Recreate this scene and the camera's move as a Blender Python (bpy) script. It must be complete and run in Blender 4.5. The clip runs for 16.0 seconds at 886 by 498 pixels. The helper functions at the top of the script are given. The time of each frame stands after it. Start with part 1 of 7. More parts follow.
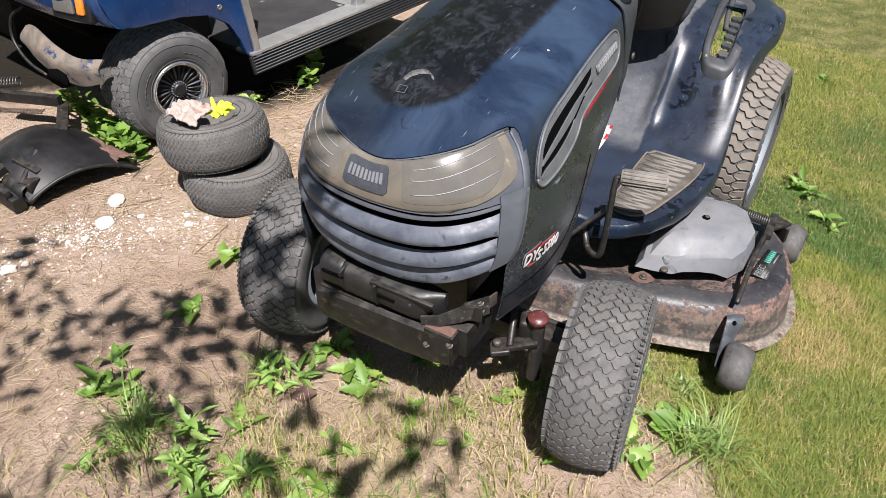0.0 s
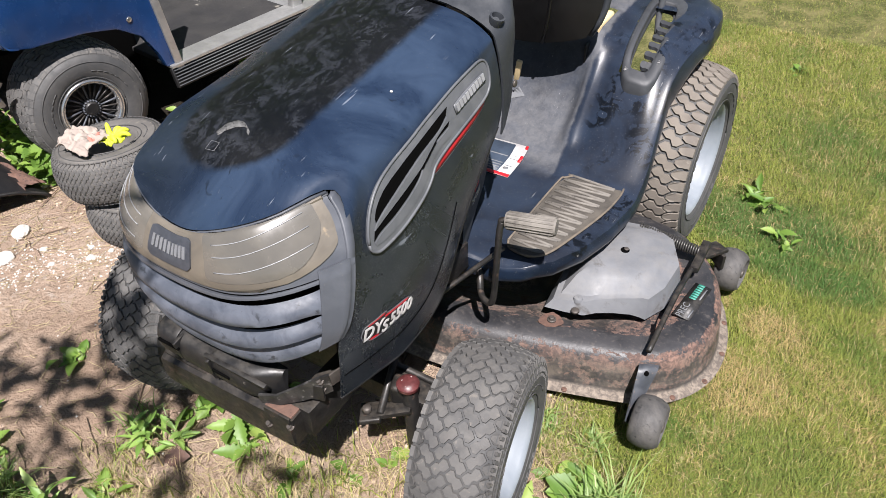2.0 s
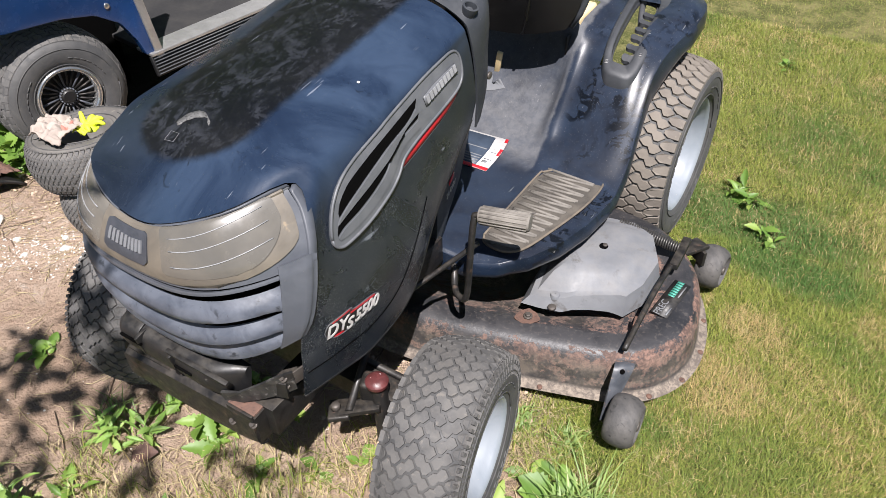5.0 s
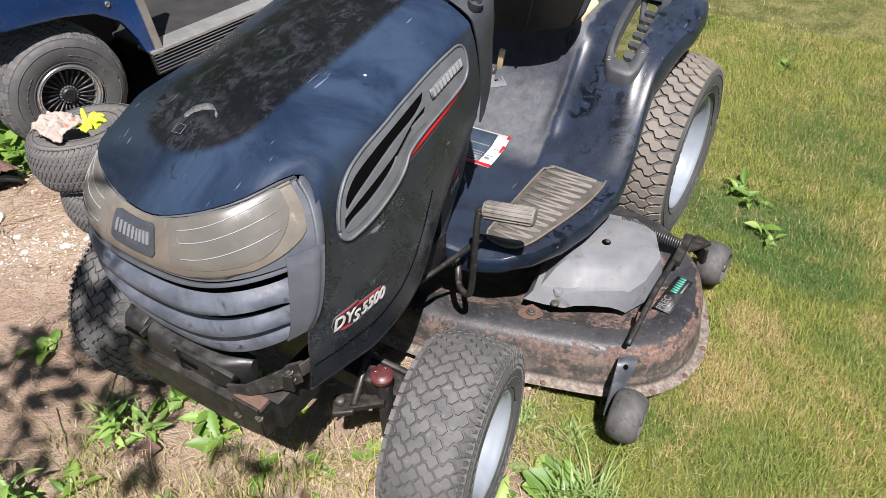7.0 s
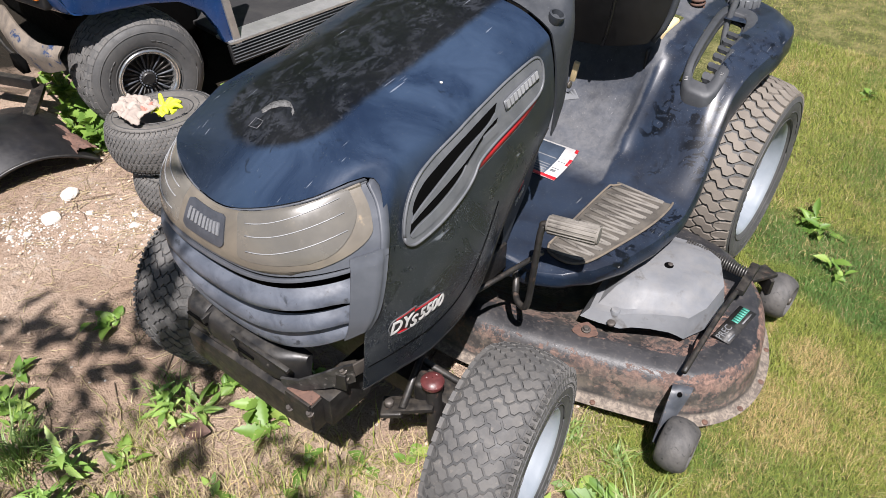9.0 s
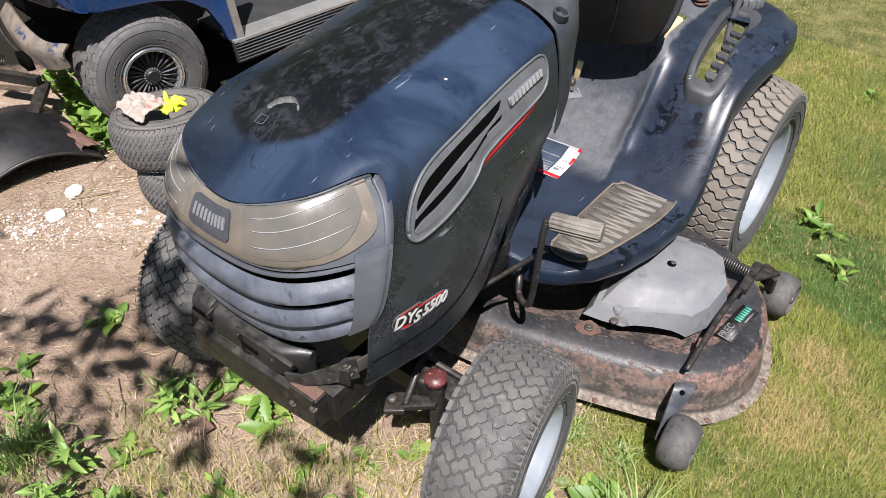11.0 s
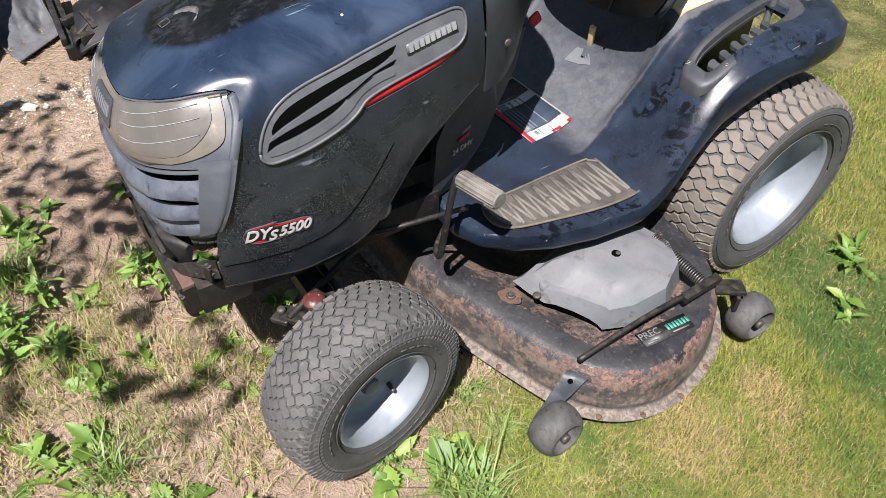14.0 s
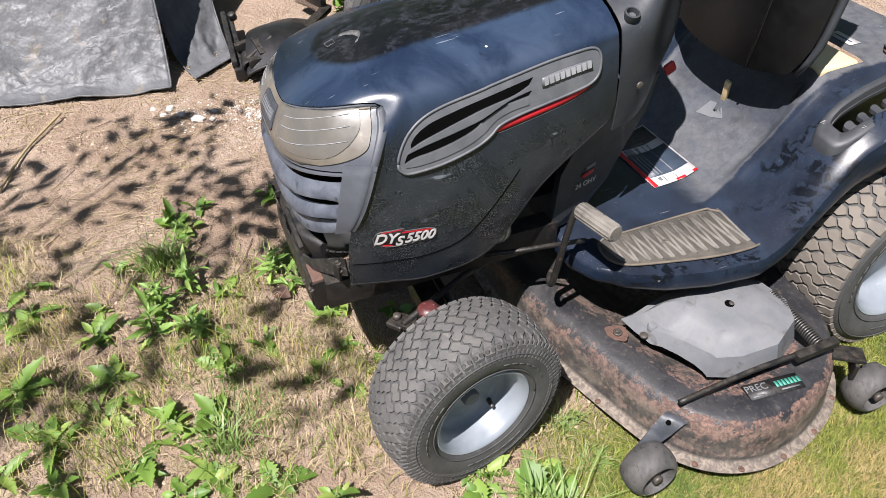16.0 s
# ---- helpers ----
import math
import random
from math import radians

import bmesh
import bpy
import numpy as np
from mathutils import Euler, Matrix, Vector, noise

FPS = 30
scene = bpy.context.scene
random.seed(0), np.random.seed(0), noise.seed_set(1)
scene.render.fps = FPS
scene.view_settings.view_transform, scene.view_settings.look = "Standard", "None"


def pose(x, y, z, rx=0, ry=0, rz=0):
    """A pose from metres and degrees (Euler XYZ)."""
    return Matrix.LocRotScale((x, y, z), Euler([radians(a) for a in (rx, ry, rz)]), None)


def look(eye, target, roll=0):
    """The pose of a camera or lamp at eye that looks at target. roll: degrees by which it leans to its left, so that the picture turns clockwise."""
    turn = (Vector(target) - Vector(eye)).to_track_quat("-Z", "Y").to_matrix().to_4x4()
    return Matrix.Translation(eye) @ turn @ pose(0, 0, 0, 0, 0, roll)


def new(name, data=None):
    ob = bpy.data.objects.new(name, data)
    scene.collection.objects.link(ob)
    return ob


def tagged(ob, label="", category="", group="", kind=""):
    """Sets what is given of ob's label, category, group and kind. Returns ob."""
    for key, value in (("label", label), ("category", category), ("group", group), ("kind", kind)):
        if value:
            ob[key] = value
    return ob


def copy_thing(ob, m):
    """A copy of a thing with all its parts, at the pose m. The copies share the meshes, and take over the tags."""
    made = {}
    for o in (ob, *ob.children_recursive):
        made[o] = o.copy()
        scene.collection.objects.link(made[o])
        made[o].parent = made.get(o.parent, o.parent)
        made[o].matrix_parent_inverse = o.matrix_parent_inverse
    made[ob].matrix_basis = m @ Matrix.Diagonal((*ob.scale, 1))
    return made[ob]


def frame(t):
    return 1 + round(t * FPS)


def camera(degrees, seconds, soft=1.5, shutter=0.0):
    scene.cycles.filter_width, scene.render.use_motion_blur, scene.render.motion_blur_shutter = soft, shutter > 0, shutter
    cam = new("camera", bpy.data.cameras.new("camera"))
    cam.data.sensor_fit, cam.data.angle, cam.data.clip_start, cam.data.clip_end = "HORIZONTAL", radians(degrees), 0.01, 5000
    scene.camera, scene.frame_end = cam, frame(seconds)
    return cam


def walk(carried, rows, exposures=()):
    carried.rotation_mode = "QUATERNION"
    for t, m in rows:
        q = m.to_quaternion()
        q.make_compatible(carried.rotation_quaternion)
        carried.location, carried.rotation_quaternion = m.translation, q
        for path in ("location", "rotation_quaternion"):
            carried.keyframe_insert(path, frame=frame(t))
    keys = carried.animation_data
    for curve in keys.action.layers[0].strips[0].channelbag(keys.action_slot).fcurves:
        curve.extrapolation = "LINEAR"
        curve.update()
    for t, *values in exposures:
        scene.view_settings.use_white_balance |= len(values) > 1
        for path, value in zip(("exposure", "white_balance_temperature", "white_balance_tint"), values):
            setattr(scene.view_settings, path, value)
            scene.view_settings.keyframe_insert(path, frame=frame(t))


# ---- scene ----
cam = camera(61.4, 16.0, soft=0.6)
PATH = [
    (0, (0.708, -1.15, 1.428), (-0.115, 0.203, 0.206), 0.1),
    (0.5, (0.74, -1.06, 1.428), (-0.071, 0.282, 0.186), -1.7),
    (1, (0.835, -0.846, 1.453), (-0.007, 0.474, 0.209), -2.9),
    (1.5, (0.897, -0.756, 1.458), (0.043, 0.544, 0.202), -3.3),
    (2, (0.87, -0.766, 1.447), (0.007, 0.51, 0.171), -2.9),
    (2.5, (0.846, -0.796, 1.447), (-0.033, 0.463, 0.165), -0.3),
    (3, (0.836, -0.78, 1.437), (-0.046, 0.464, 0.143), 0.0),
    (3.5, (0.851, -0.744, 1.439), (-0.024, 0.5, 0.141), -0.9),
    (4, (0.885, -0.725, 1.447), (0.018, 0.529, 0.153), -2.6),
    (4.5, (0.895, -0.716, 1.44), (0.043, 0.549, 0.145), -2.4),
    (7, (0.886, -0.739, 1.419), (0.048, 0.543, 0.133), -1.8),
    (7.5, (0.861, -0.742, 1.423), (-0.055, 0.495, 0.146), 0.3),
    (8, (0.869, -0.739, 1.43), (-0.072, 0.48, 0.153), -0.1),
    (8.5, (0.876, -0.729, 1.43), (-0.071, 0.483, 0.152), -1.1),
    (9, (0.863, -0.74, 1.428), (-0.088, 0.466, 0.147), -0.5),
    (11.5, (0.868, -0.749, 1.423), (-0.088, 0.455, 0.144), -0.4),
    (12, (0.894, -0.712, 1.414), (-0.041, 0.455, 0.086), -1.6),
    (12.5, (0.894, -0.551, 1.4), (-0.015, 0.589, 0.031), -2.0),
    (13, (0.909, -0.404, 1.422), (0.016, 0.739, 0.044), -0.3),
    (13.5, (1.059, -0.372, 1.432), (0.031, 0.65, 0.054), 1.8),
    (14, (1.251, -0.357, 1.45), (0.06, 0.435, 0.052), 0.7),
    (14.5, (1.32, -0.36, 1.461), (0.027, 0.386, 0.13), -0.2),
    (15, (1.34, -0.372, 1.461), (0.003, 0.323, 0.146), 0.4),
    (15.5, (1.344, -0.39, 1.458), (-0.036, 0.266, 0.167), 1.1),
    (16, (1.344, -0.407, 1.457), (-0.073, 0.155, 0.163), -0.7),
]
walk(cam, [(t, look(eye, target, roll)) for t, eye, target, roll in PATH])

# ---- world, sun ----
SUN = Vector((0.38, -0.47, 1.0)).normalized()
world = bpy.data.worlds.new("world")
scene.world = world
world.use_nodes = True
wn = world.node_tree
sky = wn.nodes.new("ShaderNodeTexSky")
sky.sky_type = "NISHITA"
sky.sun_disc = False
sky.sun_elevation = math.asin(SUN.z)
sky.sun_rotation = math.atan2(SUN.x, SUN.y)
sky.air_density, sky.dust_density, sky.ozone_density = 1.0, 0.6, 1.0
wn.links.new(sky.outputs[0], wn.nodes["Background"].inputs[0])
wn.nodes["Background"].inputs[1].default_value = 0.036
sun = new("sun", bpy.data.lights.new("sun", "SUN"))
sun.data.energy, sun.data.angle, sun.data.color = 5.0, radians(0.53), (1.0, 0.945, 0.945)
sun.matrix_world = look(SUN * 20, (0, 0, 0))
scene.view_settings.exposure = 1.13


# ---- materials ----
def rgb(c):
    return (*c, 1.0)


def material(name):
    m = bpy.data.materials.new(name)
    m.use_nodes = True
    nt = m.node_tree
    return m, nt, nt.nodes["Principled BSDF"], nt.nodes.new("ShaderNodeTexCoord")


def tex_noise(nt, co, scale, detail=4.0, rough=0.6, warp=0.0):
    n = nt.nodes.new("ShaderNodeTexNoise")
    n.inputs["Scale"].default_value, n.inputs["Detail"].default_value = scale, detail
    n.inputs["Roughness"].default_value, n.inputs["Distortion"].default_value = rough, warp
    nt.links.new(co, n.inputs["Vector"])
    return n.outputs["Fac"]


def ramp(nt, fac, lo, hi, a=0.0, b=1.0):
    n = nt.nodes.new("ShaderNodeMapRange")
    n.interpolation_type = "SMOOTHSTEP"
    for i, v in ((1, lo), (2, hi), (3, a), (4, b)):
        n.inputs[i].default_value = v
    nt.links.new(fac, n.inputs[0])
    return n.outputs[0]


def blend(nt, fac, a, b, mode="MIX"):
    n = nt.nodes.new("ShaderNodeMix")
    n.data_type, n.blend_type = "RGBA", mode
    if isinstance(fac, (int, float)):
        n.inputs[0].default_value = fac
    else:
        nt.links.new(fac, n.inputs[0])
    for sock, v in ((n.inputs[6], a), (n.inputs[7], b)):
        if isinstance(v, tuple):
            sock.default_value = rgb(v)
        else:
            nt.links.new(v, sock)
    return n.outputs[2]


def calc(nt, op, a, b=0.0):
    n = nt.nodes.new("ShaderNodeMath")
    n.operation = op
    for sock, v in ((n.inputs[0], a), (n.inputs[1], b)):
        if isinstance(v, (int, float)):
            sock.default_value = v
        else:
            nt.links.new(v, sock)
    return n.outputs[0]


def bumped(nt, bsdf, height, strength=0.3, dist=0.004):
    n = nt.nodes.new("ShaderNodeBump")
    n.inputs["Strength"].default_value, n.inputs["Distance"].default_value = strength, dist
    nt.links.new(height, n.inputs["Height"])
    nt.links.new(n.outputs[0], bsdf.inputs["Normal"])


def surf(name, a, b, scale=6.0, c=None, cscale=40.0, cut=(0.58, 0.66), rough=(0.4, 0.6), metal=0.0, bump=0.15, bscale=150.0,
         dist=0.002, coat=0.0, dust=None, dusty=0.5, spec=0.5):
    """Two colours in soft patches, a third in small worn spots, grain relief, and dust on what faces up."""
    m, nt, bsdf, tc = material(name)
    co = tc.outputs["Object"]
    big = tex_noise(nt, co, scale, 5, 0.6, 0.6)
    col = blend(nt, ramp(nt, big, 0.3, 0.7), a, b)
    if c:
        spots = ramp(nt, tex_noise(nt, co, cscale, 6, 0.65, 0.3), *cut)
        col = blend(nt, spots, col, c)
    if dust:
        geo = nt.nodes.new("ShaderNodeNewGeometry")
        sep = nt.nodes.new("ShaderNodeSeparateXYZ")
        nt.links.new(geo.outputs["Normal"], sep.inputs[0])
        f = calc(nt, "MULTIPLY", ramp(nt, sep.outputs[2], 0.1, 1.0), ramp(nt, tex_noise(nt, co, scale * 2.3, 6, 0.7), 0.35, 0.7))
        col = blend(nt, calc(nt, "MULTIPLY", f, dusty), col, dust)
    nt.links.new(col, bsdf.inputs["Base Color"])
    fine = tex_noise(nt, co, bscale, 3, 0.6)
    nt.links.new(ramp(nt, tex_noise(nt, co, scale * 3, 5, 0.7), 0.3, 0.7, rough[0], rough[1]), bsdf.inputs["Roughness"])
    bsdf.inputs["Metallic"].default_value = metal
    bsdf.inputs["Coat Weight"].default_value = coat
    bsdf.inputs["Specular IOR Level"].default_value = spec
    bsdf.inputs["Coat Roughness"].default_value = 0.12
    if bump:
        bumped(nt, bsdf, fine, bump, dist)
    return m


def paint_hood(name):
    """Navy-black paint, faded, with sky sheen put into a blue haze on its upper faces; the flat of the bonnet is dull
    black, a dark reflection in its colour, scuffed and smeared.
    """
    m, nt, bsdf, tc = material(name)
    co = tc.outputs["Object"]
    sep = nt.nodes.new("ShaderNodeSeparateXYZ")
    nt.links.new(co, sep.inputs[0])
    x, y, z = sep.outputs
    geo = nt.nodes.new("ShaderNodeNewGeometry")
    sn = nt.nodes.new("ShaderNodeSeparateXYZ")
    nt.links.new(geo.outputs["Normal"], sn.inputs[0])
    # the scuffed flat, its dark reflection put into the colour: |x| under 0.105, rounded at its front end near y =
    # -0.14
    ax = calc(nt, "ABSOLUTE", calc(nt, "ADD", x, 0.01))
    front = calc(nt, "MAXIMUM", calc(nt, "MULTIPLY", calc(nt, "ADD", y, 0.03), -1.0), 0.0)
    d = calc(nt, "SQRT", calc(nt, "ADD", calc(nt, "MULTIPLY", ax, ax), calc(nt, "MULTIPLY", front, front)))
    edge = calc(nt, "ADD", d, calc(nt, "MULTIPLY", calc(nt, "SUBTRACT", tex_noise(nt, co, 45, 5, 0.7), 0.5), 0.016))
    flat = calc(nt, "MULTIPLY", ramp(nt, edge, 0.099, 0.119, 1, 0), ramp(nt, z, 0.76, 0.79))
    mp = nt.nodes.new("ShaderNodeMapping")
    mp.inputs["Scale"].default_value = (1.0, 0.55, 1.0)
    mp.inputs["Rotation"].default_value = (0, 0, 0.6)
    nt.links.new(co, mp.inputs[0])
    smear = ramp(nt, tex_noise(nt, mp.outputs[0], 34, 10, 0.80, 0.9), 0.47, 0.54)
    smear = calc(nt, "MULTIPLY", smear, ramp(nt, tex_noise(nt, co, 8, 6, 0.7, 0.5), 0.38, 0.60))
    smudge = ramp(nt, tex_noise(nt, co, 38, 5, 0.6, 1.2), 0.60, 0.68)
    smudge = calc(nt, "MULTIPLY", smudge, ramp(nt, tex_noise(nt, co, 6, 2), 0.5, 0.6))
    # thin short scratches across the bevel
    mp2 = nt.nodes.new("ShaderNodeMapping")
    mp2.inputs["Scale"].default_value = (1.0, 0.05, 0.3)
    mp2.inputs["Rotation"].default_value = (0, 0, 0.9)
    nt.links.new(co, mp2.inputs[0])
    line = calc(nt, "MULTIPLY", ramp(nt, tex_noise(nt, mp2.outputs[0], 210, 1, 0.5), 0.70, 0.75), ramp(nt, tex_noise(nt, co, 16, 4), 0.52, 0.60))
    speck = ramp(nt, tex_noise(nt, co, 700, 2), 0.58, 0.66)
    grime = ramp(nt, tex_noise(nt, co, 14, 5, 0.65), 0.35, 0.65, 0.35, 1.0)
    low = ramp(nt, z, 0.76, 0.62)
    speck = calc(nt, "MULTIPLY", calc(nt, "MULTIPLY", speck, grime), calc(nt, "ADD", calc(nt, "MULTIPLY", low, 0.95), 0.03))
    big = ramp(nt, tex_noise(nt, co, 300, 2), 0.70, 0.75)
    speck = calc(nt, "MAXIMUM", speck, calc(nt, "MULTIPLY", big, calc(nt, "ADD", calc(nt, "MULTIPLY", low, 0.35), 0.22)))
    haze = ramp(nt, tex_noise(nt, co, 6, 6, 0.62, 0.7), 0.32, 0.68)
    # sheen put into the haze by facing, weaker on the side turned from the sun
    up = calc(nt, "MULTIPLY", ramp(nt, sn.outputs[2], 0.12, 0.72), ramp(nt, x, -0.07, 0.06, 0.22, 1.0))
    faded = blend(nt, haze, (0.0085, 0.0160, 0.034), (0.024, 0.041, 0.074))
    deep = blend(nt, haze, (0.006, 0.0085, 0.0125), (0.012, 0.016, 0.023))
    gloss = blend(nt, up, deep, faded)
    gloss = blend(nt, calc(nt, "MULTIPLY", smudge, 0.75), gloss, (0.006, 0.009, 0.015))
    dull = blend(nt, smear, (0.0026, 0.0029, 0.0038), (0.0155, 0.0175, 0.0225))
    col = blend(nt, flat, gloss, dull)
    col = blend(nt, calc(nt, "MULTIPLY", line, 0.34), col, (0.30, 0.33, 0.38))
    col = blend(nt, speck, col, (0.21, 0.215, 0.20))
    nt.links.new(col, bsdf.inputs["Base Color"])
    r = calc(nt, "ADD", ramp(nt, haze, 0, 1, 0.25, 0.38), calc(nt, "MULTIPLY", flat, 0.07))
    nt.links.new(calc(nt, "ADD", r, calc(nt, "MULTIPLY", calc(nt, "MULTIPLY", smear, flat), 0.12)), bsdf.inputs["Roughness"])
    bsdf.inputs["Specular IOR Level"].default_value = 0.45
    bumped(nt, bsdf, tex_noise(nt, co, 180, 3), 0.05, 0.001)
    return m


def paint_fender(name):
    """Faded navy-black paint under dust; the tread area beside the seat is scuffed grey."""
    m, nt, bsdf, tc = material(name)
    co = tc.outputs["Object"]
    sep = nt.nodes.new("ShaderNodeSeparateXYZ")
    nt.links.new(co, sep.inputs[0])
    x, y, z = sep.outputs
    geo = nt.nodes.new("ShaderNodeNewGeometry")
    sn = nt.nodes.new("ShaderNodeSeparateXYZ")
    nt.links.new(geo.outputs["Normal"], sn.inputs[0])
    haze = ramp(nt, tex_noise(nt, co, 7, 6, 0.65, 0.6), 0.32, 0.68)
    col = blend(nt, haze, (0.0048, 0.0086, 0.0180), (0.0118, 0.0205, 0.039))
    ax = calc(nt, "ABSOLUTE", x)
    worn = calc(nt, "MULTIPLY", ramp(nt, calc(nt, "ADD", ax, calc(nt, "MULTIPLY", tex_noise(nt, co, 30, 4), 0.02)), 0.229, 0.219), ramp(nt, y, 0.68, 0.78))
    dusty = calc(nt, "MULTIPLY", ramp(nt, sn.outputs[2], 0.05, 0.8), ramp(nt, tex_noise(nt, co, 34, 8, 0.8, 0.3), 0.30, 0.66, 0.24, 0.46))
    dusty = calc(nt, "MULTIPLY", dusty, calc(nt, "ADD", calc(nt, "MULTIPLY", worn, 0.76), 0.09))
    col = blend(nt, dusty, col, (0.235, 0.232, 0.228))
    # dark rubbed hand marks and pale scrapes
    mark = calc(nt, "MULTIPLY", ramp(nt, tex_noise(nt, co, 26, 6, 0.65, 1.2), 0.52, 0.56), ramp(nt, tex_noise(nt, co, 5, 2), 0.46, 0.56))
    mark = calc(nt, "MULTIPLY", mark, ramp(nt, ax, 0.22, 0.27))
    col = blend(nt, calc(nt, "MULTIPLY", mark, 0.9), col, (0.003, 0.004, 0.006))
    mp = nt.nodes.new("ShaderNodeMapping")
    mp.inputs["Scale"].default_value = (1.0, 0.06, 0.4)
    mp.inputs["Rotation"].default_value = (0, 0, -0.3)
    nt.links.new(co, mp.inputs[0])
    line = calc(nt, "MULTIPLY", ramp(nt, tex_noise(nt, mp.outputs[0], 230, 1), 0.72, 0.76), ramp(nt, tex_noise(nt, co, 12, 3), 0.5, 0.6))
    col = blend(nt, calc(nt, "MULTIPLY", line, 0.35), col, (0.35, 0.35, 0.35))
    speck = ramp(nt, tex_noise(nt, co, 420, 2), 0.66, 0.74)
    col = blend(nt, calc(nt, "MULTIPLY", speck, 0.25), col, (0.40, 0.38, 0.34))
    nt.links.new(col, bsdf.inputs["Base Color"])
    nt.links.new(ramp(nt, dusty, 0.05, 0.40, 0.30, 0.70), bsdf.inputs["Roughness"])
    bsdf.inputs["Specular IOR Level"].default_value = 0.25
    bumped(nt, bsdf, tex_noise(nt, co, 160, 3), 0.06, 0.001)
    return m


def paint_deck(name):
    """Blue-black paint worn through to rust along the shoulder and the corner; tan dust on the lower flange."""
    m, nt, bsdf, tc = material(name)
    co = tc.outputs["Object"]
    sep = nt.nodes.new("ShaderNodeSeparateXYZ")
    nt.links.new(co, sep.inputs[0])
    x, y, z = sep.outputs
    base = blend(nt, ramp(nt, tex_noise(nt, co, 9, 6, 0.65, 0.5), 0.35, 0.65), (0.015, 0.0155, 0.018), (0.039, 0.038, 0.040))
    scuff = ramp(nt, tex_noise(nt, co, 85, 7, 0.75, 0.3), 0.53, 0.62)
    base = blend(nt, calc(nt, "MULTIPLY", scuff, 0.30), base, (0.12, 0.105, 0.092))
    shoulder = calc(nt, "MULTIPLY", ramp(nt, z, 0.105, 0.145), ramp(nt, z, 0.1635, 0.156))
    side = calc(nt, "MULTIPLY", ramp(nt, z, 0.050, 0.075), ramp(nt, z, 0.155, 0.12))
    n1 = tex_noise(nt, co, 17, 9, 0.76, 0.4)
    fine = tex_noise(nt, co, 75, 6, 0.72, 0.5)
    both = calc(nt, "ADD", calc(nt, "MULTIPLY", n1, 0.62), calc(nt, "MULTIPLY", tex_noise(nt, co, 80, 8, 0.78, 0.4), 0.38))
    thr = calc(nt, "ADD", both, calc(nt, "ADD", calc(nt, "MULTIPLY", shoulder, 0.08), calc(nt, "ADD", calc(nt, "MULTIPLY", side, 0.085), calc(nt, "MULTIPLY", ramp(nt, x, 0.48, 0.66), calc(nt, "MULTIPLY", shoulder, 0.05)))))
    rust = ramp(nt, calc(nt, "SUBTRACT", thr, calc(nt, "MULTIPLY", ramp(nt, z, 0.1635, 0.1655), 0.075)), 0.602, 0.626)
    rcol = blend(nt, ramp(nt, fine, 0.4, 0.62), (0.075, 0.046, 0.037), (0.205, 0.122, 0.092))
    corner = calc(nt, "MULTIPLY", ramp(nt, x, 0.50, 0.64), shoulder)
    col = blend(nt, calc(nt, "MULTIPLY", rust, calc(nt, "ADD", calc(nt, "MULTIPLY", corner, 0.25), 0.62)), base, rcol)
    flange = ramp(nt, z, 0.064, 0.052)
    tan = blend(nt, ramp(nt, fine, 0.40, 0.64), (0.10, 0.082, 0.068), (0.235, 0.195, 0.155))
    col = blend(nt, calc(nt, "MULTIPLY", flange, 0.9), col, tan)
    lowdust = calc(nt, "MULTIPLY", side, ramp(nt, tex_noise(nt, co, 20, 6, 0.7), 0.42, 0.65, 0.1, 0.45))
    col = blend(nt, lowdust, col, (0.20, 0.165, 0.13))
    nt.links.new(col, bsdf.inputs["Base Color"])
    nt.links.new(ramp(nt, calc(nt, "MAXIMUM", rust, flange), 0, 1, 0.47, 0.85), bsdf.inputs["Roughness"])
    bumped(nt, bsdf, calc(nt, "ADD", calc(nt, "MULTIPLY", rust, -0.5), tex_noise(nt, co, 130, 4)), 0.28, 0.002)
    return m


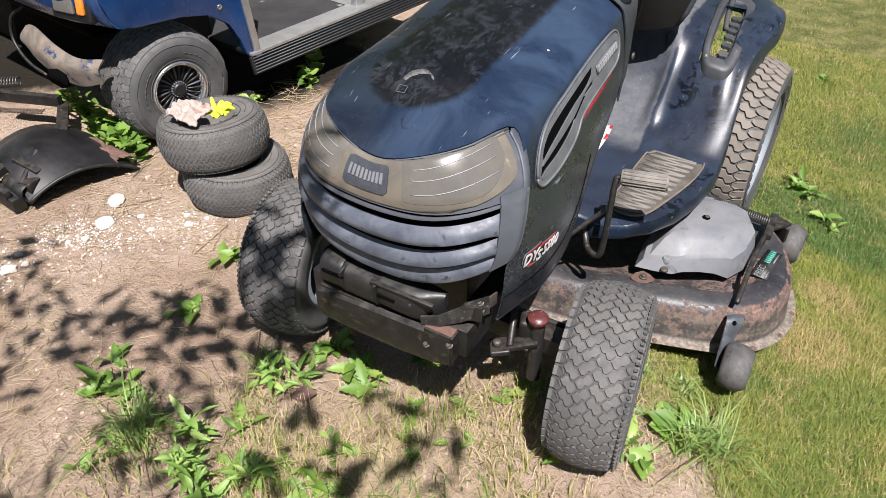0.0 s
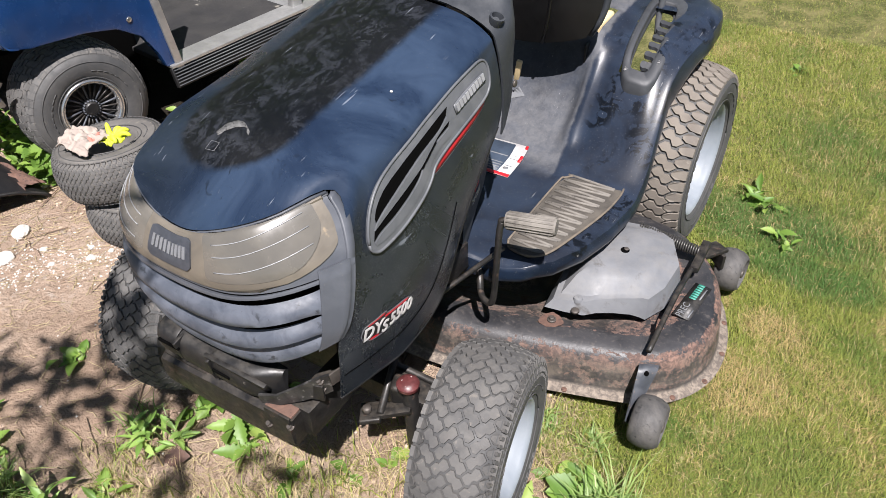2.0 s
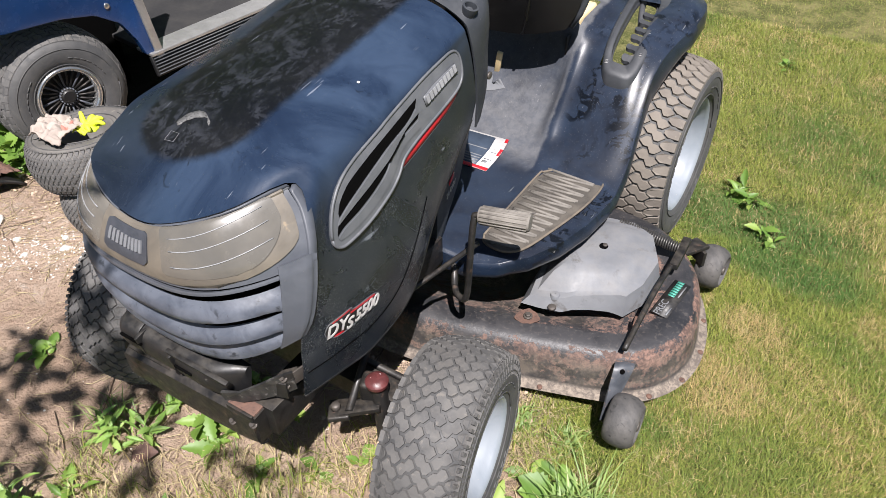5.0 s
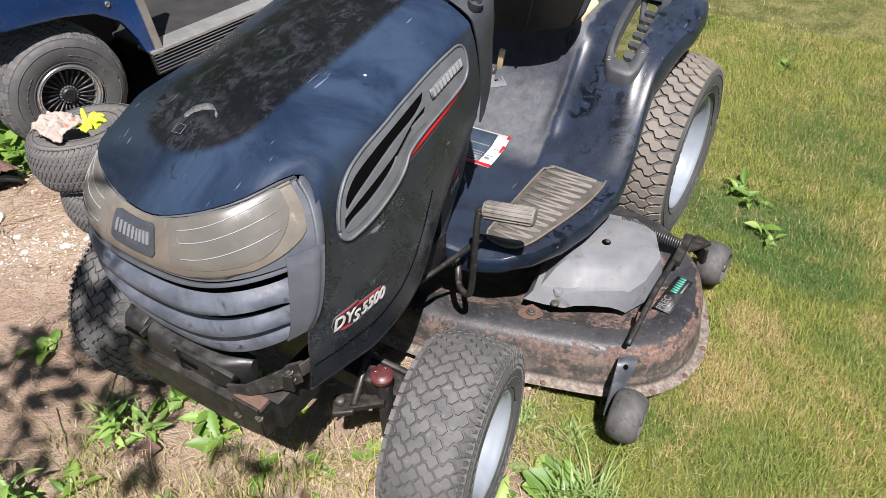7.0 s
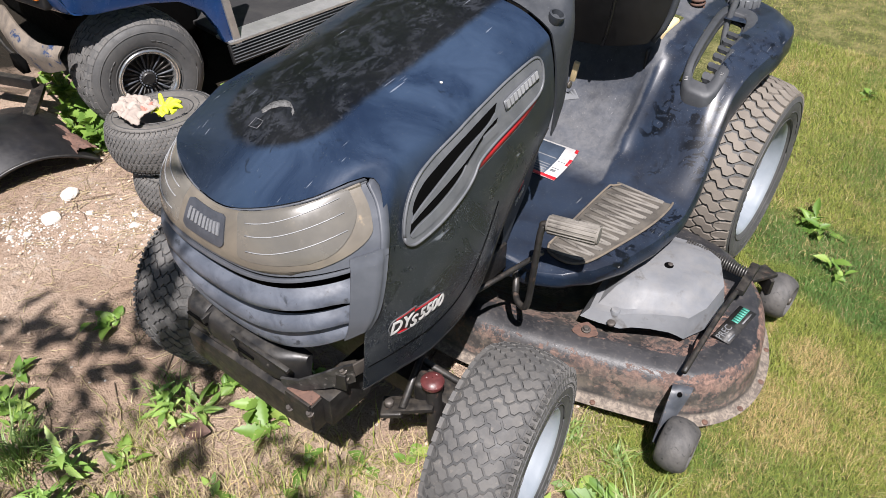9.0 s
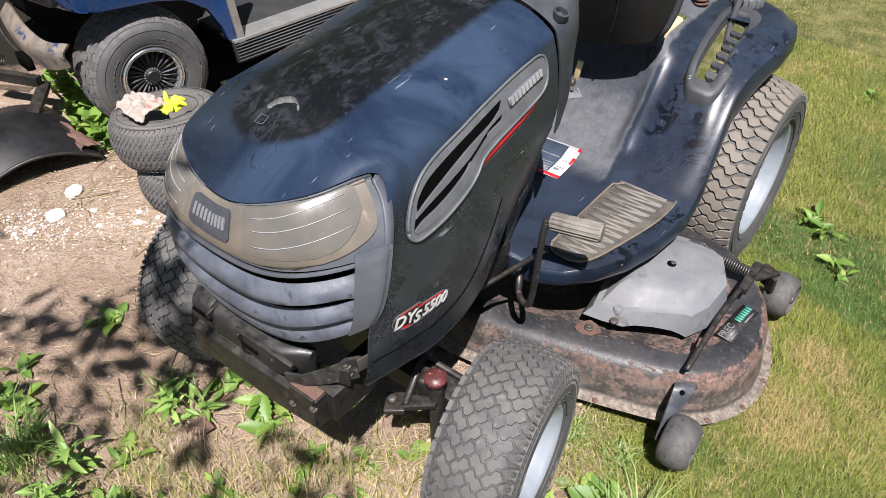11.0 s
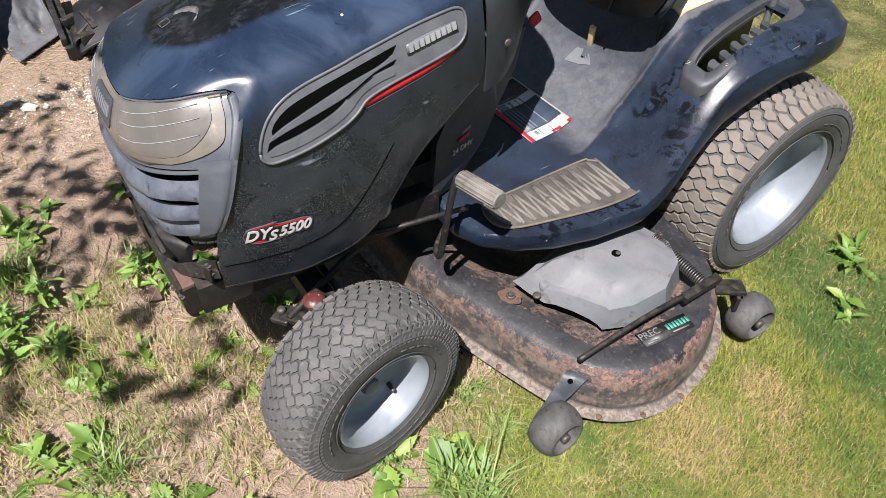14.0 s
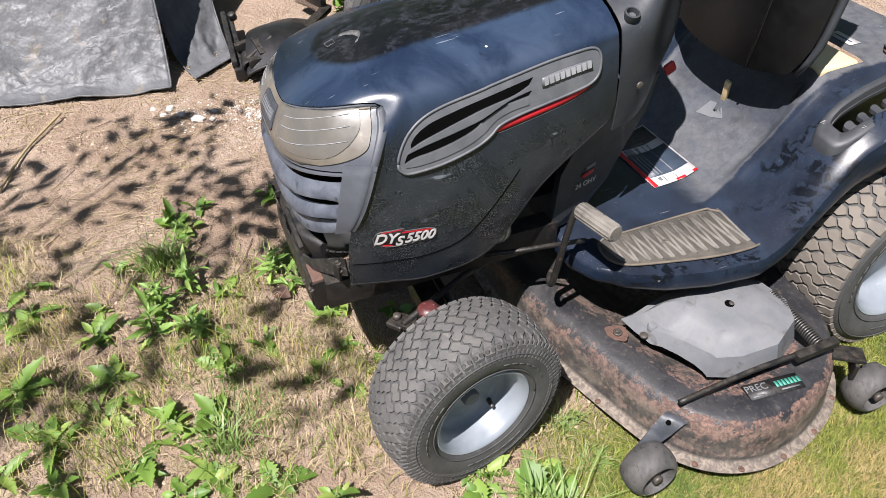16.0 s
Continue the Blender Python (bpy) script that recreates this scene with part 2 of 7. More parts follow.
def ground_material():
    """Sandy soil with brown and pale patches and painted shade by the cart; under the turf dark soil and thatch."""
    m, nt, bsdf, tc = material("sandy_soil")
    co = tc.outputs["Object"]
    at = nt.nodes.new("ShaderNodeAttribute")
    at.attribute_name = "turf"
    sand = blend(nt, ramp(nt, tex_noise(nt, co, 2.2, 6, 0.65, 0.4), 0.32, 0.7), (0.325, 0.233, 0.169), (0.455, 0.350, 0.268))
    sand = blend(nt, ramp(nt, tex_noise(nt, co, 9, 6, 0.7, 0.8), 0.55, 0.75), sand, (0.27, 0.19, 0.13))
    grit = tex_noise(nt, co, 160, 4, 0.7)
    sand = blend(nt, calc(nt, "MULTIPLY", ramp(nt, grit, 0.6, 0.75), 0.5), sand, (0.62, 0.54, 0.45))
    sand = blend(nt, calc(nt, "MULTIPLY", ramp(nt, tex_noise(nt, co, 75, 5, 0.75), 0.54, 0.66), 0.6), sand, (0.17, 0.115, 0.08))
    sand = blend(nt, calc(nt, "MULTIPLY", ramp(nt, tex_noise(nt, co, 330, 3, 0.7), 0.55, 0.68), 0.40), sand, (0.19, 0.135, 0.095))
    # black patch under the cart's side, shade put into the soil colour
    sp = nt.nodes.new("ShaderNodeSeparateXYZ")
    nt.links.new(co, sp.inputs[0])
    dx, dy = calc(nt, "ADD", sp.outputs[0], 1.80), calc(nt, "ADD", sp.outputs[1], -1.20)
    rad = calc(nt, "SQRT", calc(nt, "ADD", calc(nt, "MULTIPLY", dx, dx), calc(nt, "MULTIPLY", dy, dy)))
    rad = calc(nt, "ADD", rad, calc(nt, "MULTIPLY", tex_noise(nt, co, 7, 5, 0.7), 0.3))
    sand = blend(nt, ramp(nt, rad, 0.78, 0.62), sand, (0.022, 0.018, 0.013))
    cx, cy = calc(nt, "ADD", sp.outputs[0], 1.20), calc(nt, "ADD", sp.outputs[1], 0.03)
    rad3 = calc(nt, "SQRT", calc(nt, "ADD", calc(nt, "MULTIPLY", cx, cx), calc(nt, "MULTIPLY", cy, cy)))
    chalk = calc(nt, "MULTIPLY", ramp(nt, rad3, 0.42, 0.12), ramp(nt, tex_noise(nt, co, 24, 8, 0.75, 0.4), 0.53, 0.62))
    sand = blend(nt, calc(nt, "MULTIPLY", chalk, 0.38), sand, (0.56, 0.52, 0.465))
    # second black patch: shade by the cart's front, also in the soil colour
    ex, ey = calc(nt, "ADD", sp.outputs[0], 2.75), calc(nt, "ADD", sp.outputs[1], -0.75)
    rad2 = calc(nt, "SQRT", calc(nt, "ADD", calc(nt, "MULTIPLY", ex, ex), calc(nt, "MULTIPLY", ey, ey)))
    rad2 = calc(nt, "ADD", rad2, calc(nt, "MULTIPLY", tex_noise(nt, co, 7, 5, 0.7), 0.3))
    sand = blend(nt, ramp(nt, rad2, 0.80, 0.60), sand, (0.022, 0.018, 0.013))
    turf = blend(nt, ramp(nt, tex_noise(nt, co, 9, 6, 0.7), 0.40, 0.65), (0.085, 0.095, 0.03), (0.22, 0.20, 0.085))
    turf = blend(nt, ramp(nt, tex_noise(nt, co, 120, 4, 0.7), 0.5, 0.7), turf, (0.24, 0.225, 0.095))
    col = blend(nt, at.outputs["Fac"], sand, turf)
    nt.links.new(col, bsdf.inputs["Base Color"])
    bsdf.inputs["Roughness"].default_value = 0.95
    bsdf.inputs["Specular IOR Level"].default_value = 0.15
    h = calc(nt, "ADD", calc(nt, "MULTIPLY", tex_noise(nt, co, 45, 6, 0.7), 1.0), calc(nt, "ADD", calc(nt, "MULTIPLY", grit, 0.45), calc(nt, "MULTIPLY", tex_noise(nt, co, 16, 5, 0.6, 0.5), 0.9)))
    bumped(nt, bsdf, h, 1.0, 0.022)
    return m


def leaf_material(name, a, b, c, sheen=0.35, patch=None):
    m, nt, bsdf, tc = material(name)
    oi = nt.nodes.new("ShaderNodeObjectInfo")
    geo = nt.nodes.new("ShaderNodeNewGeometry")
    rnd = calc(nt, "FRACT", calc(nt, "ADD", oi.outputs["Random"], geo.outputs["Random Per Island"]))
    col = blend(nt, ramp(nt, rnd, 0.1, 0.9), a, b)
    col = blend(nt, ramp(nt, rnd, 0.82, 0.95), col, c)
    col = blend(nt, calc(nt, "MULTIPLY", tex_noise(nt, tc.outputs["Object"], 60, 4), 0.35), col, b)
    if patch:
        col = blend(nt, ramp(nt, tex_noise(nt, tc.outputs["Object"], 2.6, 4, 0.6, 0.5), 0.40, 0.62), col, patch)
        col = blend(nt, ramp(nt, tex_noise(nt, tc.outputs["Object"], 5.5, 3, 0.6, 0.3), 0.60, 0.70), col, c)
    nt.links.new(col, bsdf.inputs["Base Color"])
    bsdf.inputs["Roughness"].default_value = sheen
    tr = nt.nodes.new("ShaderNodeBsdfTranslucent")
    nt.links.new(blend(nt, 0.4, col, (0.35, 0.5, 0.05)), tr.inputs[0])
    mix = nt.nodes.new("ShaderNodeMixShader")
    mix.inputs[0].default_value = 0.28
    nt.links.new(bsdf.outputs[0], mix.inputs[1])
    nt.links.new(tr.outputs[0], mix.inputs[2])
    nt.links.new(mix.outputs[0], nt.nodes["Material Output"].inputs[0])
    return m


def plain(name, colour, rough=0.5, metal=0.0, spec=0.5):
    return surf(name, colour, tuple(v * 0.8 for v in colour), 25, rough=(rough * 0.85, min(1, rough * 1.15)), metal=metal, bump=0.05, spec=spec)


M_SOIL = ground_material()
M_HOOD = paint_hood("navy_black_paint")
M_FENDER = paint_fender("dusty_navy_fender_paint")
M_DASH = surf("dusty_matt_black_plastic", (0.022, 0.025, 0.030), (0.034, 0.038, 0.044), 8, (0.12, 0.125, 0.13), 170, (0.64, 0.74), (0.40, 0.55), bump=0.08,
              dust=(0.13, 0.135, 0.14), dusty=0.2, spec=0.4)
M_GRILLE = surf("faded_grey_plastic", (0.046, 0.054, 0.071), (0.092, 0.103, 0.126), 22, (0.028, 0.032, 0.040), 45, (0.58, 0.68), (0.42, 0.6), bump=0.05)
M_FACE = surf("dull_grey_plastic", (0.052, 0.058, 0.070), (0.082, 0.089, 0.103), 10, (0.30, 0.28, 0.24), 120, (0.68, 0.78), (0.4, 0.58), bump=0.05)
M_BEZEL = surf("yellowed_lens_plastic", (0.142, 0.124, 0.098), (0.100, 0.089, 0.073), 14, (0.22, 0.175, 0.12), 50, (0.6, 0.75), (0.32, 0.48), bump=0.04, coat=0.05)
M_LENS = surf("hazy_lamp_lens", (0.130, 0.120, 0.102), (0.092, 0.087, 0.077), 7, (0.17, 0.152, 0.128), 40, (0.6, 0.8), (0.20, 0.30), bump=0.02, coat=0.06)
M_TRIM = surf("grey_vent_plastic", (0.075, 0.08, 0.088), (0.105, 0.11, 0.118), 18, (0.24, 0.24, 0.24), 90, (0.66, 0.76), (0.42, 0.58), bump=0.08, bscale=300)
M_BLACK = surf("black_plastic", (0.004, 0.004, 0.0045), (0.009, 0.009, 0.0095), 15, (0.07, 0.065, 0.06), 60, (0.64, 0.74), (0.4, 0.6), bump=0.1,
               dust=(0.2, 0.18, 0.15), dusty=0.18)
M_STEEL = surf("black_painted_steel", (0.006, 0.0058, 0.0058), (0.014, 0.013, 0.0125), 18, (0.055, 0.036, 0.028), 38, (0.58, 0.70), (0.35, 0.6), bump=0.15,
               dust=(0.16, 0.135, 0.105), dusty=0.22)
M_SCRAPED = surf("scraped_black_steel", (.016, .016, .0165), (.050, .049, .047), 30, (.12, .115, .11), 60, (.55, .66), (.35, .55), metal=.3, bump=.15)
# near-black for engine and seal; shade put into holes, slots and voids
M_DARK = plain("near_black", (0.0015, 0.0015, 0.0015), 0.9, 0.0, 0.05)
M_DECK = paint_deck("rusted_deck_paint")
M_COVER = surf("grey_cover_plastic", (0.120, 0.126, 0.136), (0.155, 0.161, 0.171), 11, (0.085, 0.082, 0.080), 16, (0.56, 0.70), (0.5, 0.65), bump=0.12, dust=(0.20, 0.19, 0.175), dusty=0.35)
M_RUST = surf("bare_rust", (0.125, 0.068, 0.048), (0.080, 0.045, 0.034), 40, (0.05, 0.03, 0.025), 120, (0.55, 0.65), (0.75, 0.9), bump=0.35)
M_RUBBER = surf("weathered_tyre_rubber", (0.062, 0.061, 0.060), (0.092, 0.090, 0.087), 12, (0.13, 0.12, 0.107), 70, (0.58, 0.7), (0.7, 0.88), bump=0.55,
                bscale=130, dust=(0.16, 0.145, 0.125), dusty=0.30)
M_RUBBER_TAN = surf("dusty_tyre_rubber", (0.115, 0.100, 0.085), (0.165, 0.145, 0.122), 9, (0.17, 0.15, 0.125), 60, (0.58, 0.7), (0.75, 0.9), bump=0.25, bscale=220)
M_SIDEWALL = surf("dull_black_sidewall", (0.044, 0.045, 0.046), (0.070, 0.069, 0.067), 14, (0.09, 0.085, 0.075), 60, (0.6, 0.72), (0.6, 0.8), bump=0.12)
M_WHITE = surf("white_wheel_paint", (0.180, 0.205, 0.232), (0.230, 0.252, 0.276), 10, (0.30, 0.29, 0.27), 60, (0.64, 0.72), (0.3, 0.45), bump=0.04)
M_RED = plain("red_reflective_film", (0.42, 0.012, 0.020), 0.4)
M_SILVER = plain("silver_lettering", (0.27, 0.275, 0.285), 0.45, 0.1)
M_LABELW = plain("white_label_print", (0.43, 0.42, 0.41), 0.5)
M_LABELB = plain("dark_label_print", (0.035, 0.05, 0.075), 0.5)
M_GREEN = plain("faded_green_print", (0.05, 0.25, 0.19), 0.5)
M_CREAM = surf("cream_fuel_tank_plastic", (0.60, 0.46, 0.25), (0.66, 0.53, 0.32), 8, (0.45, 0.33, 0.16), 20, (0.6, 0.75), (0.35, 0.5), bump=0.04)
M_SEAT = surf("black_seat_vinyl", (0.0012, 0.0012, 0.0014), (0.0025, 0.0025, 0.0028), 10, (0.02, 0.02, 0.02), 50, (0.72, 0.82), (0.34, 0.44), bump=0.06, spec=0.5)
M_REDKNOB = surf("faded_red_plastic", (0.105, 0.030, 0.030), (0.065, 0.018, 0.018), 60, (0.6, 0.5, 0.48), 90, (0.64, 0.68), (0.3, 0.5), bump=0.1)
M_SPRING = plain("zinc_spring_wire", (0.10, 0.095, 0.09), 0.45, 0.7)
M_BOLT = plain("worn_bolt_steel", (0.10, 0.088, 0.078), 0.55, 0.5)
M_FRAME = surf("dusty_grey_frame_plastic", (0.026, 0.028, 0.032), (0.042, 0.045, 0.050), 14, (0.09, 0.09, 0.09), 70, (0.62, 0.74), (0.45, 0.6), bump=0.08)


# ---- mesh helpers ----
from mathutils.bvhtree import BVHTree


def mesh_of(name, verts, faces, mats, smooth=True, index=None):
    me = bpy.data.meshes.new(name)
    me.from_pydata([tuple(map(float, v)) for v in verts], [], [tuple(map(int, f)) for f in faces])
    for m in mats if isinstance(mats, (list, tuple)) else [mats]:
        me.materials.append(m)
    if index is not None:
        me.polygons.foreach_set("material_index", np.asarray(index, dtype=np.int32))
    me.polygons.foreach_set("use_smooth", np.full(len(me.polygons), smooth))
    me.update()
    return me


def part(name, geo, mat, parent=None, label="", smooth=True, auto=None, m=None):
    """Links (verts, faces) or a bmesh as one mesh object under a thing or a part."""
    if isinstance(geo, bmesh.types.BMesh):
        me = bpy.data.meshes.new(name)
        geo.to_mesh(me)
        geo.free()
        me.materials.append(mat)
        me.polygons.foreach_set("use_smooth", np.full(len(me.polygons), smooth))
    else:
        me = mesh_of(name, geo[0], geo[1], mat, smooth)
    if auto:
        me.set_sharp_from_angle(angle=radians(auto))
    ob = new(name, me)
    if parent is not None:
        ob.parent = parent
    if m is not None:
        ob.matrix_basis = m
    if label:
        ob["label"] = label
    return ob


def thing(name, label, category, group="", m=None, kind=""):
    ob = new(name)
    if m is not None:
        ob.matrix_basis = m
    return tagged(ob, label, category, group, kind)


def join(*geos):
    verts, faces = [], []
    for v, f in geos:
        k = len(verts)
        verts += [tuple(p) for p in v]
        faces += [tuple(i + k for i in g) for g in f]
    return verts, faces


def moved(geo, m):
    return [tuple(m @ Vector(p)) for p in geo[0]], geo[1]


def curve(points, n):
    """A smooth line of n points through the given ones."""
    p = np.asarray(points, float)
    k = len(p)
    ext = np.vstack([2 * p[0] - p[1], p, 2 * p[-1] - p[-2]])
    t = np.linspace(0, k - 1, n)
    i = np.minimum(t.astype(int), k - 2)
    u = (t - i)[:, None]
    a, b, c, d = ext[i], ext[i + 1], ext[i + 2], ext[i + 3]
    return 0.5 * (2 * b + (c - a) * u + (2 * a - 5 * b + 4 * c - d) * u**2 + (3 * b - a - 3 * c + d) * u**3)


def net(control, rows, cols):
    """A smooth grid of points through a control net."""
    c = np.asarray(control, float)
    c = np.stack([curve(row, cols) for row in c])
    return np.stack([curve(c[:, j], rows) for j in range(cols)], 1)


def sheet(p, flip=False, wrap=False):
    n, m = p.shape[:2]
    faces = []
    for i in range(n - 1):
        for j in range(m if wrap else m - 1):
            a, b, c, d = i * m + j, i * m + (j + 1) % m, (i + 1) * m + (j + 1) % m, (i + 1) * m + j
            faces.append((a, d, c, b) if flip else (a, b, c, d))
    return p.reshape(-1, 3).tolist(), faces


def shell(p, thick, flip=False):
    """A sheet with thickness, closed at its rim."""
    n, m = p.shape[:2]
    du = np.gradient(p, axis=0)
    dv = np.gradient(p, axis=1)
    nr = np.cross(dv, du)
    nr /= np.maximum(np.linalg.norm(nr, axis=2, keepdims=True), 1e-9)
    q = p - nr * thick * (-1 if flip else 1)
    v1, f1 = sheet(p, flip=not flip)
    v2, f2 = sheet(q, flip=flip)
    k = n * m
    ring = [(0, j) for j in range(m)] + [(i, m - 1) for i in range(1, n)] + [(n - 1, j) for j in range(m - 2, -1, -1)] + [(i, 0) for i in range(n - 2, 0, -1)]
    idx = [i * m + j for i, j in ring]
    rim = []
    for a, b in zip(idx, idx[1:] + idx[:1]):
        rim.append((a, a + k, b + k, b) if flip else (a, b, b + k, a + k))
    return v1 + v2, f1 + [tuple(i + k for i in f) for f in f2] + rim


def tube(points, r, n=8, closed=False):
    p = np.asarray(points, float)
    rr = np.full(len(p), r) if np.isscalar(r) else np.asarray(r)
    tan = np.gradient(p, axis=0)
    tan /= np.linalg.norm(tan, axis=1, keepdims=True)
    ref = np.array([0.0, 0, 1]) if abs(tan[0][2]) < 0.9 else np.array([1.0, 0, 0])
    rings = []
    u = np.cross(tan[0], ref)
    for k in range(len(p)):
        u = u - tan[k] * (u @ tan[k])
        u /= np.linalg.norm(u)
        w = np.cross(tan[k], u)
        a = np.linspace(0, 2 * np.pi, n, endpoint=False)
        rings.append(p[k] + rr[k] * (np.cos(a)[:, None] * u + np.sin(a)[:, None] * w))
    v, f = sheet(np.stack(rings), wrap=True)
    f += [tuple(range(n - 1, -1, -1)), tuple(range((len(p) - 1) * n, len(p) * n))]
    return v, f


def lathe(profile, n=48, cap=False):
    """Turns (radius, x) round the x axis."""
    a = np.linspace(0, 2 * np.pi, n, endpoint=False)
    rings = [np.stack([np.full(n, x), r * np.cos(a), r * np.sin(a)], 1) for r, x in profile]
    v, f = sheet(np.stack(rings), wrap=True)
    if cap:
        k = len(profile) - 1
        f += [tuple(range(n - 1, -1, -1)), tuple(range(k * n, (k + 1) * n))]
    return v, f


def block(size, bevel=0.004, at=(0, 0, 0), rot=(0, 0, 0), segs=2):
    bm = bmesh.new()
    bmesh.ops.create_cube(bm, size=1.0)
    bmesh.ops.scale(bm, vec=size, verts=bm.verts)
    if bevel:
        bmesh.ops.bevel(bm, geom=bm.edges[:], offset=bevel, segments=segs, affect="EDGES", profile=0.6)
    bmesh.ops.transform(bm, matrix=pose(*at, *rot), verts=bm.verts)
    v = [tuple(p.co) for p in bm.verts]
    bm.verts.index_update()
    f = [tuple(q.index for q in g.verts) for g in bm.faces]
    bm.free()
    return v, f


def prism(outline, z0, z1, bevel=0.0, segs=2):
    """An upright slab over a plan outline, with rounded edges."""
    bm = bmesh.new()
    lo = [bm.verts.new((x, y, z0)) for x, y in outline]
    face = bm.faces.new(lo)
    ext = bmesh.ops.extrude_face_region(bm, geom=[face])
    bmesh.ops.translate(bm, vec=(0, 0, z1 - z0), verts=[g for g in ext["geom"] if isinstance(g, bmesh.types.BMVert)])
    bmesh.ops.recalc_face_normals(bm, faces=bm.faces)
    if bevel:
        bmesh.ops.bevel(bm, geom=bm.edges[:], offset=bevel, segments=segs, affect="EDGES", profile=0.6)
    bm.verts.index_update()
    v = [tuple(p.co) for p in bm.verts]
    f = [tuple(q.index for q in g.verts) for g in bm.faces]
    bm.free()
    return v, f


def disc(c, r, axis, h, n=20):
    """A short round peg from c along axis."""
    a = Vector(axis).normalized()
    q = Vector((1, 0, 0)).rotation_difference(a).to_matrix().to_4x4()
    return moved(lathe([(r * 0.001, 0), (r, 0), (r, h * 0.8), (r * 0.85, h), (r * 0.001, h)], n), Matrix.Translation(c) @ q)


def lettering(name, text, size, mat, parent, m, extrude=0.0006, shear=0.0, bold=0.0):
    cu = bpy.data.curves.new(name, "FONT")
    cu.body, cu.size, cu.extrude, cu.shear = text, size, extrude, shear
    cu.align_x, cu.align_y, cu.offset = "CENTER", "CENTER", bold
    tmp = new(name, cu)
    dg = bpy.context.evaluated_depsgraph_get()
    me = bpy.data.meshes.new_from_object(tmp.evaluated_get(dg))
    bpy.data.objects.remove(tmp)
    me.materials.clear()
    me.materials.append(mat)
    ob = new(name, me)
    ob.parent = parent
    ob.matrix_basis = m
    return ob


# ---- wheels ----
def tyre_profile(big, rim, width, crown=0.012, n=9):
    """(radius, x) across a tyre, from bead to bead."""
    h = width / 2
    half = [(rim - 0.004, h * 0.80), (rim + 0.008, h * 0.90), (rim + (big - rim) * 0.30, h * 0.99), (rim + (big - rim) * 0.55, h * 1.0),
            (rim + (big - rim) * 0.78, h * 0.955), (big - crown - 0.012, h * 0.885), (big - crown, h * 0.80), (big - crown * 0.45, h * 0.5), (big - crown * 0.08, h * 0.2)]
    return [(r, x) for r, x in half] + [(big, 0.0)] + [(r, -x) for r, x in reversed(half)]


def radius_at(profile, x):
    tread = sorted([(px, r) for r, px in profile[4:-4]])
    return float(np.interp(x, [t[0] for t in tread], [t[1] for t in tread]))


def lugs(profile, shapes, count, height, inset=0.0016):
    """Raised tread blocks. shapes: outlines of (turn in pitches, x) within one pitch."""
    verts, faces = [], []
    for k in range(count):
        for poly in shapes:
            base = len(verts)
            n = len(poly)
            cu = sum(p[0] for p in poly) / n
            cx = sum(p[1] for p in poly) / n
            for lift, shrink in ((-0.003, 1.0), (height, 0.92)):
                for u, x in poly:
                    uu, xx = cu + (u - cu) * shrink, cx + (x - cx) * (1 - (1 - shrink) * 0.5)
                    a = (k + uu) / count * 2 * math.pi
                    r = radius_at(profile, xx) + lift
                    verts.append((xx, r * math.cos(a), r * math.sin(a)))
            faces.append(tuple(base + n + i for i in range(n)))
            for i in range(n):
                j = (i + 1) % n
                faces.append((base + i, base + j, base + n + j, base + n + i))
    return verts, faces


def zigzag(h, bands, amp, gap, count, height, halves=2, skew=0.0, shoulder=True, slant=0.0):
    """Close-set blocks between zigzag grooves; bands are fractions of the half width."""
    shapes = []
    for n, (a, b) in enumerate(zip(bands[:-1], bands[1:])):
        off = 0.5 * (n % 2) / halves + skew * n
        la = 0 if n == 0 else amp
        lb = 0 if n == len(bands) - 2 else amp
        outer = n in (0, len(bands) - 2)
        cells = halves * 2 if outer and shoulder else halves
        for k in range(cells):
            u0, u1 = (k + .03) / cells + off, (k + .97) / cells + off
            um = (u0 + u1) / 2
            s = 1 if k % 2 else -1
            d = 0 if outer and shoulder else slant / cells * (1 if n % 2 else -1)
            shapes.append([(u0 - d, (a - la * s) * h + gap), (um - d, (a + la * s * .8) * h + gap), (u1 - d, (a + la * s) * h + gap),
                           (u1 + d, (b + lb * s) * h - gap), (um + d, (b - lb * s * .8) * h - gap), (u0 + d, (b - lb * s) * h - gap)])
    return shapes, count, height


def bolts(h, cols, count, height, gap, kink, shoulder=.30, slot=.10):
    """Interlocking stepped blocks in staggered columns, with plain cross lugs at the shoulders."""
    shapes = []
    inner = (0.97 - shoulder) * h
    w = 2 * inner / cols
    top, e = .5 - slot / 2, w * .15
    for c in range(cols):
        m, k, o = -inner + (c + .5) * w, kink if c % 2 else -kink, .5 + .5 * (c % 2)
        x0, x1, d = m - w / 2 + e + gap * .6, m + w / 2 - e - gap * .6, w * .10
        shapes.append([(o - top + k, x0), (o - top + k, m - d), (o - top - k, m + d), (o - top - k, x1), (o - k, x1 + 2 * e - gap * .6),
                       (o + top - k, x1), (o + top - k, m + d), (o + top + k, m - d), (o + top + k, x0), (o + k, x0 - 2 * e + gap * .6)])
    for sgn in (-1, 1):
        # a shoulder lug reaches into the slot of the column beside it
        c = 0 if sgn < 0 else cols - 1
        k = kink if c % 2 else -kink
        at0 = .5 * (c % 2) + (k if sgn < 0 else -k)
        xa, xb, tip = sgn * (inner + e + gap), sgn * .97 * h, sgn * (inner - e * .6 + gap)
        lo, hi = at0 - .5 + slot * .5, at0 + .5 - slot * .5
        q = [(lo, xa), (lo, (xa + xb) / 2), (lo, xb), (hi, xb), (hi, (xa + xb) / 2), (hi, xa), (at0 + .12, tip), (at0 - .12, tip)]
        shapes.append(q if sgn > 0 else q[::-1])
    return shapes, count, height


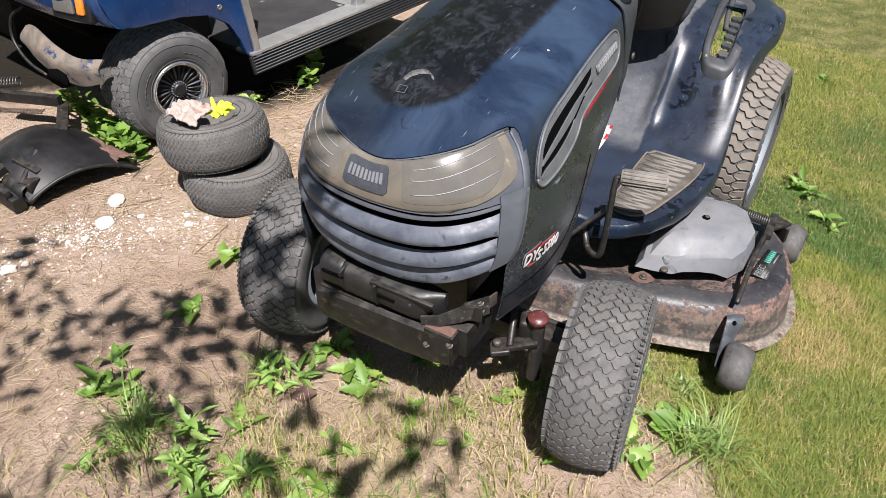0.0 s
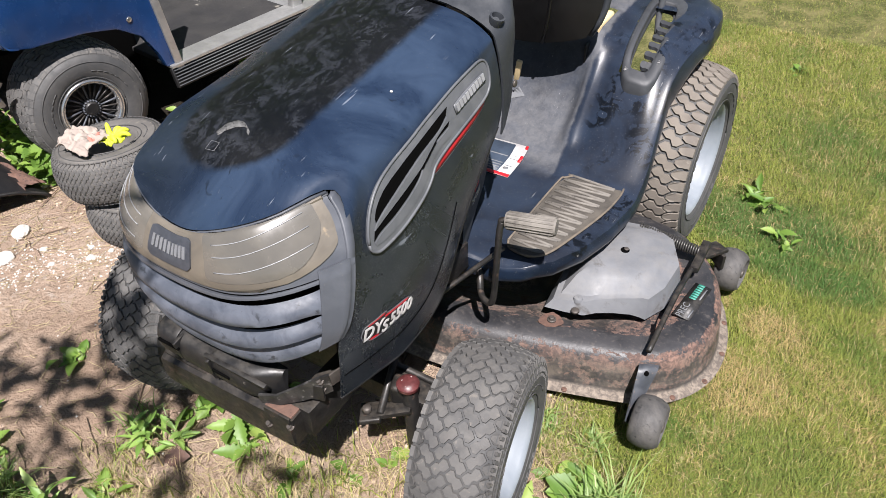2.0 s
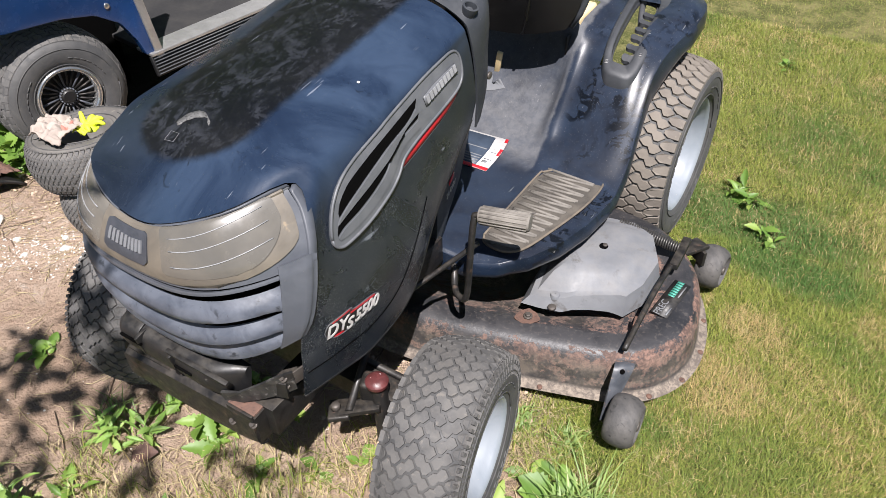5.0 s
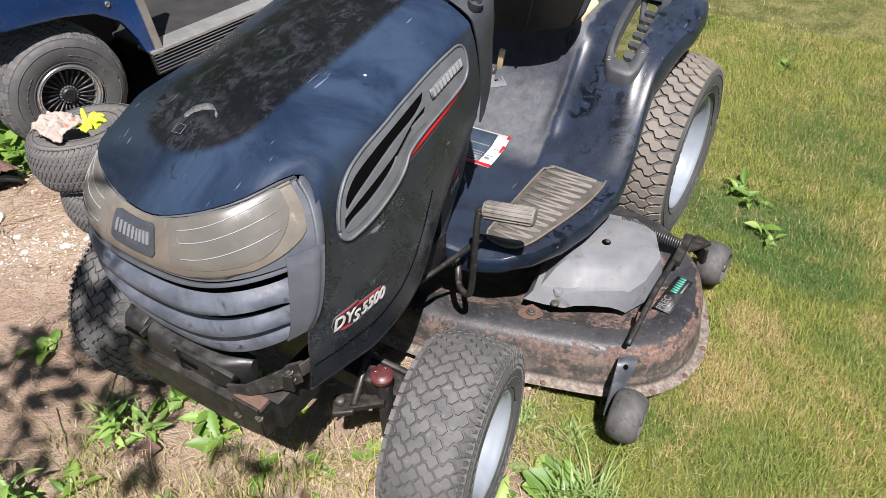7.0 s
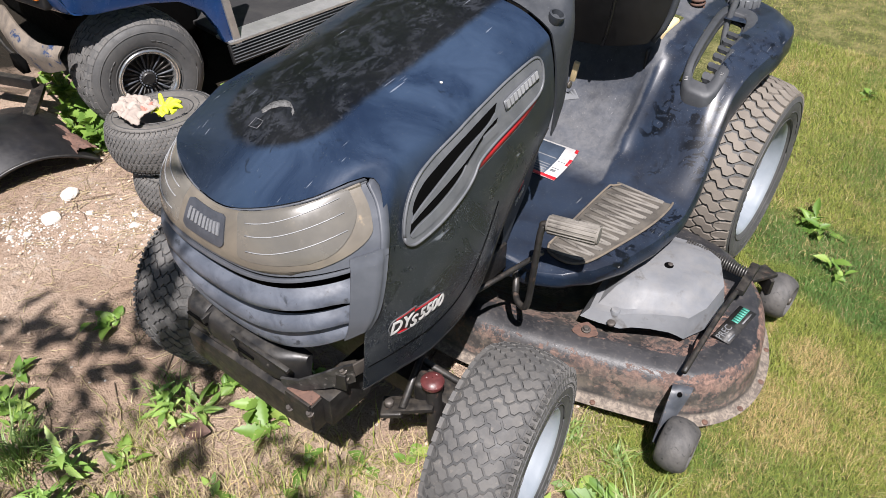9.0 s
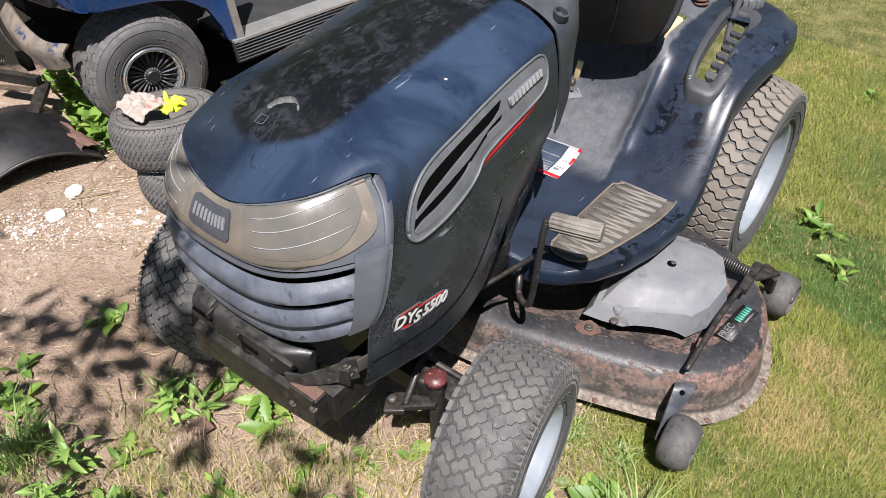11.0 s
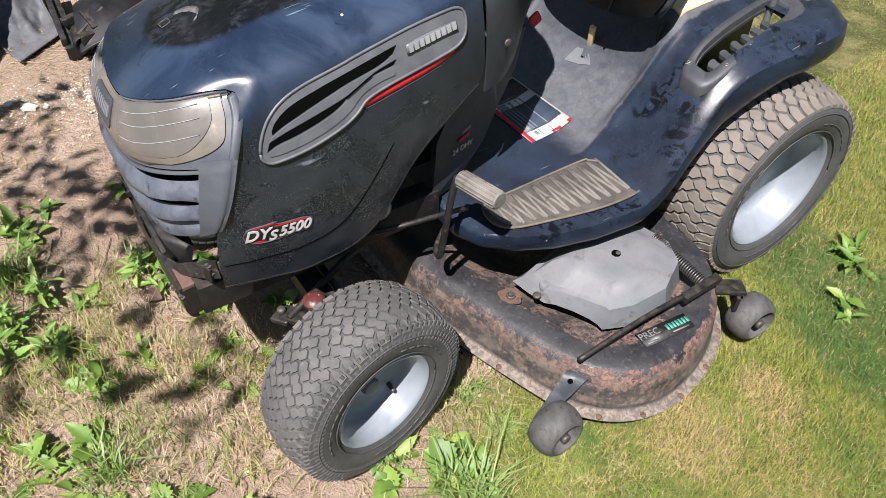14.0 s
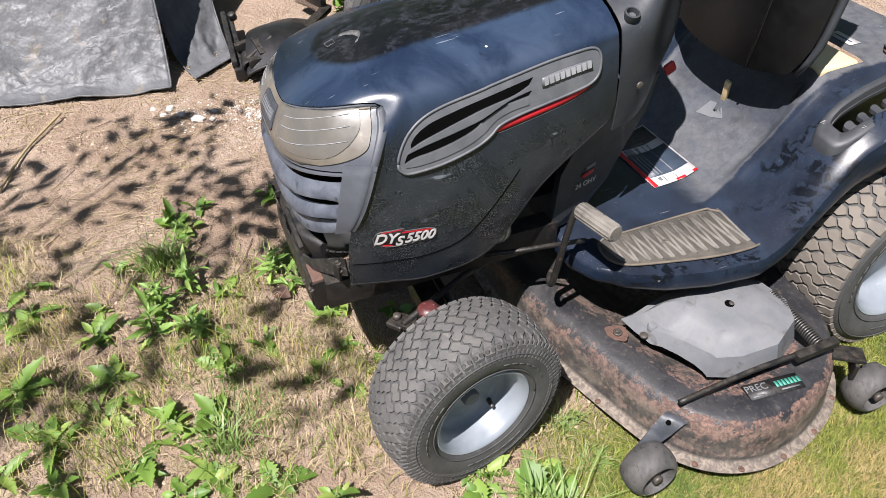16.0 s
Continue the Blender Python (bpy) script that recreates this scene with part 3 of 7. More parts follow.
TREADS = {
    "turf": lambda h: bolts(h, 4, 46, .0044, .0012, .20, .27, .18),
    "lug": lambda h: bolts(h, 3, 50, .0062, .0016, .24, .31, .22),
    "worm": lambda h: bolts(h, 6, 64, .0032, .0013, .26, .16, .26),
    "saw": lambda h: zigzag(h, (-.92, -.7, -.5, -.3, -.1, .1, .3, .5, .7, .92), .03, .0018, 24, .0038, skew=.12, shoulder=False),
}


def wheel(name, parent, m, big, rim, width, style, label="", rim_mat=None, tread_mat=None, dish=0.066, wall_mat=None):
    """A rim with its tyre, tread, hub and valve; the outer side faces +x."""
    h = width / 2
    prof = tyre_profile(big, rim, width)
    o = h * 0.86
    rimprof = [(rim - 0.012, -o), (rim + 0.006, -o), (rim + 0.006, -o + 0.006), (rim - 0.008, -o + 0.012), (rim - 0.012, -h * 0.4), (rim - 0.012, h * 0.35),
               (rim - 0.010, o - 0.02), (rim - 0.003, o - 0.008), (rim + 0.004, o - 0.004), (rim + 0.006, o + 0.001), (rim + 0.003, o + 0.004), (rim - 0.002, o + 0.002),
               (rim - 0.008, o - 0.006), (rim - 0.011, o - 0.018), (rim - 0.017, o - 0.024), (rim - 0.019, o - dish + 0.016), (rim - 0.028, o - dish + 0.004), (rim * 0.62, o - dish),
               (rim * 0.52, o - dish + 0.005), (rim * 0.32, o - dish + 0.005), (rim * 0.28, o - dish + 0.009), (0.001, o - dish + 0.009)]
    w = part(name, lathe(rimprof, 56), rim_mat or M_WHITE, parent, label, auto=50, m=m)
    part("tyre", lathe(prof, 72), wall_mat or M_SIDEWALL, w, "dull black rubber tyre carcass")
    for r0, f in ((rim + (big - rim) * 0.16, .955), (rim + (big - rim) * 0.62, .995)):
        an = np.linspace(0, 2 * np.pi, 65)
        part("sidewall_ring", tube([(h * f, r0 * math.cos(t), r0 * math.sin(t)) for t in an], .0016, 5), M_SIDEWALL, w)
    r1 = rim + (big - rim) * 0.36
    for a0 in (0.3, 2.35, 4.4):
        for q in range(7):
            a1 = a0 + q * 0.15
            seg = [(h * (1.0 + .001), r1 * math.cos(a1 + e), r1 * math.sin(a1 + e)) for e in (0, .02, .10, .12)]
            part("sidewall_bar", tube(seg, [.0008, .0018, .0018, .0008], 5), M_SIDEWALL, w)
    geo = lugs(prof, *TREADS[style](h))
    part("tread", geo, tread_mat or M_RUBBER, w, "worn grey rubber tread blocks", smooth=False)
    if style == "turf":
        bars = []
        for k in range(88):
            a0 = 2 * math.pi * k / 88
            v = []
            for r_, x_ in ((big - .009, h * .87), (big - .030, h * .945), (big - .046, h * .975)):
                for da in (-.017, .017):
                    for up in (-.002, .0032):
                        v.append((x_ + up, (r_ + up * .6) * math.cos(a0 + da), (r_ + up * .6) * math.sin(a0 + da)))
            bars.append((v, [(1, 3, 7, 5), (5, 7, 11, 9), (0, 1, 5, 4), (4, 5, 9, 8), (2, 6, 7, 3), (6, 10, 11, 7), (8, 9, 11, 10), (0, 2, 3, 1)]))
        part("shoulder_tread", join(*bars), tread_mat or M_RUBBER, w, "fine worn shoulder lugs", smooth=False)
    return w


# ---- lawn tractor ----
tractor = thing("lawn_tractor", "worn navy-black ride-on lawn tractor with mower deck, seat tipped forward", "lawn tractor")

# bonnet: control net from the front seam back to the dashboard
seam = [(.238, -.172, .418), (.248, -.172, .49), (.248, -.162, .555), (.2555, -.135, .62), (.249, -.109, .68), (.230, -.082, .737), (.195, -.068, .787), (.152, -.165, .782), (.078, -.209, .759), (0, -.2165, .740)]
sta = [(.251, -.086, .409), (.262, -.085, .48), (.267, -.082, .545), (.258, -.073, .62), (.243, -.060, .695), (.226, -.046, .757), (.200, -.036, .799), (.152, -.092, .806), (.080, -.128, .806), (0, -.136, .805)]
st0 = [(.262, .0, .405), (.271, .0, .47), (.275, .0, .54), (.264, .0, .62), (.246, .0, .70), (.226, .0, .762), (.200, .0, .803), (.150, .0, .826), (.080, .0, .842), (0, .0, .846)]
st1 = [(.258, .13, .43), (.268, .13, .50), (.270, .13, .56), (.260, .13, .635), (.243, .13, .71), (.226, .13, .77), (.202, .13, .812), (.150, .13, .838), (.080, .13, .858), (0, .13, .863)]
st2 = [(.247, .25, .56), (.252, .25, .60), (.252, .25, .64), (.246, .25, .69), (.234, .25, .745), (.222, .25, .79), (.204, .25, .828), (.152, .25, .856), (.080, .25, .873), (0, .25, .878)]
st3 = [(.232, .40, .665), (.234, .41, .70), (.233, .41, .735), (.229, .41, .77), (.223, .41, .803), (.215, .41, .832), (.203, .41, .853), (.152, .41, .880), (.080, .41, .893), (0, .41, .897)]


def mirrored(rows):
    return [r + [(-x, y, z) for x, y, z in reversed(r[:-1])] for r in rows]


hood_pts = net(mirrored([seam, sta, st0, st1, st2, st3]), 40, 77)
hv, hf = sheet(hood_pts)
HOOD = BVHTree.FromPolygons([Vector(p) for p in hv], hf)
hood = part("hood", shell(hood_pts, 0.0026, flip=True), M_HOOD, tractor, "glossy navy bonnet with dull scuffed top, a dark reflection painted in", auto=60)


def on_side(y, z, lift=0.0):
    hit = HOOD.ray_cast(Vector((0.6, y, z)), Vector((-1, 0, 0)))
    if hit[0] is None:
        near = HOOD.find_nearest(Vector((0.25, y, z)))
        return near[0] + near[1] * 0 + Vector((lift, 0, 0))
    n = hit[1] if hit[1].x > 0 else -hit[1]
    return hit[0] + n * lift


def evenly(points, n):
    """n points at even steps along a smooth line of (y, z)."""
    p = curve([(a, b, 0) for a, b in points], 12 * len(points))[:, :2]
    d = np.concatenate([[0], np.cumsum(np.linalg.norm(np.diff(p, axis=0), axis=1))])
    t = np.linspace(0, d[-1], n)
    return np.stack([np.interp(t, d, p[:, 0]), np.interp(t, d, p[:, 1])], 1)


def ribbon(upper, lower, lift, thick, n=24, m=5):
    """A plate that follows the bonnet's side between two lines of (y, z)."""
    u, l = evenly(upper, n), evenly(lower, n)
    p = np.zeros((n, m, 3))
    for i in range(n):
        for j in range(m):
            f = j / (m - 1)
            y, z = u[i] * (1 - f) + l[i] * f
            p[i, j] = on_side(y, z, lift)
    return shell(p, thick, flip=False)


def bead(points, lift, r, n=60):
    """A thin round bead along a line of (y, z) on the bonnet's side."""
    return tube([tuple(on_side(a, b, lift)) for a, b in evenly(points, n)], r, 6)


trim_u = [(-.059, .688), (-.0563, .7006), (-.045, .7235), (-.0285, .7438), (-.003, .7605), (.0364, .7734), (.109, .7868), (.1836, .8016), (.260, .8165), (.337, .8269), (.3554, .8263), (.3655, .818)]
trim_l = [(-.0597, .6816), (-.0555, .6736), (-.047, .6680), (-.032, .6664), (.0313, .6729), (.0927, .6877), (.1256, .7028), (.149, .7205), (.1918, .7319), (.2449, .7412), (.2988, .7511), (.343, .7620), (.362, .7772), (.3675, .800)]
vent = part("side_vent_trim", ribbon(trim_u, trim_l, 0.005, 0.009, 60, 9), M_TRIM, hood, "grey moulded plastic side vent surround", auto=40)
part("vent_rim", bead(trim_u + trim_l[::-1] + trim_u[:1], .0052, .0028, 130), M_TRIM, vent, "rounded outer rim of the vent")
slot_au, slot_al = [(-.031, .7200), (-.0207, .7334), (.0058, .7484), (.0547, .7608), (.1285, .7753), (.2226, .7945)], [(-.0315, .7140), (-.0056, .7247), (.0485, .7400), (.1138, .7568), (.1798, .7702), (.2124, .7826)]
slot_bu, slot_bl = [(-.0400, .7015), (-.0048, .7116), (.0583, .7242), (.1138, .7377), (.1673, .7589), (.2161, .7705)], [(-.0468, .6879), (-.0265, .6963), (.0156, .7029), (.0601, .7127), (.0965, .7254), (.1192, .7404), (.1567, .7554), (.2105, .7645)]
# black strips stand for the shade inside the vent slots
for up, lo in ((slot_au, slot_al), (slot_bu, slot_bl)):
    part("vent_slot", ribbon(up, lo, 0.0058, 0.004, 40, 4), M_DARK, hood, "vent slot shown as a black strip, its shade in the colour", smooth=False)
part("vent_rib", ribbon([(a, b - .0025) for a, b in slot_al], [(a, b + .0025) for a, b in slot_bu], 0.0080, 0.006, 40, 5), M_TRIM, hood, "grey slat between the vent slots", auto=40)
part("vent_lip", ribbon([(a, b - .0035) for a, b in slot_bl], [(-.045, .6790), (-.020, .6790), (.0313, .6850), (.0800, .6965), (.115, .7125), (.140, .7310), (.172, .7420), (.2105, .7470)], 0.0068, 0.004, 40, 4), M_TRIM, hood, "raised inner lip of the vent", auto=40)
part("red_stripe", ribbon([(.1385, .7125), (.1543, .7209), (.2015, .729), (.2766, .7436), (.320, .756), (.3600, .7735)], [(.1375, .7105), (.149, .7085), (.2096, .7185), (.280, .7322), (.323, .745), (.3560, .7640)], 0.0032, 0.0016, 40, 3), M_RED, hood, "bright red reflective stripe")
part("stripe_outline", bead([(.132, .7065), (.149, .7050), (.2096, .7150), (.280, .7288), (.323, .7415), (.3585, .7605)], .0010, .0006, 40), M_TRIM, hood, "thin grey line under the stripe")
part("brand_plate", ribbon([(.239, .790), (.275, .798), (.31, .803), (.346, .808)], [(.240, .774), (.276, .781), (.311, .786), (.348, .790)], 0.0085, 0.002, 16, 3), M_TRIM, hood)
for k in range(9):
    y0 = .243 + k * .0115
    z0 = .7885 + k * .0020
    part("brand_bar", ribbon([(y0, z0), (y0 + .0085, z0 + .0015)], [(y0 + .001, z0 - .012), (y0 + .0095, z0 - .0105)], 0.0105, 0.002, 3, 2), M_SILVER, hood, smooth=False)

# model plate low on the side
plate_u = [(-.1225, .5400), (-.1116, .5523), (-.085, .5545), (-.0632, .5556), (-.0585, .5500), (-.0125, .5468), (.0036, .5391)]
plate_l = [(-.1208, .5294), (-.1024, .5176), (-.080, .5150), (-.060, .5160), (-.030, .5205), (.0019, .5263)]
part("model_plate", ribbon(plate_u, plate_l, 0.0012, 0.002, 24, 4), M_BLACK, hood, "small black and red model plate")
for up, lo in (([(-.106, .5518), (-.085, .5535), (-.066, .5545)], [(-.104, .5495), (-.085, .5512), (-.066, .5520)]), ([(-.066, .5475), (-.040, .5470), (-.006, .5435)], [(-.066, .5445), (-.040, .5440), (-.006, .5408)]), ([(-.106, .5215), (-.095, .5205), (-.086, .5195)], [(-.103, .5185), (-.093, .5175), (-.084, .5165)])):
    part("plate_stripe", ribbon(up, lo, 0.0022, 0.001, 10, 2), M_RED, hood, smooth=False)
rim_line = curve([(a_, b_, 0) for a_, b_ in plate_u], 20)[:, :2].tolist() + curve([(a_, b_, 0) for a_, b_ in plate_l], 20)[::-1, :2].tolist()
part("plate_outline", tube([tuple(on_side(a_, b_, .0022)) for a_, b_ in rim_line + rim_line[:1]], .0007, 5), M_TRIM, hood, "thin grey outline of the plate")
for txt, yy, zz, sz in (("DY", -.1010, .5365, .033), ("S", -.0740, .5275, .031), ("5500", -.0330, .5315, .030)):
    c = on_side(yy, zz, 0.0035)
    a = on_side(yy + .02, zz - .0005, 0.0035) - on_side(yy - .02, zz + .0005, 0.0035)
    up = on_side(yy, zz + .02, 0) - on_side(yy, zz - .02, 0)
    a.normalize()
    nn = a.cross(up).normalized()
    up = nn.cross(a)
    lettering("model_lettering", txt, sz, M_LABELW, hood, Matrix.Translation(c) @ Matrix((a, up, nn)).transposed().to_4x4(), shear=0.35, bold=0.0007)

# marks on the bonnet's flat: a chalky curl, a small outlined square and a white fleck
def on_top(x, y, lift):
    hit = HOOD.ray_cast(Vector((x, y, 1.2)), Vector((0, 0, -1)))
    return tuple(hit[0] + Vector((0, 0, lift)))


curl = curve([(-.030, -.078, 0), (-.022, -.058, 0), (-.004, -.046, 0), (.012, -.048, 0), (.022, -.060, 0)], 16)
wide = .006 + .010 * np.sin(np.linspace(.2, 2.9, 16)) + .0015 * np.sin(np.arange(16) * 2.1)
part("chalk_mark", shell(np.array([[on_top(p[0] + q * d, p[1] - q * d * .6, .0007) for q in (-.5, 0, .5)] for p, d in zip(curl, wide)]), .0006, flip=True), surf("rubbed_chalk", (.12, .12, .118), (.05, .05, .05), 60, (.006, .006, .007), 240, (.52, .66), (.7, .9)), hood, "rubbed white chalk curl")
sq = [(-.030, -.092), (-.012, -.092), (-.010, -.108), (-.028, -.110), (-.030, -.092)]
part("square_mark", tube([on_top(a, b, .0002) for a, b in sq], .0005, 4), M_COVER, hood)
part("paint_fleck", disc(on_top(.155, .157, -.0004), .0030, (.3, 0, 1), .0012, 9), M_LABELW, hood)

# lower edge roll of the bonnet skirt
edge = [tuple(hood_pts[i, 0] + np.array([-.002, 0, 0])) for i in range(40)]
part("skirt_rim", tube(edge, 0.0035, 6), M_BLACK, hood)
crease = [tuple(on_side(y, z, 0.0004)) for y, z, _ in curve([(-.165, .478, 0), (-.10, .472, 0), (0, .475, 0), (.07, .497, 0), (.14, .565, 0), (.19, .62, 0)], 30)]
part("skirt_groove", tube(crease, 0.0012, 5), M_DARK, hood)


# front face: lamp bezel, lenses, badge, grille
def face_row(xmax, zc, zk, yc, yk, p=1.8, q=1.4, n=41, out=0.0):
    f = np.linspace(-1, 1, n)
    g = np.abs(f)
    gz = (np.sqrt(g * g + .03) - .1732) / (1.0149 - .1732) if q == 1.0 else g**q
    return np.stack([f * xmax, yc + (yk - yc) * g**p - out, zc + (zk - zc) * gz], 1)


def face_at(rows, n):
    return np.stack([curve(np.stack(rows)[:, j], n) for j in range(rows[0].shape[0])], 1)


R_SEAM = face_row(.189, .734, .782, -.213, -.071, 3.5, 1.0)
R_LIP = face_row(.193, .732, .779, -.220, -.078, 3.6, 1.0)
R_BZ1 = face_row(.215, .716, .752, -.230, -.083, 3.8, 1.1)
R_BZ2 = face_row(.237, .689, .716, -.243, -.100, 3.8, 1.3)
R_BZ3 = face_row(.2465, .660, .684, -.249, -.113, 3.7, 1.5)
bez = face_at([R_SEAM, R_LIP, R_BZ1, R_BZ2, R_BZ3], 18)
lamp_face = part("lamp_panel", shell(bez, 0.006, flip=True), M_FACE, tractor, "dull grey plastic nose panel", auto=50)


def on_face(grid, u, v, lift):
    """A point of a face grid at fractions u (across) and v (down), lifted off it."""
    n, m = grid.shape[:2]
    i, j = v * (n - 1), u * (m - 1)
    a, b = min(int(i), n - 2), min(int(j), m - 2)
    s, t = i - a, j - b
    p = grid[a, b] * (1 - s) * (1 - t) + grid[a + 1, b] * s * (1 - t) + grid[a, b + 1] * (1 - s) * t + grid[a + 1, b + 1] * s * t
    du, dv = grid[a, b + 1] - grid[a, b], grid[a + 1, b] - grid[a, b]
    k = np.cross(du, dv)
    k /= np.linalg.norm(k)
    if k[1] > 0:
        k = -k
    return p + k * lift


def face_patch(grid, u0, u1, v0, v1, lift, thick, n=16, m=10, bulge=0.0, cut=0.0):
    p = np.zeros((m, n, 3))
    for i in range(m):
        for j in range(n):
            s, t = j / (n - 1), i / (m - 1)
            top = v0 + cut * (1 - s if u1 > u0 else s)
            # corners pulled in for a rounded outline
            c = (2 * s - 1) ** 6 * (2 * t - 1) ** 2 * 0.06
            uu = u0 + (u1 - u0) * (s + (0.5 - s) * c * 2)
            p[i, j] = on_face(grid, uu, top + (v1 - top) * t, lift + bulge * (1 - (2 * s - 1) ** 2) * (1 - (2 * t - 1) ** 2))
    return shell(p, thick, flip=True)


def rounded_patch(grid, u0, u1, v0, v1, lift, thick, corners, n=33, m=17, bulge=0.0):
    """A patch with its four corners rounded; corners: radii as fractions (u0v0, u1v0, u0v1, u1v1)."""
    p = np.zeros((m, n, 3))
    for i in range(m):
        t = i / (m - 1)
        lo, hi = 0.0, 1.0
        for k, (r, at_top, left_side) in enumerate(zip(corners, (1, 1, 0, 0), (1, 0, 1, 0))):
            d = t if at_top else 1 - t
            if r > 0 and d < r * 2:
                q = 1 - d / (r * 2)
                ins = r * (1 - math.sqrt(max(0, 1 - q * q)))
                if left_side:
                    lo = max(lo, ins)
                else:
                    hi = min(hi, 1 - ins)
        for j in range(n):
            s = lo + (hi - lo) * j / (n - 1)
            b = bulge * (1 - (2 * s - 1) ** 4) * (1 - (2 * t - 1) ** 4)
            p[i, j] = on_face(grid, u0 + (u1 - u0) * s, v0 + (v1 - v0) * t, lift + b)
    return shell(p, thick, flip=True)


bezel = part("lamp_bezel", rounded_patch(bez, 0.010, 0.990, 0.09, 0.95, 0.003, 0.006, (.025, .025, .17, .17), 61, 33, 0.002), M_BEZEL, tractor, "yellowed tan plastic headlamp surround", auto=50)
for sgn in (1, -1):
    u0, u1 = 0.5 + sgn * 0.150, 0.5 + sgn * 0.472
    rr = (.06, .10, .05, .30) if sgn > 0 else (.10, .06, .30, .05)
    geo = rounded_patch(bez, min(u0, u1), max(u0, u1), 0.15, 0.84, 0.0050, 0.006, rr, 25, 29, 0.0012)
    lens = part("headlamp_lens", geo, M_LENS, bezel, "hazy grey headlamp lens with three fine ribs", auto=50)
    for v in (0.40, 0.56, 0.72):
        line = [tuple(on_face(bez, 0.5 + sgn * (0.19 + 0.262 * k / 12), v - 0.10 * (k / 12) ** 2, 0.0066)) for k in range(13)]
        part("lens_rib", tube(line, 0.0009, 5), M_SILVER, lens)
badge = part("badge", rounded_patch(bez, 0.380, 0.588, 0.33, 0.80, 0.0075, 0.01, (.08, .08, .08, .08), 17, 11), surf("slate_badge", (.030, .034, .042), (.046, .050, .060), 40, bump=0.05), bezel, "slate-grey name badge", auto=50)
for k in range(9):
    u = 0.400 + k * 0.0192
    part("badge_bar", face_patch(bez, u, u + 0.0125, 0.50, 0.66, 0.0098, 0.003, 3, 3), M_COVER, badge, smooth=False)
seal = [tuple(p) for p in (face_row(.192, .7385, .7865, -.2165, -.067, 3.5, 1.0, 41))][2:-2]
part("panel_lip", tube([tuple(p) for p in face_row(.1915, .7335, .7805, -.2175, -.0750, 3.5, 1.0, 41)], 0.0022, 6), M_TRIM, lamp_face, "pale worn lip of the nose panel")
# gasket strip that closes the joint between bonnet and nose panel
front_edge = [hood_pts[0, j] for j in range(25, 52)]
ex = np.array([p[0] for p in front_edge])
order = np.argsort(ex)
strip = []
for p in R_SEAM:
    q = np.array([p[0]] + [float(np.interp(p[0], ex[order], np.array([e[a] for e in front_edge])[order])) for a in (1, 2)])
    strip.append([q + np.array([0, .002, -.0025]), (p + q) / 2 + np.array([0, 0, -.0012]), p + np.array([0, -.002, -.001])])
part("nose_gasket", shell(np.array(strip), .003, flip=True), M_FACE, lamp_face, "dull grey joint strip")
part("hood_seal", tube(seal, 0.0010, 6), M_DARK, hood, "black rubber seal along the bonnet front")

# grille: side cheeks, three fins, bottom band, black sheet painted as the shade behind
G0 = face_row(.247, .655, .682, -.250, -.114, 3.6, 1.6)
G1 = face_row(.252, .606, .645, -.251, -.128, 3.6, 1.7)
G2 = face_row(.254, .560, .612, -.248, -.141, 3.6, 1.8)
G3 = face_row(.2525, .517, .588, -.241, -.151, 3.6, 2.0)
G4 = face_row(.243, .488, .562, -.231, -.161, 3.6, 2.4)
gr = face_at([G0, G1, G2, G3, G4], 25)
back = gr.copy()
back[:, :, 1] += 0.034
part("grille_shade", sheet(back), M_DARK, tractor, "black sheet painted as the shade behind the grille")


def grille_band(va, vb, u0, u1, lift0, lift1, thick, mat, name, label=""):
    n = 41
    p = np.zeros((5, n, 3))
    for i, (f, lift) in enumerate(((0, lift0), (0.25, lift0 * 0.4 + lift1 * 0.6), (0.6, lift1), (0.9, lift1), (1.0, lift1 - 0.004))):
        for j in range(n):
            u = u0 + (u1 - u0) * j / (n - 1)
            e = 0.0 if name != "grille_fin" else max(0, (abs(2 * j / (n - 1) - 1) - 0.90) / 0.10) ** 2
            v0, v1 = va - 0.055 * e, vb + 0.055 * e
            p[i, j] = on_face(gr, u, v0 + (v1 - v0) * f, lift * (1 - e) + 0.0034 * e)
    return part(name, shell(p, thick, flip=True), mat, tractor, label, auto=50)


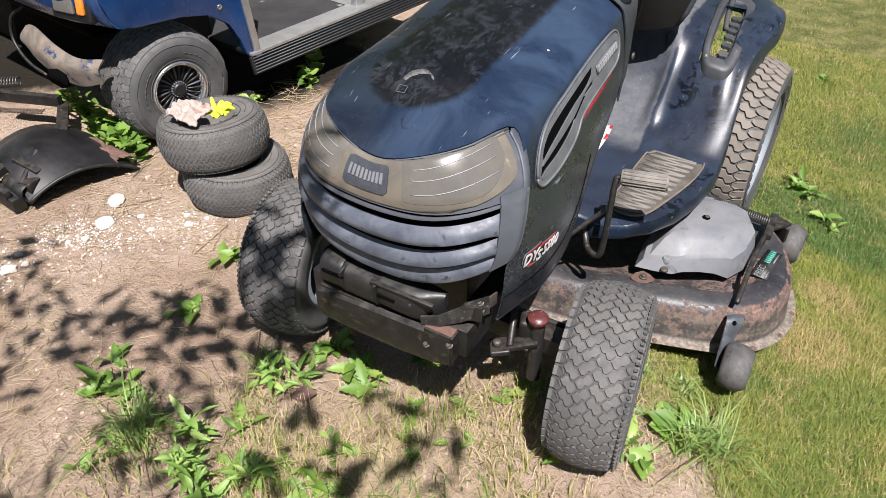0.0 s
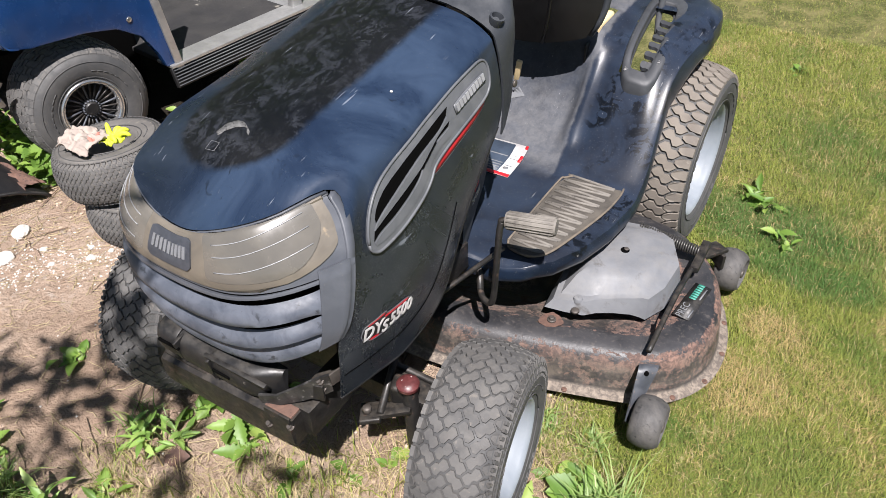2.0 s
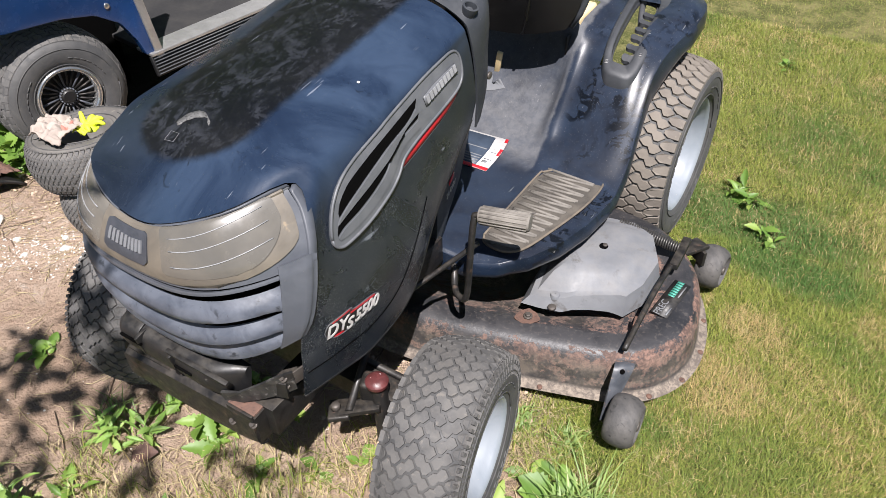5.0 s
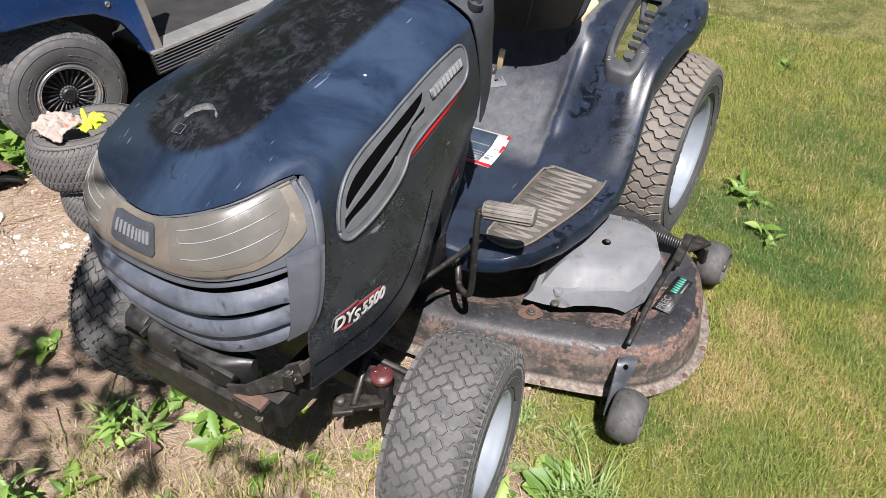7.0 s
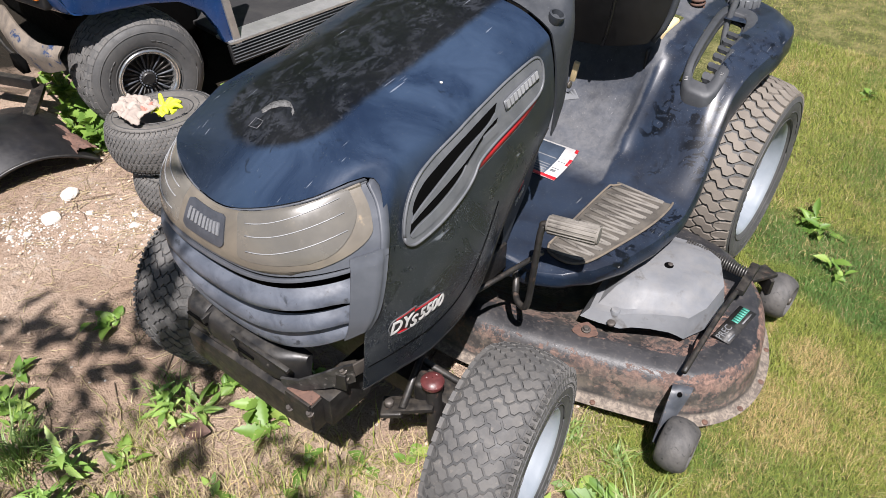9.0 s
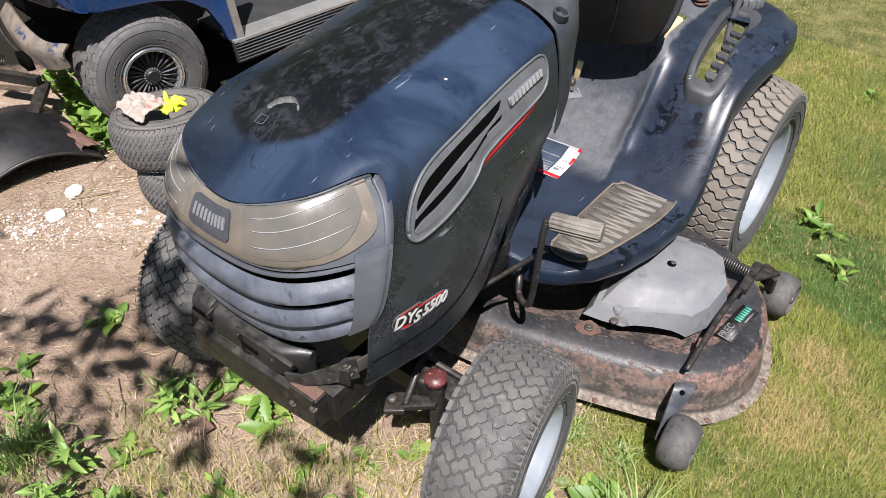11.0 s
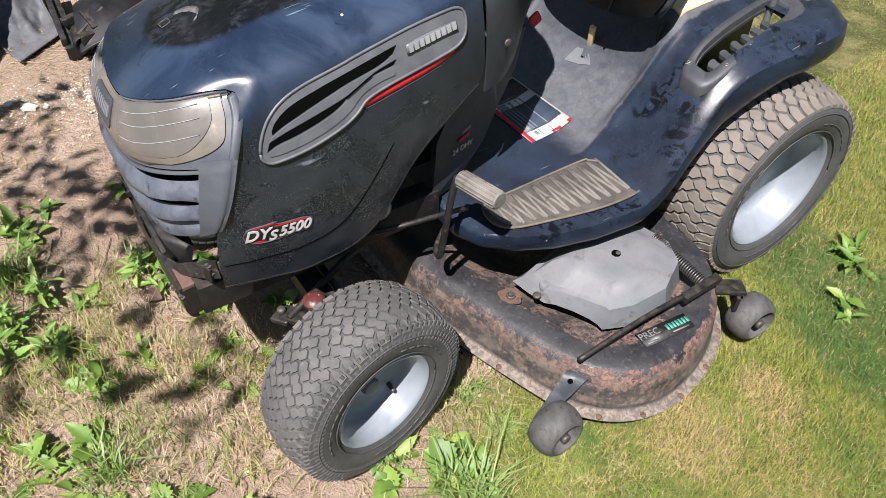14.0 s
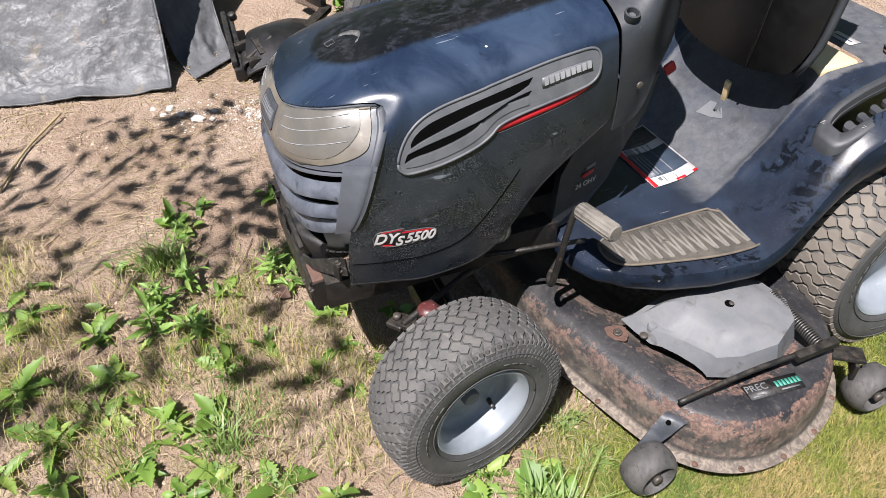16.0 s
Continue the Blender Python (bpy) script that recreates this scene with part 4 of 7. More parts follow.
for va, vb in ((0.14, 0.34), (0.45, 0.64)):
    grille_band(va, vb, 0.038, 0.962, -0.010, 0.007, 0.005, M_GRILLE, "grille_fin", "faded blue-grey grille fin")
grille_band(0.74, 1.0, 0.038, 0.962, -0.008, 0.0045, 0.006, M_GRILLE, "grille_band", "faded grey lower grille band")
grille_band(0.0, 0.04, 0.0, 1.0, 0.001, 0.002, 0.006, M_FACE, "grille_top_rail")
for sgn in (1, -1):
    p = np.zeros((28, 7, 3))
    for i in range(28):
        for j in range(7):
            u = 0.5 + sgn * (0.5 - 0.050 * j / 6)
            p[i, j] = on_face(bez, u, .90 + .08 * i, .0016) if i < 2 else on_face(gr, u, (i - 2) / 25, 0.003)
    # the cheek runs back to the bonnet seam
    s = curve(np.array([(sgn * x, y, z) for x, y, z in [(.2485, -.1095, .682), (.2535, -.1235, .645), (.2555, -.137, .612), (.254, -.1485, .588), (.245, -.159, .562)]]), 26)
    s2 = np.concatenate([np.array([(sgn * .2445, -.1035, .697), (sgn * .2468, -.1065, .690)]), s])
    q = np.concatenate([(s2 + np.array([sgn * .0025, .007, 0]))[:, None], np.stack([s2 + (p[:, 0] - s2) * k for k in (0, .5)], 1), p], 1)
    up = np.array([(sgn * x, y, z) for x, y, z in [(.191, -.067, .781), (.217, -.0735, .752), (.2395, -.0945, .716), (.2485, -.1095, .684)]])
    part("grille_cheek", shell(q, 0.004, flip=sgn > 0), M_FACE, tractor, "dull grey plastic grille cheek", auto=50)
    lo = curve(np.array([(sgn * x, y, z) for x, y, z in [(.193, -.077, .778), (.2145, -.083, .751), (.2365, -.100, .716), (.246, -.113, .684)]]), 14)
    up = curve(up, 14)
    whole = np.concatenate([up, s[1:]])
    part("panel_lip", tube([tuple(q_ + np.array([sgn * .0012, -.0015, 0])) for q_ in whole], 0.0014, 5), M_TRIM, lamp_face, "pale worn lip of the nose panel")
    part("lamp_side_strip", shell(np.stack([up + np.array([sgn * .003, .008, .001]), up + np.array([0, -.001, 0]), (up + lo) / 2 + np.array([sgn * .0012, -.001, 0]), lo], 1), 0.003, flip=sgn > 0), M_FACE, tractor)

# front frame under the grille
def plate(rows, thick):
    """A bent sheet-steel plate through rows of points."""
    return shell(np.array(rows, float), thick, flip=True)


channel = [[(x, -.231, z0), (x, -.2395, z0 - .004), (x, -.240, z0 - .030), (x, -.239, z1 + .020), (x, -.232, z1 + .004), (x, -.222, z1)] for x, z0, z1 in
           ((-.166, .366, .296), (-.160, .372, .290), (-.120, .374, .288), (-.05, .378, .287), (.05, .382, .288), (.13, .386, .296), (.172, .388, .308))]
tray = net([[(x, -.188 + (y + .188) * k, z - d) for y, z in ((-.190, .466), (-.218, .468), (-.240, .458), (-.247, .430), (-.240, .404), (-.230, .398))] for x, d, k in
            ((-.150, .004, .9), (-.135, 0, 1), (-.095, 0, 1), (-.085, .006, .97), (-.005, .006, .97), (.005, .0, 1), (.075, .002, 1), (.105, .004, .80), (.137, .010, .35))], 33, 16)
tray = np.concatenate([tray, [[(.139, y * .4 - .119, z * .4 + .256) for _, y, z in tray[-1]], [(.1395, -.199, .424)] * 16]])
frame_parts = [
    ("bumper_plate", plate(channel, .005), M_STEEL, "bent black steel bumper plate with rubbed rust"),
    ("bumper_flange", block((.30, .040, .005), .0015, (-.01, -.216, .3795)), M_STEEL, ""),
    ("battery_tray", shell(tray, .005), M_BLACK, "black moulded plastic tray"),
    # tray slots and plate holes are black solids that paint the shade inside
    ("tray_slot", block((.055, .006, .007), .002, (-.110, -.2475, .440), (12, 0, 0)), M_DARK, ""),
    ("tray_slot", block((.042, .006, .007), .002, (.025, -.2475, .434), (12, 0, 0)), M_DARK, ""),
    ("tray_rib", block((.008, .030, .050), .003, (-.088, -.234, .434), (10, 0, 0)), M_BLACK, ""),
    ("tray_rib", block((.008, .030, .050), .003, (-.002, -.234, .434), (10, 0, 0)), M_BLACK, ""),
    ("tray_rim", block((.150, .010, .008), .003, (.060, -.2425, .458), (10, 0, 0)), M_BLACK, ""),
    ("corner_bracket", block((.062, .052, .006), .002, (.141, -.212, .391), (4, 0, 0)), M_RUST, "rusty steel corner bracket top"),
    ("bracket_front", block((.060, .006, .050), .002, (.142, -.241, .368)), M_STEEL, ""),
    ("side_plate", plate([[(.171, y, z0), (.172, y, (z0 + z1) / 2), (.168, y, z1)] for y, z0, z1 in ((-.240, .388, .314), (-.215, .390, .316), (-.17, .392, .322), (-.10, .395, .326), (.0, .395, .330))], .005), M_STEEL, "black steel side plate with holes"),
    ("plate_hole", disc((.1705, -.205, .352), .007, (1, 0, 0), .004, 12), M_DARK, ""),
    ("plate_hole", disc((.1705, -.165, .338), .005, (1, 0, 0), .004, 12), M_DARK, ""),
    ("hinge_arm", plate([[(.100, -.236, .415), (.100, -.232, .392)], [(.135, -.226, .424), (.137, -.222, .396)], [(.170, -.206, .446), (.172, -.202, .408)], [(.200, -.186, .466), (.203, -.182, .420)], [(.216, -.170, .470), (.218, -.168, .428)]], .005), M_SCRAPED, "scraped steel hinge arm"),
    ("hinge_plate", block((.004, .026, .030), .0015, (.2185, -.158, .450), (0, 0, -14)), M_BOLT, "bright scraped hinge plate"),
    ("frame_rail", block((.05, .55, .07), .004, (.17, .06, .36)), M_STEEL, "black steel chassis rail"),
    ("frame_rail", block((.05, .55, .07), .004, (-.17, .06, .36)), M_STEEL, ""),
    ("hinge_plate", block((.030, .006, .038), .002, (.198, -.190, .430), (0, 0, 18)), M_STEEL, "scraped steel hinge plate"),
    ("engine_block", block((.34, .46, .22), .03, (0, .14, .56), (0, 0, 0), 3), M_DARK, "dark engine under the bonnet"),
    ("front_axle", block((.72, .055, .05), .008, (0, .03, .215)), M_STEEL, "black steel front axle beam"),
    ("axle_support", block((.16, .12, .14), .01, (0, .05, .29)), M_STEEL, ""),
]
for nm, geo, mt, lab in frame_parts:
    part(nm, geo, mt, tractor, lab, auto=40)
for x, y, z in ((.144, -.212, .394), (.170, -.240, .371), (.118, -.243, .350), (.205, -.182, .456), (.206, -.180, .436)):
    part("bolt", join(disc((x, y, z), .008, (0, -.7, .7), .003, 14), disc((x, y - .002, z + .002), .005, (0, -.7, .7), .006, 6)), M_BOLT, tractor, "worn steel bolt", smooth=False)
red_cap = part("axle_cap", moved(lathe([(.014, -.012), (.015, -.002), (.0225, .0), (.0235, .008), (.019, .014), (.011, .017), (.001, .018)], 24), Matrix.Translation((.262, -.014, .303)) @ pose(0, 0, 0, 0, -90, 0)), M_REDKNOB, tractor, "faded red plastic axle grease cap", auto=40)
part("spindle", lathe([(.016, -.03), (.016, .14), (.011, .15)], 16), M_STEEL, tractor, m=Matrix.Translation((.262, -.010, .15)) @ pose(0, 0, 0, 0, -90, 0))
part("steering_arm", block((.10, .034, .012), .004, (.226, -.043, .236), (0, -12, 32)), M_STEEL, tractor, auto=40)
part("steering_arm", block((.045, .05, .014), .005, (.195, -.060, .226), (0, -8, 32), 3), M_STEEL, tractor, auto=40)
part("arm_bolt", disc((.190, -.064, .232), .010, (0, 0, 1), .014, 8), M_BOLT, tractor, "greasy steel ball joint nut")
part("spindle_bracket", block((.05, .045, .055), .010, (.240, .000, .262), (0, 0, 20), 3), M_STEEL, tractor, auto=40)
part("drag_link", tube([(.22, -.06, .24), (.15, .12, .27), (.10, .34, .30)], .008), M_STEEL, tractor)
part("tie_rod", tube([(-.3, .07, .23), (.3, .07, .23)], .008), M_STEEL, tractor)
part("lift_rod", tube([(.13, .0, .33), (.21, .20, .36), (.27, .36, .39)], .006), M_STEEL, tractor)
part("exhaust", moved(lathe([(.03, -.05), (.036, -.045), (.036, .045), (.03, .05), (.02, .052), (.02, .02)], 20), pose(.150, .19, .415, 0, 0, -20)), plain("silver_muffler", (.5, .5, .5), .35, .8), tractor, "silver exhaust outlet")

FW = dict(big=.205, rim=.1095, width=.168, style="turf")
front_l = wheel("front_wheel", tractor, pose(.414, .008, .198, 0, 0, 9.3), label="front wheel with white rim and turf tyre", **FW)
front_r = copy_thing(front_l, pose(-.414, -.008, .198, 0, 0, 189.3))
for w in (front_l, front_r):
    part("hub_cap", moved(lathe([(.019, 0), (.020, .012), (.016, .018), (.001, .019)], 20), pose(.012, 0, 0)), M_COVER, w, "dusty grey hub cap", auto=40)
    part("valve", tube([(.004, .058, -.060), (.020, .053, -.055), (.036, .049, -.051)], [.006, .0055, .004], 10), M_BOLT, w, "small brass tyre valve")
RW = dict(big=.272, rim=.164, width=.235, style="lug", tread_mat=M_RUBBER_TAN, dish=.085)
rear_l = wheel("rear_wheel", tractor, pose(.389, 1.187, .219), label="large rear wheel with white rim and dusty lug tyre", **RW)
rear_r = copy_thing(rear_l, pose(-.389, 1.187, .219, 0, 0, 180))
part("rear_axle", lathe([(.03, -.36), (.03, .36)], 16, True), M_STEEL, tractor, m=pose(0, 1.187, .219))


def smooth(a, b, x):
    t = np.clip((x - a) / (b - a), 0, 1)
    return t * t * (3 - 2 * t)


# ---- dashboard tower, foot boards and fenders ----
# unseen tops of the last rows are raised to throw shade on the hump
dash_ctl = [[(.233, .415, .640), (.236, .415, .70), (.232, .415, .77), (.220, .415, .83), (.200, .415, .862), (.12, .415, .893), (0, .415, .903)],
            [(.208, .48, .64), (.220, .48, .70), (.221, .48, .78), (.222, .48, .85), (.196, .48, .893), (.12, .48, .925), (0, .48, .935)],
            [(.155, .55, .65), (.166, .55, .70), (.172, .55, .78), (.172, .55, .87), (.172, .55, .95), (.11, .55, 1.02), (0, .55, 1.04)],
            [(.095, .595, .65), (.108, .60, .70), (.130, .61, .78), (.132, .61, .88), (.150, .605, .97), (.10, .60, 1.05), (0, .60, 1.07)],
            [(.02, .62, .60), (.03, .625, .69), (.03, .63, .78), (.03, .63, .88), (.03, .62, .96), (.02, .61, 1.03), (0, .61, 1.05)]]
part("dashboard", shell(net(mirrored(dash_ctl), 20, 41), 0.004, flip=True), M_DASH, tractor, "dusty black moulded dashboard tower", auto=60)
part("tower_peg", moved(lathe([(.001, -.040), (.005, -.038), (.011, -.018), (.0155, .0), (.0155, .004), (.012, .005), (.010, -.006), (.001, -.008)], 18), Matrix.Translation((.207, .437, .876)) @ pose(0, 0, 0, 0, -70, 0)), M_DASH, tractor, "black tapered plastic peg on the tower", auto=40)
part("tower_bolt", disc((.234, .462, .735), .008, (1, 0, 0), .004, 12), M_BOLT, tractor)
pillar = [(.190, .318, .37), (.190, .330, .52), (.192, .376, .618), (.192, .410, .68), (.150, .575, .70), (.150, .557, .61), (.150, .519, .535), (.150, .483, .45), (.152, .430, .385), (.160, .40, .36)]
pv = [(x, y, z) for x, y, z in pillar] + [(-x, y, z) for x, y, z in pillar]
k = len(pillar)
pf = [(0, 1, 7, 8), (1, 2, 6, 7), (2, 3, 5, 6), (3, 4, 5), (0, 8, 9)]
pf = pf + [tuple(i + k for i in reversed(f)) for f in pf] + [(i, (i + 1) % k, (i + 1) % k + k, i + k)[::-1] for i in range(k)]
tower = part("console", (pv, pf), M_DASH, tractor, "black plastic console below the dashboard", smooth=False)


def console_at(y, z, lift=.0015):
    """A point on the console's slanting side."""
    return Vector((.1915 - .27 * (y - .335) + lift, y, z))


for y0, z0 in ((.395, .60), (.42, .575)):
    part("console_rib", tube([tuple(console_at(y0, z0)), tuple(console_at(y0 + .11, z0 + .07))], .004, 6), M_DASH, tractor)
SIDE = Matrix(((-.2606, 0, .9654, 0), (.9654, 0, .2606, 0), (0, 1, 0, 0), (0, 0, 0, 1)))
part("console_strip", block((.10, .022, .003), .001, (0, 0, 0)), M_TRIM, tractor, m=Matrix.Translation(console_at(.465, .655)) @ SIDE @ pose(0, 0, 0, 0, 0, 33))
lettering("engine_lettering", "24 OHV", .019, M_LABELW, tower, Matrix.Translation(console_at(.408, .470)) @ SIDE)
part("engine_mark", block((.036, .010, .002), .0, (0, 0, 0)), M_RED, tower, m=Matrix.Translation(console_at(.412, .495)) @ SIDE @ pose(0, 0, 0, 0, 0, 8))
part("engine_mark", block((.030, .009, .002), .0, (0, 0, 0)), M_COVER, tower, m=Matrix.Translation(console_at(.418, .512)) @ SIDE @ pose(0, 0, 0, 0, 0, 8))


def board_edge(y):
    """Outer edge of the foot board and fender in plan."""
    return np.interp(y, [.335, .345, .37, .42, .50, .60, .70, .80, .86, .95, 1.0, 1.05, 1.12, 1.16, 1.24, 1.30, 1.34, 1.37],
                     [.16, .25, .315, .365, .405, .430, .440, .438, .430, .420, .424, .430, .441, .448, .446, .434, .41, .36])


def fender_top(y):
    """Height of the fender's crest along the tractor, softened."""
    k = ([.71, .75, .785, .83, .875, .915, .945, .975, 1.01, 1.1, 1.25, 1.37], [.352, .358, .386, .440, .502, .545, .574, .596, .612, .630, .642, .636])
    return sum(np.interp(y + d, *k) for d in (-.02, -.01, 0, .01, .02)) / 5


def body_height(x, y):
    floor = .352 - .012 * smooth(.40, .33, y) + .010 * smooth(.12, .02, x)
    rise = smooth(.735, .890, y)
    fender = np.maximum(floor, fender_top(y)) if y > .74 else floor
    # inner hump under the seat
    hump = sum(np.interp(y + d, [.735, .775, .83, .88, .92, .95, .975, 1.0], [.354, .366, .402, .442, .492, .556, .614, .645]) for d in (-.02, -.01, 0, .01, .02)) / 5
    w = smooth(.175, .245, x)
    z = hump * (1 - w) + fender * w
    band = smooth(.775, .83, y) * smooth(1.0, .92, y)
    z = z + band * (.020 * math.exp(-((x - .208) / .016) ** 2) - .018 * math.exp(-((x - .250) / .022) ** 2))
    # crown towards the outer edge of the fender
    e = board_edge(y)
    z = z - (.018 + .006 * rise) * smooth(.09 - .03 * rise, 0.0, e - x) ** 1.5 * (0.35 + .65 * rise)
    return z


ys = np.concatenate([np.linspace(.338, .42, 12), np.linspace(.43, .75, 20), np.linspace(.76, .945, 22), np.linspace(.955, 1.125, 9), np.linspace(1.145, 1.37, 15)])
body = []
for y in ys:
    e = float(board_edge(y))
    c = min(.20, (e - .05) * .7)
    xs = np.concatenate([np.linspace(.0, c, 15), np.linspace(c, e - .05, 13)[1:], e - np.array([.035, .022, .012, .004, 0])])
    row = [(x, y, float(body_height(x, y))) for x in xs]
    ze = row[-1][2]
    drop = float(np.interp(y, [.338, .75, .85, .95, 1.0, 1.07, 1.12, 1.3, 1.37], [.04, .05, .062, .085, .088, .070, .058, .056, .05]))
    row += [(e + .004, y, ze - drop * .3), (e + .005, y, ze - drop * .7), (e - .001, y, ze - drop), (e - .012, y, ze - drop - .004)]
    body.append(row)
body = np.array(body)
lv, lf = sheet(body)
lf_all = lf


def in_opening(f):
    c = np.mean([lv[i] for i in f], 0)
    under_slot = .935 < c[1] < 1.195 and .285 < c[0] + .12 * (c[1] - 1.0) < .365
    return (c[0] < .200 and .995 < c[1] < 1.125) or under_slot


left = (lv, [f for f in lf if not in_opening(f)])
right = ([(-x, y, z) for x, y, z in lv], [f[::-1] for f in left[1]])
bm_v, bm_f = join(left, right)
part("fender_body", (bm_v, bm_f), M_FENDER, tractor, "one-piece black foot boards and rear fenders, scratched and dusty", auto=70)
FEN = BVHTree.FromPolygons([Vector(p) for p in left[0]], left[1])


def on_body(x, y, lift=0.0):
    hit = FEN.ray_cast(Vector((abs(x), y, 1.5)), Vector((0, 0, -1)))
    return Vector((x, y, (hit[0].z if hit[0] else .35) + lift))


# foot pad with zigzag tread
M_PAD = surf("muddy_rubber_pad", (.115, .105, .092), (.175, .161, .141), 22, (.045, .041, .037), 60, (.58, .7), (.7, .9), bump=0.3)
po = [(.245, .43), (.262, .405), (.31, .40), (.345, .43), (.372, .52), (.398, .64), (.402, .735), (.382, .762), (.29, .752), (.252, .725), (.243, .69)]
part("foot_pad", prism(po, .3465, .3535, .002), surf("pad_base", (.040, .036, .031), (.085, .075, .062), 20, bump=0.3, rough=(.8, .95)), tractor, "dusty grey rubber foot pad with zigzag ribs", auto=40)
part("pad_rim", tube(curve([(x_, y_, .3545) for x_, y_ in po + [po[0]]], 60), .003, 6), surf("tan_dust", (.14, .115, .086), (.085, .072, .058), 30, bump=.4, rough=(.85, .95)), tractor, "dusty tan rim of the foot pad")
zig = []
for k in range(25):
    y0 = .412 + k * .0138
    lo, hi = .254, float(np.interp(y0, [.40, .45, .55, .70], [.325, .345, .366, .382]))
    zig += [(lo, y0, .3545), (hi, y0 + .014, .3545)] if k % 2 == 0 else [(hi, y0 + .004, .3545), (lo, y0 + .012, .3545)]
for a, b in zip(zig[::2], zig[1::2]):
    part("pad_rib", tube([a, b], .0037, 6), M_PAD, tractor)

# warning label on the foot board
lab = [(-.125, .648), (.124, .650), (.118, .782), (-.125, .778)]


def decal(corners, u0, u1, v0, v1, lift, name, mat, parent, label="", n=4):
    a, b, c, d = [Vector((x, y, 0)) for x, y in corners]
    p = np.zeros((n, n, 3))
    for i in range(n):
        for j in range(n):
            u, v = u0 + (u1 - u0) * i / (n - 1), v0 + (v1 - v0) * j / (n - 1)
            q = (a * (1 - u) + b * u) * (1 - v) + (d * (1 - u) + c * u) * v
            p[i, j] = on_body(q.x, q.y, lift)
    return part(name, shell(p, .0008, flip=False), mat, parent, label)


warn = decal(lab, 0, 1, 0, 1, .0022, "warning_label", M_LABELW, tractor, "white, dark blue and red warning label")
decal(lab, .02, .30, .10, .97, .0030, "label_panel", M_BLACK, warn, "black picture panel")
decal(lab, .42, .85, .10, .97, .0030, "label_panel", M_LABELB, warn, "dark blue text panel")
decal(lab, 0, 1, 0, .10, .0030, "label_border", M_RED, warn, "red border")
decal(lab, .965, 1, .55, 1, .0034, "label_border", M_RED, warn)
for v in (.16, .24, .32, .40, .48, .56, .64, .72, .80, .88):
    decal(lab, .445, .83, v, v + .028, .0036, "print_bar", M_COVER, warn)
for u in (.315, .375):
    for v in (.14, .40, .68):
        decal(lab, u, u + .05, v, v + .20, .0030, "print_bar", M_COVER, warn)
for v in (.36, .60, .82):
    decal(lab, .87, .96, v, v + .012, .0030, "print_bar", M_LABELB, warn)
    decal(lab, .875, .93, v - .12, v - .05, .0030, "print_bar", M_COVER, warn)

# brake pedal
ped = part("brake_pedal", tube(curve([(.245, .30, .30), (.262, .283, .297), (.285, .275, .30), (.292, .278, .33), (.290, .296, .43), (.288, .312, .492), (.30, .318, .506), (.40, .337, .510)], 40), .0075, 10), M_STEEL, tractor, "bent black steel brake pedal arm")
a, b = Vector((.298, .317, .508)), Vector((.402, .339, .512))
q = (b - a).normalized()
rot = Vector((1, 0, 0)).rotation_difference(q).to_matrix().to_4x4()
roller = [(.001, 0), (.017, 0), (.0185, .003), (.0185, .102), (.017, .106), (.001, .106)]
sleeve = part("pedal_sleeve", lathe(roller, 28), M_PAD, ped, "ribbed grey rubber pedal sleeve", auto=40, m=Matrix.Translation(a) @ rot)
for k in range(14):
    an = 2 * math.pi * k / 14
    part("sleeve_rib", tube([(.004, .0185 * math.cos(an), .0185 * math.sin(an)), (.102, .0185 * math.cos(an), .0185 * math.sin(an))], .0020, 5), M_PAD, ped, m=Matrix.Translation(a) @ rot)
part("pedal_lever", tube([(.245, .30, .30), (.22, .34, .318), (.17, .42, .33)], .008), M_STEEL, tractor)


# height lever quadrant on the fender: a raised frame round an open slot with rounded teeth
def quad_pt(u, v, lift):
    """u along the slot from front to back, v across from inside to outside."""
    y = .906 + .352 * u
    x0 = .293 - .042 * u
    x = x0 + (.098 + .012 * u) * v
    z = float(np.interp(y, [.87, .895, .94, .98, 1.05, 1.2, 1.27], [.546, .556, .578, .602, .622, .642, .650]))
    return Vector((x, y, z - .012 * v * v + lift))


def quad_loop(cu, cv, hu, hv, lift, power, n=48):
    out = []
    for k in range(n):
        a = 2 * math.pi * k / n
        c, s_ = math.cos(a), math.sin(a)
        r = (abs(c) ** power + abs(s_) ** power) ** (-1 / power)
        out.append(quad_pt(cu + hu * c * r, cv + hv * s_ * r, lift))
    return out


